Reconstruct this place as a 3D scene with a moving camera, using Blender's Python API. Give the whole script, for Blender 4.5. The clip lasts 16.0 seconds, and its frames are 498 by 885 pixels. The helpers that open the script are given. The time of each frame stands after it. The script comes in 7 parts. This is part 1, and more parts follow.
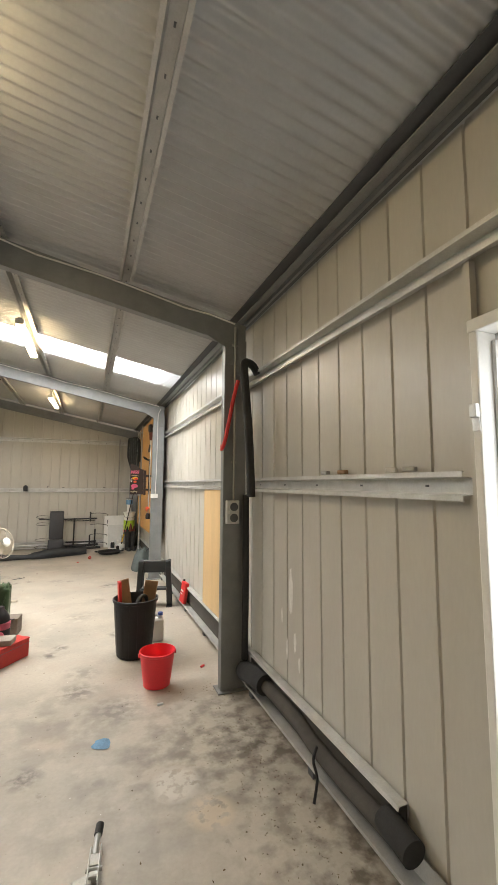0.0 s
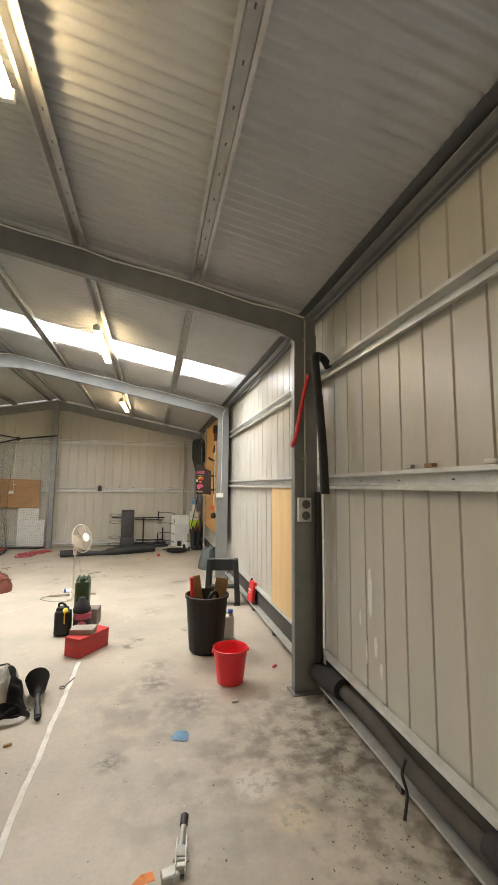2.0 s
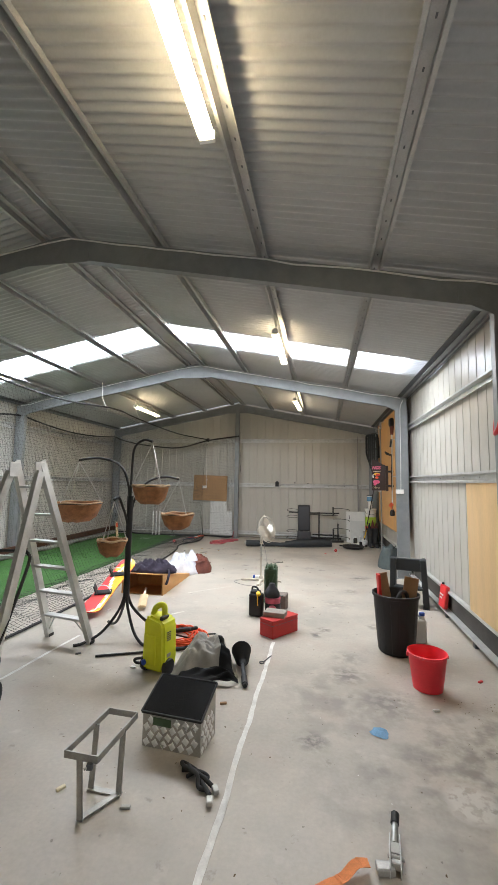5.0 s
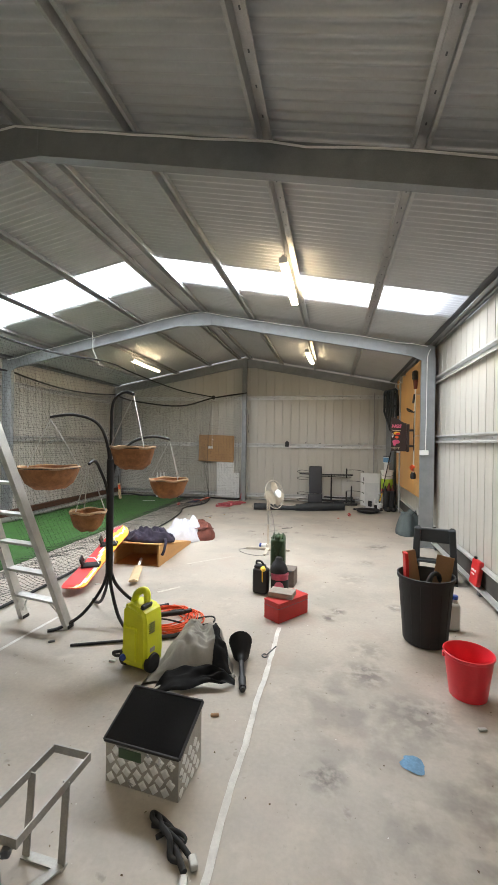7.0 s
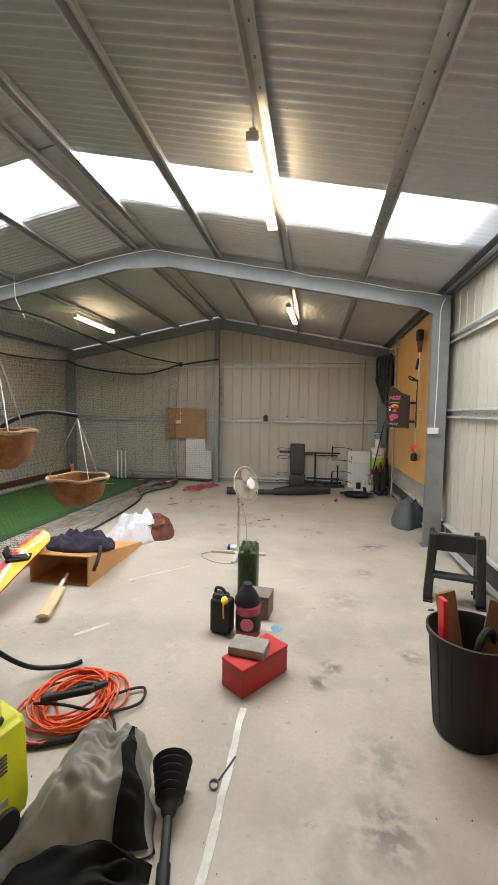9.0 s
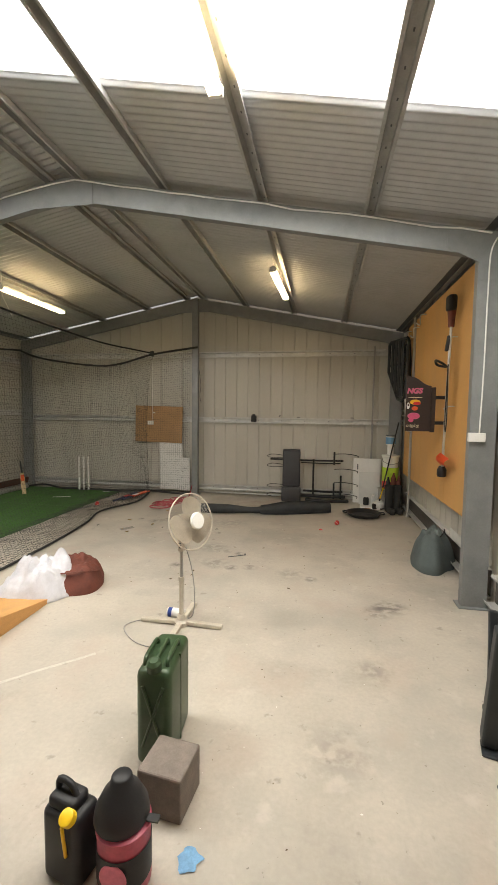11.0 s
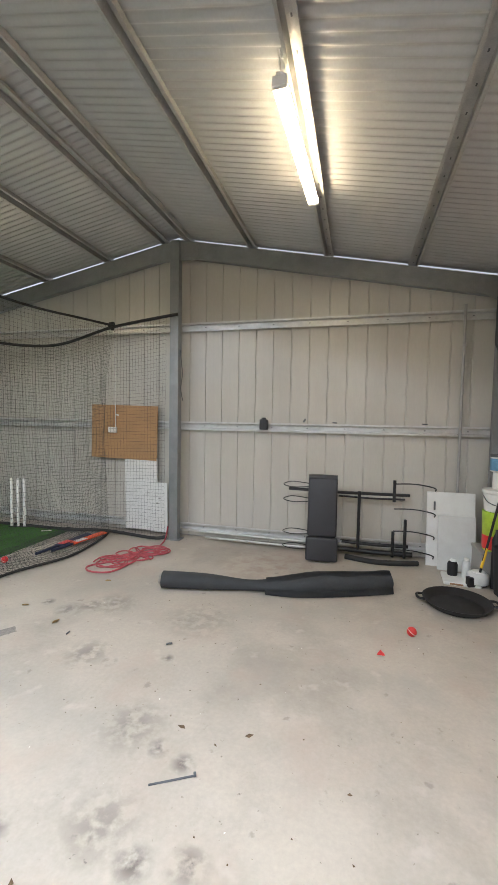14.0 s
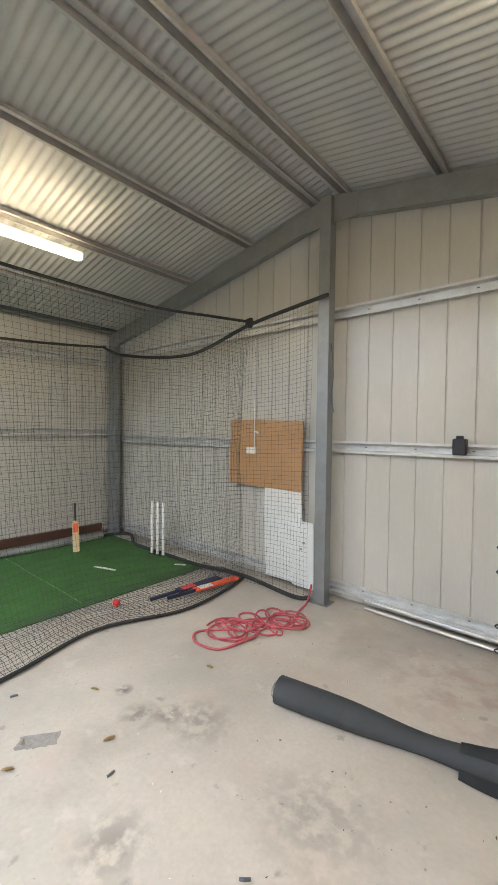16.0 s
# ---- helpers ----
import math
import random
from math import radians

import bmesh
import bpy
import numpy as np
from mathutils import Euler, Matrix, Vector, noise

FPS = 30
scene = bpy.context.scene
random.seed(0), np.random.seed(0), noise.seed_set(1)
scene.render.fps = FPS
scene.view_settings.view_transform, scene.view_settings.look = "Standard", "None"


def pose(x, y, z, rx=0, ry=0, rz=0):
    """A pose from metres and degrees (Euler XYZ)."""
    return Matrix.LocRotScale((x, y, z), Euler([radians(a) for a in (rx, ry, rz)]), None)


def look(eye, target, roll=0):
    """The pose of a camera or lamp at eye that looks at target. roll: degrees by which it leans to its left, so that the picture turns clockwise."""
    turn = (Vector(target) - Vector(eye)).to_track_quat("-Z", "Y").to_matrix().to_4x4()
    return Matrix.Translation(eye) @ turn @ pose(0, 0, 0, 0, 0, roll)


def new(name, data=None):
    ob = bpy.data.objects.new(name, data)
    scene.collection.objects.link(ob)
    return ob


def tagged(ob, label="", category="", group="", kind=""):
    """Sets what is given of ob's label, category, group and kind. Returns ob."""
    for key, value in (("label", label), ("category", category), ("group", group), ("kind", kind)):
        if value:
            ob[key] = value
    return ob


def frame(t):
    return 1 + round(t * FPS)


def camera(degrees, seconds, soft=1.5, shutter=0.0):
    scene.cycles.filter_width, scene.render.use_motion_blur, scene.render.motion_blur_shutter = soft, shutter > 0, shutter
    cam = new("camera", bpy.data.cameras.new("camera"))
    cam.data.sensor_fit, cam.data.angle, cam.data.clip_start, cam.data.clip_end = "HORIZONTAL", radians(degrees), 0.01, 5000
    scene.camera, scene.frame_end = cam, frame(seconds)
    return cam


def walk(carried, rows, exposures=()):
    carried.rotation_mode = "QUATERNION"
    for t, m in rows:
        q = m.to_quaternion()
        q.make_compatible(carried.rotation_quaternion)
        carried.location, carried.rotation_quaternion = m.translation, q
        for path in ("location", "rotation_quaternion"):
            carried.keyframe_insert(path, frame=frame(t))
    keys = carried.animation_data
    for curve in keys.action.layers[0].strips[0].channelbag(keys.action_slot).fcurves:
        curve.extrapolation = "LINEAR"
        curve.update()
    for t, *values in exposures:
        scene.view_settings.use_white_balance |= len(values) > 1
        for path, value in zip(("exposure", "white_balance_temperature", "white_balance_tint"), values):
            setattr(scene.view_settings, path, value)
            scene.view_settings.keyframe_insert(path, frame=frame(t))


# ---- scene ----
cam = camera(63.1, 16.0)
PATH = [
    (0, (-0.08, 0.064, 1.705), (0.651, 1.914, 1.912), 0.4),
    (0.5, (-0.104, 0.106, 1.691), (0.614, 1.961, 1.9), 0.4),
    (1, (-0.119, 0.138, 1.679), (0.553, 2.01, 1.891), 0.5),
    (1.5, (-0.119, 0.156, 1.68), (0.472, 2.055, 1.891), 0.5),
    (2, (-0.16, 0.152, 1.658), (0.296, 2.087, 1.874), 0.6),
    (2.5, (-0.166, 0.157, 1.647), (0.14, 2.122, 1.861), 0.6),
    (3, (-0.196, 0.145, 1.637), (-0.071, 2.13, 1.847), 0.8),
    (3.5, (-0.23, 0.136, 1.632), (-0.256, 2.125, 1.839), 0.9),
    (4, (-0.26, 0.153, 1.607), (-0.437, 2.134, 1.814), 1.0),
    (4.5, (-0.28, 0.133, 1.614), (-0.565, 2.102, 1.818), 0.9),
    (6.8, (-0.328, 0.734, 1.631), (-0.748, 2.69, 1.658), 0.7),
    (7, (-0.34, 0.889, 1.63), (-0.744, 2.848, 1.624), 0.8),
    (7.5, (-0.411, 1.222, 1.629), (-0.772, 3.187, 1.558), 0.9),
    (8, (-0.421, 1.609, 1.633), (-0.748, 3.579, 1.518), 0.9),
    (8.5, (-0.431, 1.884, 1.644), (-0.744, 3.855, 1.513), 0.8),
    (9, (-0.42, 2.258, 1.669), (-0.732, 4.228, 1.528), 0.8),
    (9.5, (-0.332, 2.654, 1.661), (-0.655, 4.622, 1.519), 0.7),
    (10, (-0.259, 3.093, 1.669), (-0.595, 5.06, 1.526), 0.7),
    (10.2, (-0.238, 3.257, 1.697), (-0.585, 5.221, 1.543), 0.6),
    (12.3, (-0.215, 5.253, 1.609), (-0.572, 7.217, 1.485), 0.9),
    (12.5, (-0.227, 5.454, 1.627), (-0.59, 7.416, 1.497), 0.9),
    (13, (-0.239, 5.978, 1.622), (-0.613, 7.938, 1.49), 0.8),
    (13.5, (-0.291, 6.453, 1.629), (-0.706, 8.405, 1.502), 0.9),
    (14, (-0.408, 6.914, 1.624), (-0.922, 8.844, 1.51), 1.0),
    (14.5, (-0.471, 7.315, 1.612), (-1.141, 9.197, 1.514), 1.0),
    (15, (-0.592, 7.68, 1.65), (-1.48, 9.47, 1.568), 0.8),
    (15.5, (-0.68, 8.042, 1.64), (-1.766, 9.721, 1.581), 0.8),
    (16, (-0.721, 8.396, 1.655), (-2.026, 9.91, 1.604), 0.8),
]
walk(cam, [(t, look(eye, target, roll)) for t, eye, target, roll in PATH],
     [(0, 0.15, 7000, 10), (1.5, 0.12, 7300, 10), (2.5, 0.05, 6700, 10), (4, -0.03, 6100, 10), (7, -0.05, 6300, 10), (8.5, -0.22, 6400, 10), (10, -0.43, 7100, 10), (12.5, -0.06, 7300, 10), (13, 0.02, 6700, 10), (13.5, 0.28, 6100, 10), (14.2, 0.36, 5900, 10), (16, 0.68, 5950, 10)])

# ---- light ----
world = bpy.data.worlds.new("world")
scene.world = world
world.use_nodes = True
wn = world.node_tree.nodes
sky = wn.new("ShaderNodeTexSky")
sky.sky_type = "NISHITA"
sky.sun_disc = False
sky.sun_elevation = radians(50)
sky.sun_rotation = radians(120)
sky.dust_density = 3.0
wn["Background"].inputs["Strength"].default_value = 0.15
overcast = wn.new("ShaderNodeHueSaturation")
overcast.inputs["Saturation"].default_value = 0.2
world.node_tree.links.new(sky.outputs[0], overcast.inputs["Color"])
world.node_tree.links.new(overcast.outputs[0], wn["Background"].inputs["Color"])

sun = new("sun", bpy.data.lights.new("sun", "SUN"))
sun.data.energy, sun.data.angle, sun.data.color = 0.8, radians(12), (1.0, 0.96, 0.9)
sun.matrix_world = look((6, -3, 9), (0, 0, 0))

# ---- plan ----
XR, XL, YB, YF = 1.30, -6.77, 12.06, -0.98      # inner faces of the cladding
XC = -2.735                                     # ridge
EAVE, SLOPE = 3.21, 0.1944                      # underside of the roof sheet at the wall
FRAMES = (-0.84, 3.43, 7.68, 11.86)             # portal frames along y
SKY0, SKY1 = 5.72, 6.52                         # translucent roof strip


def roof_z(x):
    return EAVE + (XR - XC - abs(x - XC)) * SLOPE


SKY_POWER, TUBE = 350.0, 46.0
for side, xa, xb in (("right", XC + 0.16, XR - 0.4), ("left", XL + 0.4, XC - 0.16)):
    lamp = new("skylight_" + side, bpy.data.lights.new("skylight_" + side, "AREA"))
    lamp.data.shape, lamp.data.size, lamp.data.size_y = "RECTANGLE", abs(xb - xa), SKY1 - SKY0 - 0.02
    lamp.data.energy, lamp.data.color = SKY_POWER / 2, (0.93, 0.97, 1.0)
    xm = (xa + xb) / 2
    tilt = math.degrees(math.atan(SLOPE)) * (1 if xm > XC else -1)
    lamp.matrix_world = pose(xm, (SKY0 + SKY1) / 2, roof_z(xm) + 0.05, 0, tilt, 0)


doorlight = new("doorway_daylight", bpy.data.lights.new("doorway_daylight", "AREA"))
doorlight.data.shape, doorlight.data.size, doorlight.data.size_y = "RECTANGLE", 2.1, 0.8
doorlight.data.energy, doorlight.data.color = 14.0, (0.86, 0.93, 1.0)
doorlight.matrix_world = pose(XR + 0.09, 0.68, 1.15, 0, 90, 0)


# ---- materials ----
def mat(name, color, rough=0.6, metal=0.0, vary=0.15, scale=6.0, fine=90.0, bump=0.15, dirt=None, dirt_amount=0.0, coat=0.0, stretch=(1, 1, 1), island=0.0):
    """A surface with broad stains, fine grain, changing gloss and small relief, at real-world size."""
    m = bpy.data.materials.new(name)
    m.use_nodes = True
    n, l = m.node_tree.nodes, m.node_tree.links
    b = n["Principled BSDF"]
    b.inputs["Metallic"].default_value = metal
    b.inputs["Coat Weight"].default_value = coat
    geo = n.new("ShaderNodeNewGeometry")
    mp = n.new("ShaderNodeMapping")
    mp.inputs["Scale"].default_value = stretch
    l.new(geo.outputs["Position"], mp.inputs["Vector"])

    def tex(s, detail, rgh=0.6):
        t = n.new("ShaderNodeTexNoise")
        t.inputs["Scale"].default_value, t.inputs["Detail"].default_value, t.inputs["Roughness"].default_value = s, detail, rgh
        l.new(mp.outputs[0], t.inputs["Vector"])
        return t
    broad, grain = tex(scale, 5), tex(fine, 3)
    ramp = n.new("ShaderNodeMapRange")
    ramp.inputs["From Min"].default_value, ramp.inputs["From Max"].default_value = 0.3, 0.7
    ramp.inputs["To Min"].default_value, ramp.inputs["To Max"].default_value = 1 - vary, 1 + vary
    l.new(broad.outputs["Fac"], ramp.inputs["Value"])
    ramp2 = n.new("ShaderNodeMapRange")
    ramp2.inputs["From Min"].default_value, ramp2.inputs["From Max"].default_value = 0.3, 0.7
    ramp2.inputs["To Min"].default_value, ramp2.inputs["To Max"].default_value = 1 - vary * 0.5, 1 + vary * 0.5
    l.new(grain.outputs["Fac"], ramp2.inputs["Value"])
    mul = n.new("ShaderNodeMath")
    mul.operation = "MULTIPLY"
    l.new(ramp.outputs[0], mul.inputs[0])
    l.new(ramp2.outputs[0], mul.inputs[1])
    value = mul.outputs[0]
    if island:
        info = n.new("ShaderNodeObjectInfo")
        r3 = n.new("ShaderNodeMapRange")
        r3.inputs["To Min"].default_value, r3.inputs["To Max"].default_value = 1 - island, 1 + island
        l.new(info.outputs["Random"], r3.inputs["Value"])
        m3 = n.new("ShaderNodeMath")
        m3.operation = "MULTIPLY"
        l.new(value, m3.inputs[0])
        l.new(r3.outputs[0], m3.inputs[1])
        value = m3.outputs[0]
    hsv = n.new("ShaderNodeHueSaturation")
    hsv.inputs["Color"].default_value = (*color, 1)
    l.new(value, hsv.inputs["Value"])
    out = hsv.outputs[0]
    if dirt:
        dn = tex(scale * 0.45, 8, 0.7)
        dr = n.new("ShaderNodeMapRange")
        dr.inputs["From Min"].default_value, dr.inputs["From Max"].default_value = 0.52, 0.72
        dr.inputs["To Max"].default_value = dirt_amount
        l.new(dn.outputs["Fac"], dr.inputs["Value"])
        mix = n.new("ShaderNodeMix")
        mix.data_type = "RGBA"
        mix.inputs["B"].default_value = (*dirt, 1)
        for sock in mix.inputs:
            if sock.name == "B" and sock.type == "RGBA":
                sock.default_value = (*dirt, 1)
        l.new(dr.outputs[0], mix.inputs[0])
        l.new(out, [s for s in mix.inputs if s.name == "A" and s.type == "RGBA"][0])
        out = [s for s in mix.outputs if s.type == "RGBA"][0]
    l.new(out, b.inputs["Base Color"])
    rr = n.new("ShaderNodeMapRange")
    rr.inputs["To Min"].default_value, rr.inputs["To Max"].default_value = max(0.03, rough - 0.12), min(1, rough + 0.12)
    l.new(broad.outputs["Fac"], rr.inputs["Value"])
    l.new(rr.outputs[0], b.inputs["Roughness"])
    if bump:
        bp = n.new("ShaderNodeBump")
        bp.inputs["Strength"].default_value, bp.inputs["Distance"].default_value = bump, 0.004
        l.new(grain.outputs["Fac"], bp.inputs["Height"])
        l.new(bp.outputs[0], b.inputs["Normal"])
    return m


def emitter(name, color, strength):
    m = bpy.data.materials.new(name)
    m.use_nodes = True
    b = m.node_tree.nodes["Principled BSDF"]
    b.inputs["Base Color"].default_value = (*color, 1)
    b.inputs["Emission Color"].default_value = (*color, 1)
    b.inputs["Emission Strength"].default_value = strength
    return m


def clear(name, color, rough=0.05, transmission=1.0, mixin=0.5):
    """Thin translucent sheet: part clear, part diffusing."""
    m = bpy.data.materials.new(name)
    m.use_nodes = True
    n, l = m.node_tree.nodes, m.node_tree.links
    t = n.new("ShaderNodeBsdfTransparent")
    t.inputs["Color"].default_value = (*color, 1)
    g = n.new("ShaderNodeBsdfTranslucent")
    g.inputs["Color"].default_value = (*color, 1)
    mx = n.new("ShaderNodeMixShader")
    mx.inputs[0].default_value = mixin
    l.new(t.outputs[0], mx.inputs[1])
    l.new(g.outputs[0], mx.inputs[2])
    l.new(mx.outputs[0], n["Material Output"].inputs["Surface"])
    return m


def concrete_floor():
    m = mat("concrete", (0.45, 0.405, 0.345), 0.46, 0, 0.11, 1.6, 40, 0.06, (0.19, 0.17, 0.145), 0.5)
    n, l = m.node_tree.nodes, m.node_tree.links
    b = n["Principled BSDF"]
    geo = n.new("ShaderNodeNewGeometry")
    prev = b.inputs["Base Color"].links[0].from_socket

    def darken(prev, texture_scale, lo, hi, colour, amount, mask=None):
        t = n.new("ShaderNodeTexNoise")
        t.inputs["Scale"].default_value, t.inputs["Detail"].default_value, t.inputs["Roughness"].default_value = texture_scale, 4, 0.55
        l.new(geo.outputs["Position"], t.inputs["Vector"])
        r = n.new("ShaderNodeMapRange")
        r.inputs["From Min"].default_value, r.inputs["From Max"].default_value, r.inputs["To Max"].default_value = lo, hi, amount
        l.new(t.outputs["Fac"], r.inputs["Value"])
        fac = r.outputs[0]
        if mask:
            mm = n.new("ShaderNodeMath")
            mm.operation = "MULTIPLY"
            l.new(fac, mm.inputs[0])
            l.new(mask, mm.inputs[1])
            fac = mm.outputs[0]
        mix = n.new("ShaderNodeMix")
        mix.data_type = "RGBA"
        l.new(fac, mix.inputs[0])
        l.new(prev, [s for s in mix.inputs if s.name == "A" and s.type == "RGBA"][0])
        [s for s in mix.inputs if s.name == "B" and s.type == "RGBA"][0].default_value = (*colour, 1)
        return [s for s in mix.outputs if s.type == "RGBA"][0]

    def spot(x, y, rad, soft):
        """A mask round one place on the floor."""
        d = n.new("ShaderNodeVectorMath")
        d.operation = "DISTANCE"
        d.inputs[1].default_value = (x, y, 0)
        l.new(geo.outputs["Position"], d.inputs[0])
        r = n.new("ShaderNodeMapRange")
        r.inputs["From Min"].default_value, r.inputs["From Max"].default_value = rad, max(0.0, rad - soft)
        l.new(d.outputs["Value"], r.inputs["Value"])
        return r.outputs[0]
    prev = darken(prev, 1.3, 0.5, 0.68, (0.30, 0.285, 0.25), 0.42)        # broad grey clouds
    prev = darken(prev, 2.1, 0.54, 0.7, (0.43, 0.335, 0.275), 0.4)        # pinkish worn patches
    prev = darken(prev, 9.0, 0.66, 0.72, (0.17, 0.145, 0.12), 0.45)       # small oil spots
    prev = darken(prev, 5.5, 0.62, 0.72, (0.55, 0.5, 0.44), 0.5)          # pale scuffs
    prev = darken(prev, 30.0, 0.69, 0.74, (0.09, 0.07, 0.06), 0.6)        # flecks
    prev = darken(prev, 8.0, 0.42, 0.62, (0.09, 0.068, 0.05), 0.95, spot(1.15, 2.8, 0.95, 0.8))   # leaf litter and mud by the wall
    prev = darken(prev, 8.0, 0.45, 0.62, (0.10, 0.078, 0.058), 0.9, spot(1.2, 1.7, 0.75, 0.65))
    prev = darken(prev, 4.0, 0.45, 0.62, (0.16, 0.14, 0.12), 0.55, spot(0.3, 2.7, 0.9, 0.8))       # tyre-dark patch
    prev = darken(prev, 4.0, 0.42, 0.6, (0.17, 0.15, 0.135), 0.5, spot(-0.25, 3.5, 0.7, 0.6))
    prev = darken(prev, 16.0, 0.4, 0.5, (0.62, 0.58, 0.52), 0.75, spot(0.47, 2.55, 0.16, 0.06))    # splashes of dried plaster
    prev = darken(prev, 16.0, 0.4, 0.5, (0.6, 0.5, 0.38), 0.7, spot(0.6, 2.28, 0.15, 0.06))
    for x, y, rad, k in ((-0.27, 4.89, 0.1, 0.75), (-0.35, 4.72, 0.1, 0.75), (0.32, 7.51, 0.1, 0.8), (-0.29, 8.01, 0.08, 0.7), (0.42, 7.55, 0.16, 0.6), (0.28, 7.42, 0.14, 0.45), (0.3, 5.1, 0.12, 0.5), (0.15, 6.6, 0.16, 0.3), (-2.15, 9.25, 0.2, 0.4),
                         (-2.4, 9.95, 0.24, 0.35), (-1.5, 8.75, 0.22, 0.35), (-1.35, 8.25, 0.2, 0.35), (-0.5, 8.1, 0.18, 0.3), (0.5, 4.95, 0.14, 0.4), (-0.1, 5.9, 0.25, 0.25), (-1.6, 9.9, 0.35, 0.25), (-0.08, 3.85, 0.2, 0.5), (0.18, 3.46, 0.3, 0.35), (-0.35, 2.9, 0.13, 0.6), (-0.05, 4.2, 0.2, 0.3), (-0.95, 8.2, 0.1, 0.5), (-1.15, 8.15, 0.09, 0.6), (-1.3, 8.65, 0.07, 0.6), (-1.15, 8.6, 0.07, 0.6), (-2.97, 9.82, 0.07, 0.7), (-2.58, 9.87, 0.1, 0.6), (-1.75, 8.1, 0.09, 0.6), (-1.95, 9.2, 0.06, 0.6), (-1.6, 9.35, 0.05, 0.6), (-2.7, 9.75, 0.14, 0.45)):
        prev = darken(prev, 13.0, 0.4, 0.56, (0.15, 0.13, 0.115), min(1, k * 1.55), spot(x, y, rad, rad * 0.8))      # oil and water stains
    prev = darken(prev, 6.0, 0.45, 0.6, (0.3, 0.17, 0.14), 0.45, spot(-1.3, 11.3, 0.7, 0.5))       # rusty wash by the back wall
    l.new(prev, b.inputs["Base Color"])
    return m


M_FLOOR = concrete_floor()
M_WALL = mat("painted_steel_wall", (0.50, 0.478, 0.43), 0.33, 0.0, 0.05, 2.0, 60, 0.05, (0.30, 0.26, 0.21), 0.12, stretch=(1, 1, 0.25), island=0.03)
M_ROOF = mat("grey_steel_roof", (0.435, 0.442, 0.448), 0.38, 0.12, 0.06, 2.5, 60, 0.04, (0.22, 0.2, 0.18), 0.15)
M_GALV = mat("galvanised_steel", (0.60, 0.60, 0.585), 0.38, 0.4, 0.12, 9, 120, 0.05, (0.3, 0.28, 0.25), 0.2)
M_PURLIN = mat("weathered_purlin_steel", (0.43, 0.43, 0.425), 0.42, 0.4, 0.12, 9, 120, 0.05, (0.24, 0.22, 0.2), 0.3)
M_FRAME = mat("galvanised_frame", (0.25, 0.26, 0.265), 0.48, 0.4, 0.12, 7, 110, 0.05, (0.2, 0.19, 0.18), 0.25)
M_DARK = mat("dark_steel_and_eave_shade", (0.10, 0.105, 0.115), 0.5, 0.2, 0.12, 8, 100, 0.05)
M_OUT = mat("outer_cladding", (0.35, 0.34, 0.32), 0.5, 0.1, 0.08, 2, 60, 0.05)
M_GROUND = mat("gravel_ground", (0.22, 0.2, 0.15), 0.9, 0, 0.3, 2, 40, 0.6, (0.1, 0.13, 0.05), 0.7)
M_PLY = mat("tan_board", (0.62, 0.34, 0.115), 0.55, 0, 0.08, 3, 70, 0.08, (0.4, 0.24, 0.11), 0.25, stretch=(1, 1, 0.4))
M_PLY2 = mat("pale_plywood", (0.68, 0.47, 0.24), 0.6, 0, 0.1, 3, 60, 0.08, (0.45, 0.3, 0.14), 0.3, stretch=(1, 2, 0.3))
M_MASON = mat("pegboard_brown", (0.40, 0.23, 0.105), 0.6, 0, 0.1, 4, 90, 0.08, (0.3, 0.15, 0.06), 0.2)
M_WHITE = mat("white_plastic", (0.78, 0.77, 0.74), 0.45, 0, 0.04, 8, 90, 0.03)
M_WBOARD = mat("white_board", (0.74, 0.74, 0.72), 0.5, 0, 0.05, 6, 90, 0.03, (0.5, 0.5, 0.48), 0.2)
M_TUBE = emitter("fluorescent_tube", (1.0, 0.78, 0.46), TUBE)
# back tubes set weaker to keep the far end of the shed darker
M_TUBE_MID = emitter("dimmer_fluorescent_tube", (1.0, 0.78, 0.46), TUBE * 0.85)
M_TUBE_LOW = emitter("weakest_fluorescent_tube", (1.0, 0.78, 0.46), TUBE * 0.68)
M_BLACK = mat("black_plastic", (0.011, 0.011, 0.013), 0.55, 0, 0.2, 12, 120, 0.08)
M_RUBBER = mat("black_rubber", (0.022, 0.022, 0.022), 0.75, 0, 0.25, 12, 150, 0.2)
M_SKY = clear("translucent_sheet", (0.97, 0.98, 1.0), 0.4, 1, 0.4)
M_TURF = mat("green_turf", (0.038, 0.115, 0.02), 0.95, 0, 0.22, 3, 420, 1.0, (0.05, 0.12, 0.04), 0.4)
M_NET = mat("black_net_twine", (0.05, 0.052, 0.049), 0.85, 0, 0.2, 20, 200, 0.1)
M_FAINT = mat("worn_line_paint", (0.56, 0.53, 0.47), 0.6, 0, 0.15, 12, 90, 0.1, (0.44, 0.4, 0.34), 0.9)
M_FAINTGREEN = mat("worn_turf_paint", (0.10, 0.21, 0.08), 0.9, 0, 0.3, 12, 200, 0.3)
M_PAINT = mat("white_line_paint", (0.74, 0.73, 0.69), 0.6, 0, 0.12, 12, 90, 0.1, (0.45, 0.42, 0.38), 0.6)


# ---- builders ----
def finish(name, bm, material, parent=None, label="", smooth=False, angle=40):
    me = bpy.data.meshes.new(name)
    bmesh.ops.recalc_face_normals(bm, faces=bm.faces)
    if smooth:
        for f in bm.faces:
            f.smooth = True
        for e in bm.edges:
            if len(e.link_faces) == 2 and e.calc_face_angle(0) > radians(angle):
                e.smooth = False
    bm.to_mesh(me)
    bm.free()
    for m in material if isinstance(material, (list, tuple)) else (material,):
        me.materials.append(m)
    ob = new(name, me)
    if parent is not None:
        ob.parent = parent
    if label:
        ob["label"] = label
    return ob


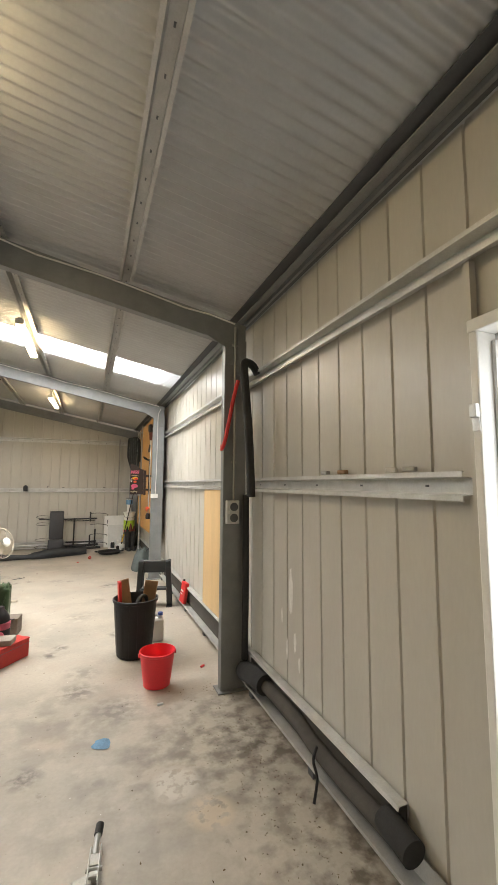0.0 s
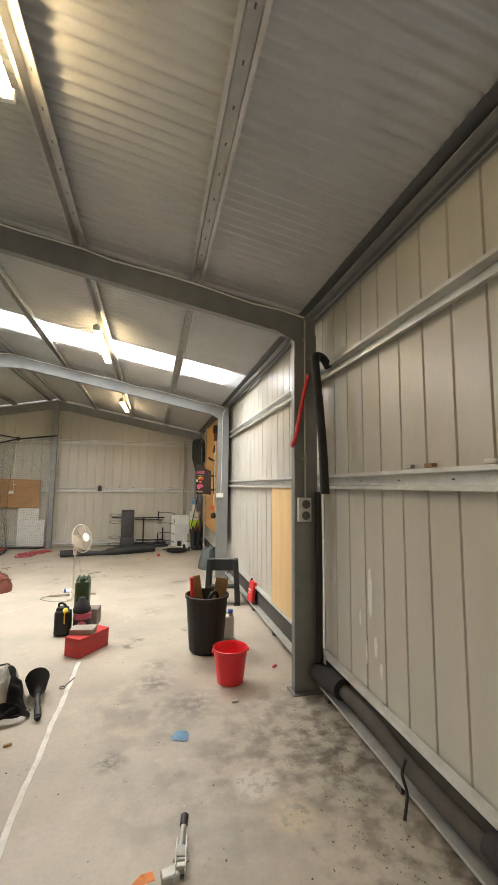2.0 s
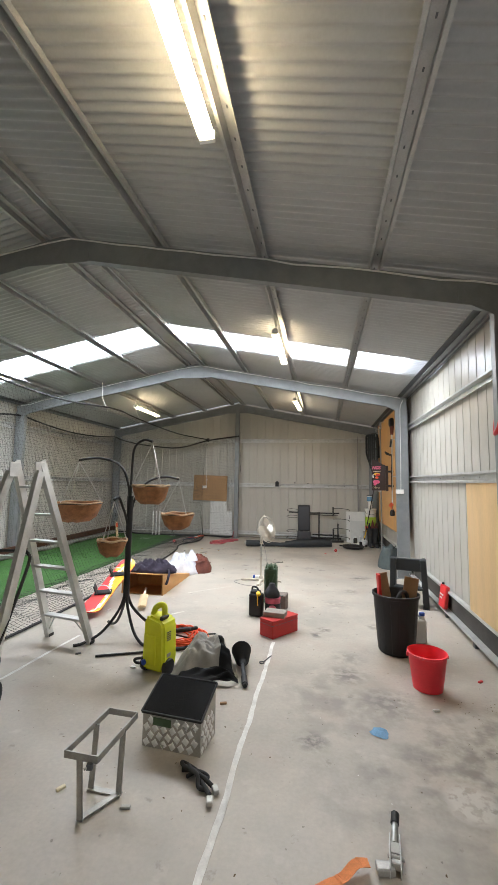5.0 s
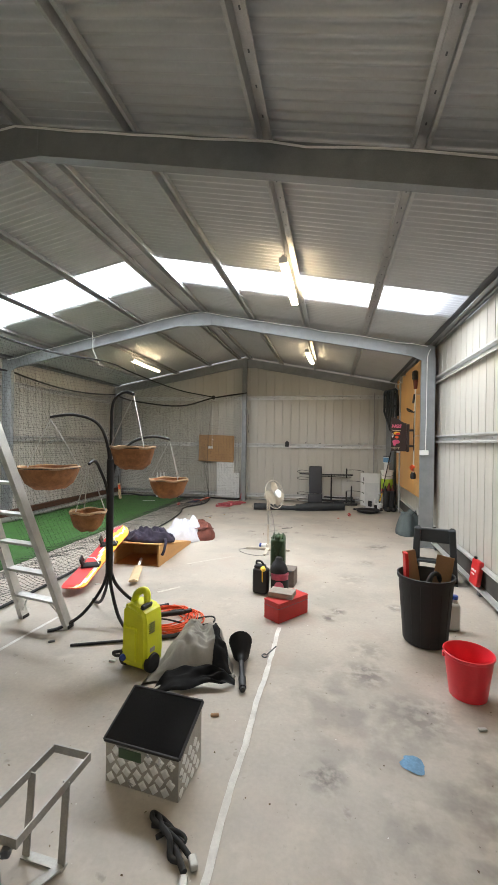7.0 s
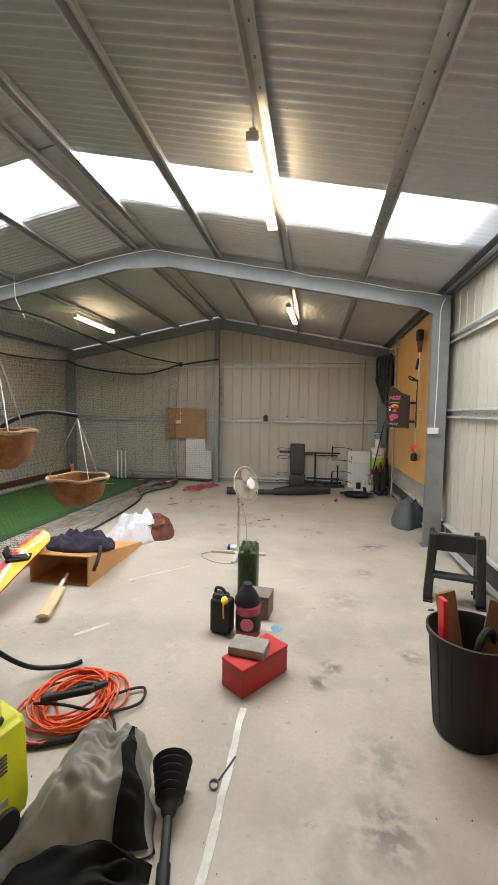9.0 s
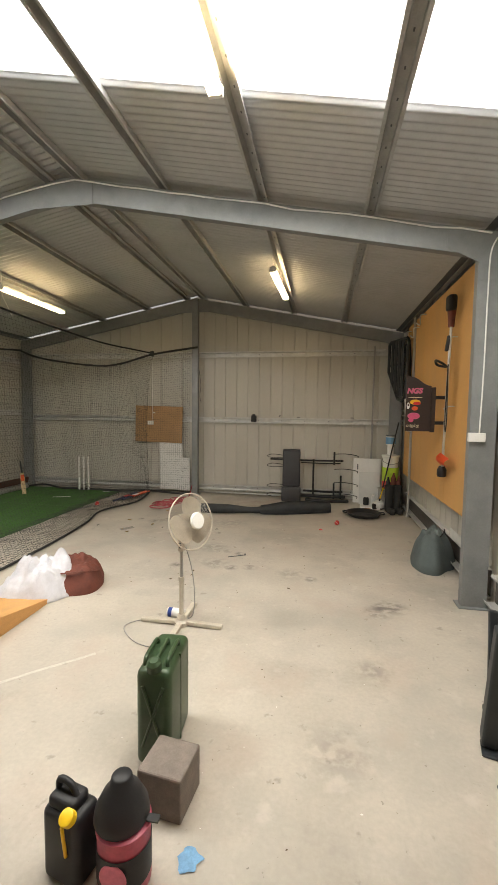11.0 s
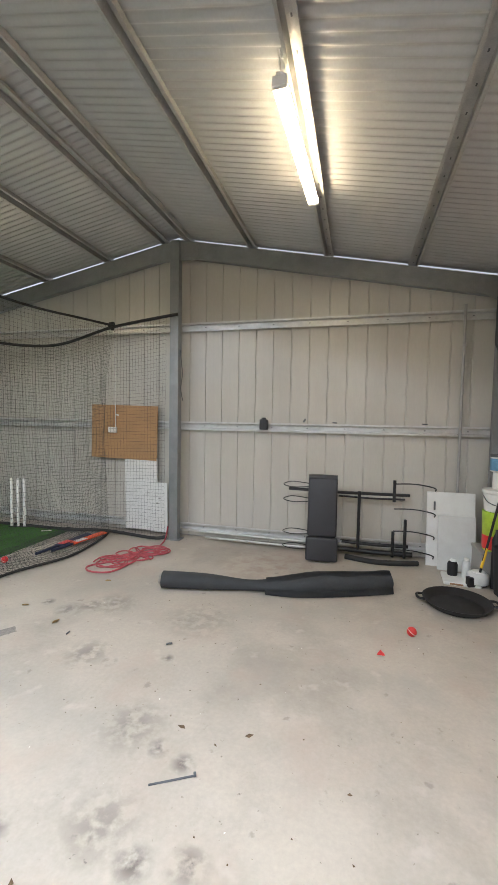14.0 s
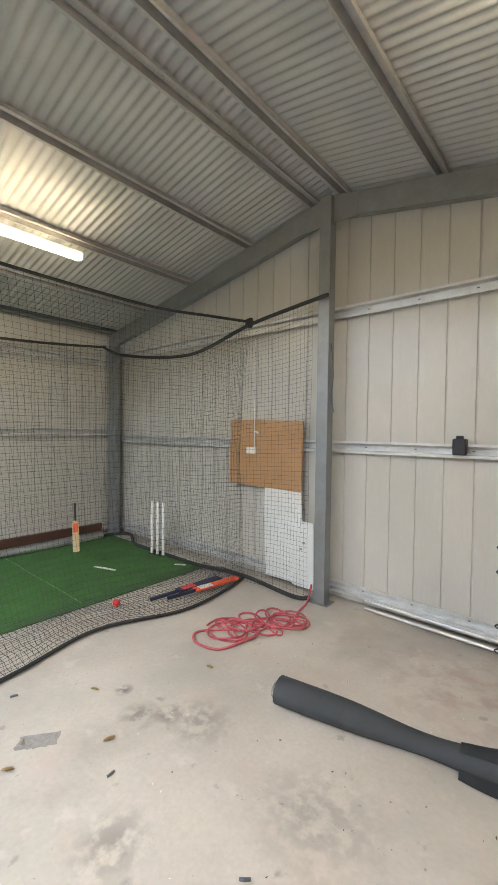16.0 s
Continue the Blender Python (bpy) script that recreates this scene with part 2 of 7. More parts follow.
def part(name, bm, material, parent, label="", smooth=False, angle=40):
    return finish(name, bm, material, parent, label, smooth, angle)


def thing(name, m, label, category, group="", kind=""):
    ob = new(name)
    ob.empty_display_size = 0.1
    ob.matrix_world = m
    return tagged(ob, label, category, group, kind)


def box(size, at=(0, 0, 0), rot=(0, 0, 0), bevel=0.0, segs=2, bm=None):
    """A bevelled block; at is its centre."""
    bm = bm or bmesh.new()
    made = bmesh.ops.create_cube(bm, size=1.0)["verts"]
    bmesh.ops.transform(bm, matrix=pose(*at, *rot) @ Matrix.Diagonal((*size, 1)), verts=made)
    if bevel:
        edges = list({e for v in made for e in v.link_edges})
        bmesh.ops.bevel(bm, geom=edges, offset=bevel, segments=segs, affect="EDGES", profile=0.5)
    return bm


def lathe(profile, segs=28, m=Matrix(), bm=None, cap=True):
    """Turns a profile of (radius, z) round the z axis."""
    bm = bm or bmesh.new()
    rings = []
    for r, z in profile:
        rings.append([bm.verts.new(m @ Vector((r * math.cos(a), r * math.sin(a), z))) for a in (2 * math.pi * k / segs for k in range(segs))])
    for a, b in zip(rings, rings[1:]):
        for k in range(segs):
            bm.faces.new((a[k], a[(k + 1) % segs], b[(k + 1) % segs], b[k]))
    if cap:
        bm.faces.new(rings[0][::-1])
        bm.faces.new(rings[-1])
    return bm


def tube(points, r, segs=8, bm=None, closed=False, taper=None, flat=1.0):
    """A round bar along a path."""
    bm = bm or bmesh.new()
    pts = [Vector(p) for p in points]
    n = len(pts)
    rings, up = [], None
    for i, p in enumerate(pts):
        a = pts[(i - 1) % n] if (i or closed) else pts[0]
        b = pts[(i + 1) % n] if (i < n - 1 or closed) else pts[-1]
        d = (b - a).normalized() if (b - a).length > 1e-9 else Vector((0, 0, 1))
        if up is None:
            up = Vector((0, 0, 1)) if abs(d.z) < 0.9 else Vector((1, 0, 0))
        side = d.cross(up)
        if side.length < 1e-6:
            side = d.cross(Vector((0.3, 0.9, 0.1)))
        side.normalize()
        up = side.cross(d).normalized()
        rad = r if taper is None else taper[i]
        rings.append([bm.verts.new(p + rad * (math.cos(t) * side + flat * math.sin(t) * up)) for t in (2 * math.pi * k / segs for k in range(segs))])
    for i in range(n if closed else n - 1):
        a, b = rings[i], rings[(i + 1) % n]
        for k in range(segs):
            bm.faces.new((a[k], a[(k + 1) % segs], b[(k + 1) % segs], b[k]))
    if not closed:
        bm.faces.new(rings[0][::-1])
        bm.faces.new(rings[-1])
    return bm


def curve(points, steps=10, closed=False):
    """A smooth path (Catmull-Rom) through the points."""
    p = [Vector(q) for q in points]
    n, out = len(p), []
    for i in range(n if closed else n - 1):
        p0, p1, p2, p3 = ((p[(i + k) % n] for k in (-1, 0, 1, 2)) if closed else (p[max(i - 1, 0)], p[i], p[i + 1], p[min(i + 2, n - 1)]))
        for s in range(steps):
            t = s / steps
            out.append(0.5 * (2 * p1 + (p2 - p0) * t + (2 * p0 - 5 * p1 + 4 * p2 - p3) * t * t + (3 * p1 - p0 - 3 * p2 + p3) * t ** 3))
    return out if closed else out + [p[-1]]


def extrude(outline, length, m=Matrix(), bm=None, cap=True, closed=True):
    """Sweeps a 2D outline (x, y) along z."""
    bm = bm or bmesh.new()
    a = [bm.verts.new(m @ Vector((x, y, 0))) for x, y in outline]
    b = [bm.verts.new(m @ Vector((x, y, length))) for x, y in outline]
    n = len(outline)
    for k in range(n if closed else n - 1):
        bm.faces.new((a[k], a[(k + 1) % n], b[(k + 1) % n], b[k]))
    if cap and closed:
        bm.faces.new(a[::-1])
        bm.faces.new(b)
    return bm


def thick(line, t):
    """A closed outline of thickness t round an open 2D line."""
    pts = [Vector((x, y)) for x, y in line]
    left, right = [], []
    for i, p in enumerate(pts):
        d0 = (p - pts[i - 1]).normalized() if i else (pts[1] - p).normalized()
        d1 = (pts[i + 1] - p).normalized() if i < len(pts) - 1 else d0
        d = (d0 + d1).normalized()
        nrm = Vector((-d.y, d.x)) * (t / 2 / max(0.4, d.dot(d1)))
        left.append(p + nrm)
        right.append(p - nrm)
    return [tuple(q) for q in left + right[::-1]]


def axes(origin, x, y, z):
    m = Matrix((x, y, z)).transposed().to_4x4()
    m.translation = origin
    return m


HAT = thick([(-0.056, 0.054), (-0.056, 0.062), (-0.037, 0.062), (-0.031, 0.0), (0.031, 0.0), (0.037, 0.062), (0.056, 0.062), (0.056, 0.054)], 0.003)
EAVE_HAT = thick([(-0.052, 0.02), (-0.052, 0.026), (-0.034, 0.026), (-0.03, 0.0), (0.03, 0.0), (0.034, 0.026), (0.052, 0.026), (0.052, 0.02)], 0.003)
CHANNEL = thick([(0.016, 0.072), (0.0, 0.072), (0.0, 0.0), (0.2, 0.0), (0.2, 0.072), (0.184, 0.072)], 0.005)


# ---- structure ----
def setting(name, bm, material, label, smooth=False):
    return tagged(finish(name, bm, material, None, "", smooth), label, name.split("_")[0], "", "structure")


ground = setting("ground", box((400, 400, 0.1), (0, 0, -0.25)), M_GROUND, "bare gravel and grass ground outside the shed")
floor = setting("floor", box((XR - XL + 0.1, YB - YF + 0.1, 0.2), ((XR + XL) / 2, (YB + YF) / 2, -0.1)), M_FLOOR, "worn stained grey concrete slab floor")

PITCH, GROOVE = 0.23, 0.018


def sheet_mesh(name, width, heights, bottom=0.02):
    """Wall sheet seen from inside: flat pans parted by narrow grooves that run out through the sheet. heights(u) gives the top edge."""
    bm = bmesh.new()
    line = []
    pans = round(width / PITCH)
    for k in range(pans):
        a = k * PITCH
        line += [(a, 0.0), (a + 0.005, 0.011), (a + GROOVE - 0.005, 0.011), (a + GROOVE, 0.0), (a + 0.125, 0.0015)]
    line.append((pans * PITCH, 0.0))
    cols = []
    for u, d in line:
        cols.append([bm.verts.new((u, d, z)) for z in (bottom, heights(u))] + [bm.verts.new((u, d + 0.002, z)) for z in (bottom, heights(u))])
    for a, b in zip(cols, cols[1:]):
        bm.faces.new((a[0], b[0], b[1], a[1]))
        bm.faces.new((a[2], a[3], b[3], b[2]))
        bm.faces.new((a[1], b[1], b[3], a[3]))
    return bm


SHEET = 4 * PITCH


def wall_of_sheets(name, start, along, outward, length, top, label, skip=None):
    """A clad wall: an outer skin and one object for each sheet."""
    wall = thing(name, Matrix(), label, "wall", "", "structure")
    u = 0.0
    while u < length - 0.01:
        w = min(SHEET, round((length - u) / PITCH) * PITCH)
        if w < 0.1:
            break
        if not (skip and skip(u, w)):
            bm = sheet_mesh("sheet", w, lambda q: top(u + q))
            m = axes(Vector(start) + Vector(along) * u, Vector(along), Vector(outward), Vector((0, 0, 1)))
            bmesh.ops.transform(bm, matrix=m, verts=bm.verts)
            part("cladding_sheet", bm, M_WALL, wall)
        u += SHEET
    return wall


DOOR0, DOOR1, DOORH = 0.26, 1.10, 2.28
eave_top = EAVE - 0.006
wall_right = wall_of_sheets("wall_right", (XR, DOOR1 + 0.06, 0), (0, 1, 0), (1, 0, 0), YB - DOOR1 - 0.03, lambda u: eave_top, "beige ribbed steel wall cladding with vertical grooves")
part("outer_skin", box((0.03, YB - DOOR1, EAVE - 0.05), (XR + 0.045, (YB + DOOR1) / 2, (EAVE - 0.05) / 2)), M_OUT, wall_right)
part("outer_skin", box((0.03, DOOR0 - YF, EAVE - 0.05), (XR + 0.045, (YF + DOOR0) / 2, (EAVE - 0.05) / 2)), M_OUT, wall_right)
part("outer_skin", box((0.03, DOOR1 - DOOR0, EAVE - 0.05 - DOORH), (XR + 0.045, (DOOR0 + DOOR1) / 2, (EAVE - 0.05 + DOORH) / 2)), M_OUT, wall_right)
part("inner_lining", box((0.004, DOOR0 - YF, EAVE - 0.06), (XR + 0.004, (YF + DOOR0) / 2, (EAVE - 0.06) / 2)), M_WALL, wall_right)
lintel = sheet_mesh("sheet", SHEET, lambda q: eave_top, DOORH + 0.04)
bmesh.ops.transform(lintel, matrix=axes(Vector((XR, DOOR1 + 0.06 - SHEET, 0)), Vector((0, 1, 0)), Vector((1, 0, 0)), Vector((0, 0, 1))), verts=lintel.verts)
part("cladding_sheet", lintel, M_WALL, wall_right)

wall_left = wall_of_sheets("wall_left", (XL, YF, 0), (0, 1, 0), (-1, 0, 0), YB - YF, lambda u: eave_top, "beige ribbed steel wall cladding behind a net")
part("outer_skin", box((0.03, YB - YF, EAVE - 0.05), (XL - 0.045, (YB + YF) / 2, (EAVE - 0.05) / 2)), M_OUT, wall_left)


def gable(name, y, out, label):
    wall = wall_of_sheets(name, (XL, y, 0), (1, 0, 0), (0, out, 0), XR - XL, lambda u: roof_z(XL + u) + 0.012, label)
    bm = bmesh.new()
    outline = [(XL, 0), (XR, 0), (XR, roof_z(XR) + 0.012), (XC, roof_z(XC) + 0.012), (XL, roof_z(XL) + 0.012)]
    extrude(outline, 0.03, axes((0, y + out * 0.03, 0), Vector((1, 0, 0)), Vector((0, 0, 1)), Vector((0, out, 0))), bm)
    part("outer_skin", bm, M_OUT, wall)
    return wall


wall_back = gable("wall_back", YB, 1, "beige ribbed steel gable wall with vertical grooves")
wall_front = gable("wall_front", YF, -1, "beige ribbed steel gable wall")


def roof_half(name, xa, xb, y0, y1):
    """Corrugated sheets over one slope, the corrugations running down the slope, under a plain outer skin."""
    bm = bmesh.new()
    pitch = 0.0765
    n = int((y1 - y0) / pitch * 8)
    rows = []
    for k in range(n + 1):
        y = y0 + (y1 - y0) * k / n
        dz = 0.0095 * math.sin(2 * math.pi * y / pitch)
        rows.append([bm.verts.new((x, y, roof_z(x) + dz + 0.0085)) for x in (xa, xb)])
    for a, b in zip(rows, rows[1:]):
        bm.faces.new((a[0], a[1], b[1], b[0])).smooth = True
    top = [bm.verts.new((x, y, roof_z(x) + 0.04)) for x in (xa, xb) for y in (y0, y1)]
    bm.faces.new((top[0], top[1], top[3], top[2]))
    me = bpy.data.meshes.new(name)
    bm.to_mesh(me)
    bm.free()
    me.materials.append(M_ROOF)
    return tagged(new(name, me), "grey corrugated steel roof underside", "ceiling", "", "structure")


for a, b in ((XC - 0.01, XR + 0.06), (XL - 0.06, XC + 0.01)):
    for y0, y1 in ((YF - 0.1, SKY0), (SKY1, YB - (0.07 if a > XC - 1 else 0.09))):
        roof_half("ceiling", a, b, y0, y1)
    bm = bmesh.new()
    n = 84
    rows = []
    for k in range(n + 1):
        y = SKY0 + (SKY1 - SKY0) * k / n
        rows.append([bm.verts.new((x, y, roof_z(x) + 0.012 + 0.0085 * math.sin(2 * math.pi * y / 0.0765))) for x in (a, b)])
    for p, q in zip(rows, rows[1:]):
        bm.faces.new((p[0], p[1], q[1], q[0])).smooth = True
    ridge_side = 1 if a > XC - 1 else -1
    cap = [(XC - 0.005 * ridge_side, roof_z(XC) - 0.004), (XC + 0.15 * ridge_side, roof_z(XC + 0.15) - 0.004)]
    cbm = extrude(thick(cap, 0.003), SKY1 - SKY0 + 0.1, axes((0, SKY1 + 0.05, 0), Vector((1, 0, 0)), Vector((0, 0, 1)), Vector((0, -1, 0))))
    setting("trim_ridge_cap", cbm, M_ROOF, "grey steel ridge flashing across the skylight")
    pane = setting("skylight_right" if a > XC - 1 else "skylight_left", bm, M_SKY, "bright translucent corrugated skylight strip in the roof")
    pane.visible_shadow = False


def hat_bar(name, a, b, face, parent, material):
    """A top-hat bar from a to b, its web away from the room and its lips towards face."""
    a, b, face = Vector(a), Vector(b), Vector(face).normalized()
    z = (b - a).normalized()
    x = face.cross(z)
    return part(name, extrude(HAT, (b - a).length, axes(a, x, face, z)), material, parent)


def screws(parent, a, b, face, step):
    """Dark slots along a bar's web."""
    a, b, face = Vector(a), Vector(b), Vector(face).normalized()
    z = (b - a).normalized()
    x = face.cross(z)
    bm = bmesh.new()
    d = step / 2
    while d < (b - a).length:
        m = axes(a + z * d + face * 0.003, x, face, z)
        made = bmesh.ops.create_cube(bm, size=1.0)["verts"]
        bmesh.ops.transform(bm, matrix=m @ Matrix.Diagonal((0.009, 0.002, 0.02, 1)), verts=made)
        d += step
    part("slot", bm, M_DARK, parent)


PURLINS = (0.15, -0.785, -1.72, -2.58, -2.92, -3.77, -4.76, -5.66)
for k, x in enumerate(PURLINS):
    s = -1 if x > XC else 1
    face = Vector((s * SLOPE, 0, -1)).normalized()
    z = roof_z(x) - 0.001
    purlin = thing("purlin", pose(0, 0, 0), "galvanised steel top-hat purlin under the roof sheets", "purlin", "roof purlins", "structure")
    hat_bar("bar", (x, YF, z), (x, YB - 0.02, z), face, purlin, M_PURLIN)
    screws(purlin, (x, YF, z), (x, YB - 0.02, z), face, 0.21)

for x, side in ((XR, 1), (XL, -1)):
    xi, xo = x - side * 0.2, x - side * 0.012
    # added dark plate stands for the shade between roof sheet and eave purlin
    plate = extrude(thick([(xi, roof_z(xi) - 0.006), (xo, roof_z(xo) - 0.006)], 0.008), YB - YF - 0.04, axes((0, YB - 0.02, 0), Vector((1, 0, 0)), Vector((0, 0, 1)), Vector((0, -1, 0))))
    setting("trim_eave", plate, M_DARK, "dark strip painting the shade under the roof edge")
    xm = x - side * 0.105
    ep = thing("eave_purlin", pose(0, 0, 0), "dull galvanised steel eave purlin along the wall top", "purlin", "eave purlins", "structure")
    part("bar", extrude(EAVE_HAT, YB - YF - 0.04, axes((xm, YF + 0.02, roof_z(xm) - 0.014), Vector((-1, 0, 0)), Vector((0, 0, -1)), Vector((0, 1, 0)))), M_FRAME, ep)


def channel(name, a, b, inside, toward, parent, label=""):
    """A lipped C channel 0.2 deep from a to b; its depth runs towards inside and its web faces away from toward."""
    a, b = Vector(a), Vector(b)
    z = (b - a).normalized()
    t = Vector(toward).normalized()
    x = t.cross(z)
    if x.dot(Vector(inside)) < 0:
        x = -x
    return part(name, extrude(CHANNEL, (b - a).length, axes(a, x, t, z)), M_FRAME, parent, label)


for k, y in enumerate(FRAMES):
    fr = thing("portal_frame", pose(0, 0, 0), "galvanised steel C-section portal frame across the shed", "steel frame", "portal frames", "structure")
    end = -1 if k == 3 else 1
    for side, xw in ((1, XR - 0.085), (-1, XL + 0.085)):
        channel("column", (xw, y, 0), (xw, y, EAVE - 0.2), (-side, 0, 0), (0, 1, 0), fr)
        part("base_plate", box((0.26, 0.16, 0.012), (xw - side * 0.1, y + 0.04, 0.006), bevel=0.003), M_FRAME, fr)
        xe = xw
        channel("rafter", (xe, y + 0.001, roof_z(xe) - 0.075), (XC, y + 0.001, roof_z(XC) - 0.075), (0, 0, -1), (0, 1, 0), fr)
        # haunch plate at the eave
        bm = bmesh.new()
        xo, xi = xw - side * 0.2, xw - side * 0.45
        zt = roof_z(xi) - 0.275
        extrude([(xw - side * 0.01, 2.78), (xo, 2.78), (xo, 2.93), (xi, zt + 0.02), (xi, roof_z(xi) - 0.09), (xw - side * 0.01, roof_z(xw) - 0.09)], 0.006,
                axes((0, y - 0.009, 0), Vector((1, 0, 0)), Vector((0, 0, 1)), Vector((0, 1, 0))), bm)
        part("haunch_plate", bm, M_FRAME, fr)
    bm = bmesh.new()
    zc = roof_z(XC) - 0.09
    extrude([(XC - 0.3, zc - 0.06), (XC, zc), (XC + 0.3, zc - 0.06), (XC + 0.3, zc - 0.26), (XC - 0.3, zc - 0.26)], 0.006,
            axes((0, y - 0.009, 0), Vector((1, 0, 0)), Vector((0, 0, 1)), Vector((0, 1, 0))), bm)
    part("apex_plate", bm, M_FRAME, fr)

post = thing("gable_post", pose(0, 0, 0), "galvanised steel gable post up to the ridge", "steel post", "", "structure")
part("shaft", extrude(thick([(0.012, 0.1), (0.0, 0.1), (0.0, 0.0), (0.115, 0.0), (0.115, 0.1), (0.103, 0.1)], 0.004), roof_z(XC) - 0.1, pose(XC - 0.06, 11.80, 0)), M_FRAME, post)
part("foot_plate", box((0.2, 0.16, 0.01), (XC, 11.85, 0.005), bevel=0.002), M_FRAME, post)

# girts
GIRTS = [("wall_right", (XR, DOOR1 + 0.05), (XR, YB - 0.1), (-1, 0, 0), (1.705, 2.635)),
         ("wall_left", (XL, YF), (XL, YB - 0.1), (1, 0, 0), (0.12, 1.62, 2.72)),
         ("wall_back", (XL, YB), (XR, YB), (0, -1, 0), (0.14, 1.525, 2.835)),
         ("wall_front", (XL, YF), (XR, YF), (0, 1, 0), (0.14, 1.525, 2.835))]
for name, a, b, face, heights in GIRTS:
    for z in heights:
        if name == "wall_right":
            a = (XR, {1.705: DOOR1 + 0.1, 2.635: YF}[z])
        g = thing("girt", pose(0, 0, 0), "galvanised steel top-hat girt along the wall", "girt", "wall girts", "structure")
        hat_bar("bar", (a[0], a[1], z), (b[0], b[1], z), face, g, M_GALV)
        screws(g, (a[0], a[1], z), (b[0], b[1], z), face, 0.46)

# door opening in the near wall: jamb, head, sill
door = thing("door_1", pose(0, 0, 0), "open doorway with a white steel frame to daylight", "doorway", "", "structure")
for y in (DOOR0 - 0.02, DOOR1 + 0.02):
    part("jamb", box((0.12, 0.035, DOORH), (XR - 0.01, y, DOORH / 2), bevel=0.006), M_WHITE, door)
    part("stop_bead", box((0.03, 0.016, DOORH - 0.03), (XR + 0.02, y + (0.025 if y < 0.6 else -0.025), DOORH / 2 - 0.015), bevel=0.003), M_GALV, door)
part("head", box((0.12, DOOR1 - DOOR0 + 0.09, 0.05), (XR - 0.01, (DOOR0 + DOOR1) / 2, DOORH + 0.025), bevel=0.006), M_WHITE, door)
part("threshold", box((0.14, DOOR1 - DOOR0, 0.012), (XR + 0.0, (DOOR0 + DOOR1) / 2, 0.006), bevel=0.003), M_GALV, door, "worn steel threshold")
part("stud", extrude(thick([(0.0, 0.03), (0.0, 0.0), (0.03, 0.0), (0.03, 0.03)], 0.003), 2.57, axes((XR - 0.012, DOOR1 + 0.042, 0.01), Vector((-1, 0, 0)), Vector((0, 1, 0)), Vector((0, 0, 1)))), M_WALL, door, "painted stud beside the frame")
part("latch_bolt", box((0.02, 0.03, 0.05), (XR - 0.08, DOOR1 + 0.02, 1.98), bevel=0.004), M_GALV, door, "steel latch")
part("strike_plate", box((0.004, 0.03, 0.09), (XR - 0.072, DOOR1 + 0.02, 1.95), bevel=0.001), M_GALV, door, "steel strike plate")


# lamps
def tube_light(x, y0, y1, z, label, glow, skew=0.0):
    """White batten: channel, end caps and a glowing diffuser."""
    ln = y1 - y0
    t = thing("batten_light", pose(x, (y0 + y1) / 2, z, 0, 0, skew), label, "tube light", "fluorescent lights")
    part("housing", box((0.045, ln, 0.04), (0.0, 0, 0.04), bevel=0.006), M_WHITE, t)
    part("diffuser", box((0.085, ln - 0.05, 0.036), (0, 0, 0.0), (0, 0, 0), 0.014, 3), glow, t, "glowing diffuser", True)
    for s in (-1, 1):
        part("end_cap", box((0.088, 0.03, 0.06), (0, s * (ln / 2 - 0.012), 0.012), bevel=0.006), M_WHITE, t)
    part("flex", tube([(0, -ln / 2 + 0.05, 0.06), (0.0, -ln / 2 + 0.02, 0.1), (0.005, -ln / 2 - 0.04, 0.14)], 0.005, 6), M_WHITE, t, "white flex", True)
    return t


tube_light(-0.90, 0.88, 2.11, 3.47, "lit fluorescent batten under a purlin, near the door", M_TUBE)
tube_light(-0.86, 5.0, 6.34, 3.47, "lit fluorescent batten below the skylight", M_TUBE)
tube_light(-0.855, 9.2, 10.5, 3.47, "lit fluorescent batten near the back wall", M_TUBE_MID, -2.4)
tube_light(-4.63, 8.98, 10.38, 3.34, "lit fluorescent batten above the turf", M_TUBE_LOW)


# ---- colours of the things ----
M_REDPL = mat("red_plastic", (0.84, 0.035, 0.055), 0.4, 0, 0.06, 8, 90, 0.04)
M_REDBOX = mat("red_painted_box", (0.50, 0.022, 0.02), 0.5, 0, 0.12, 7, 90, 0.08, (0.3, 0.05, 0.04), 0.4)
M_PAVER = mat("concrete_paver", (0.30, 0.27, 0.235), 0.85, 0, 0.15, 14, 160, 0.4)
M_PAVER2 = mat("brown_concrete_block", (0.20, 0.165, 0.14), 0.85, 0, 0.2, 14, 160, 0.4)
M_GREEN = mat("army_green_paint", (0.035, 0.07, 0.03), 0.4, 0.1, 0.15, 8, 90, 0.06, (0.1, 0.1, 0.07), 0.3)
M_PINK = mat("pink_label", (0.45, 0.07, 0.12), 0.5, 0, 0.2, 9, 60, 0.05, (0.05, 0.03, 0.04), 0.3)
M_PINK2 = mat("pale_pink_print", (0.60, 0.16, 0.24), 0.5, 0, 0.15, 20, 60, 0.05)
M_YELLOW = mat("yellow_green_plastic", (0.72, 0.74, 0.02), 0.42, 0, 0.06, 7, 90, 0.05)
M_YCAP = mat("yellow_cap", (0.85, 0.55, 0.02), 0.45, 0, 0.05, 7, 90, 0.03)
M_ALU = mat("worn_aluminium", (0.62, 0.62, 0.60), 0.42, 0.75, 0.12, 10, 140, 0.08, (0.4, 0.38, 0.35), 0.25)
M_STEEL = mat("dull_steel", (0.42, 0.41, 0.38), 0.5, 0.7, 0.15, 10, 120, 0.08, (0.28, 0.2, 0.14), 0.3)
M_COIR = mat("coconut_fibre", (0.30, 0.135, 0.055), 0.95, 0, 0.35, 16, 160, 0.9, (0.16, 0.07, 0.03), 0.5)
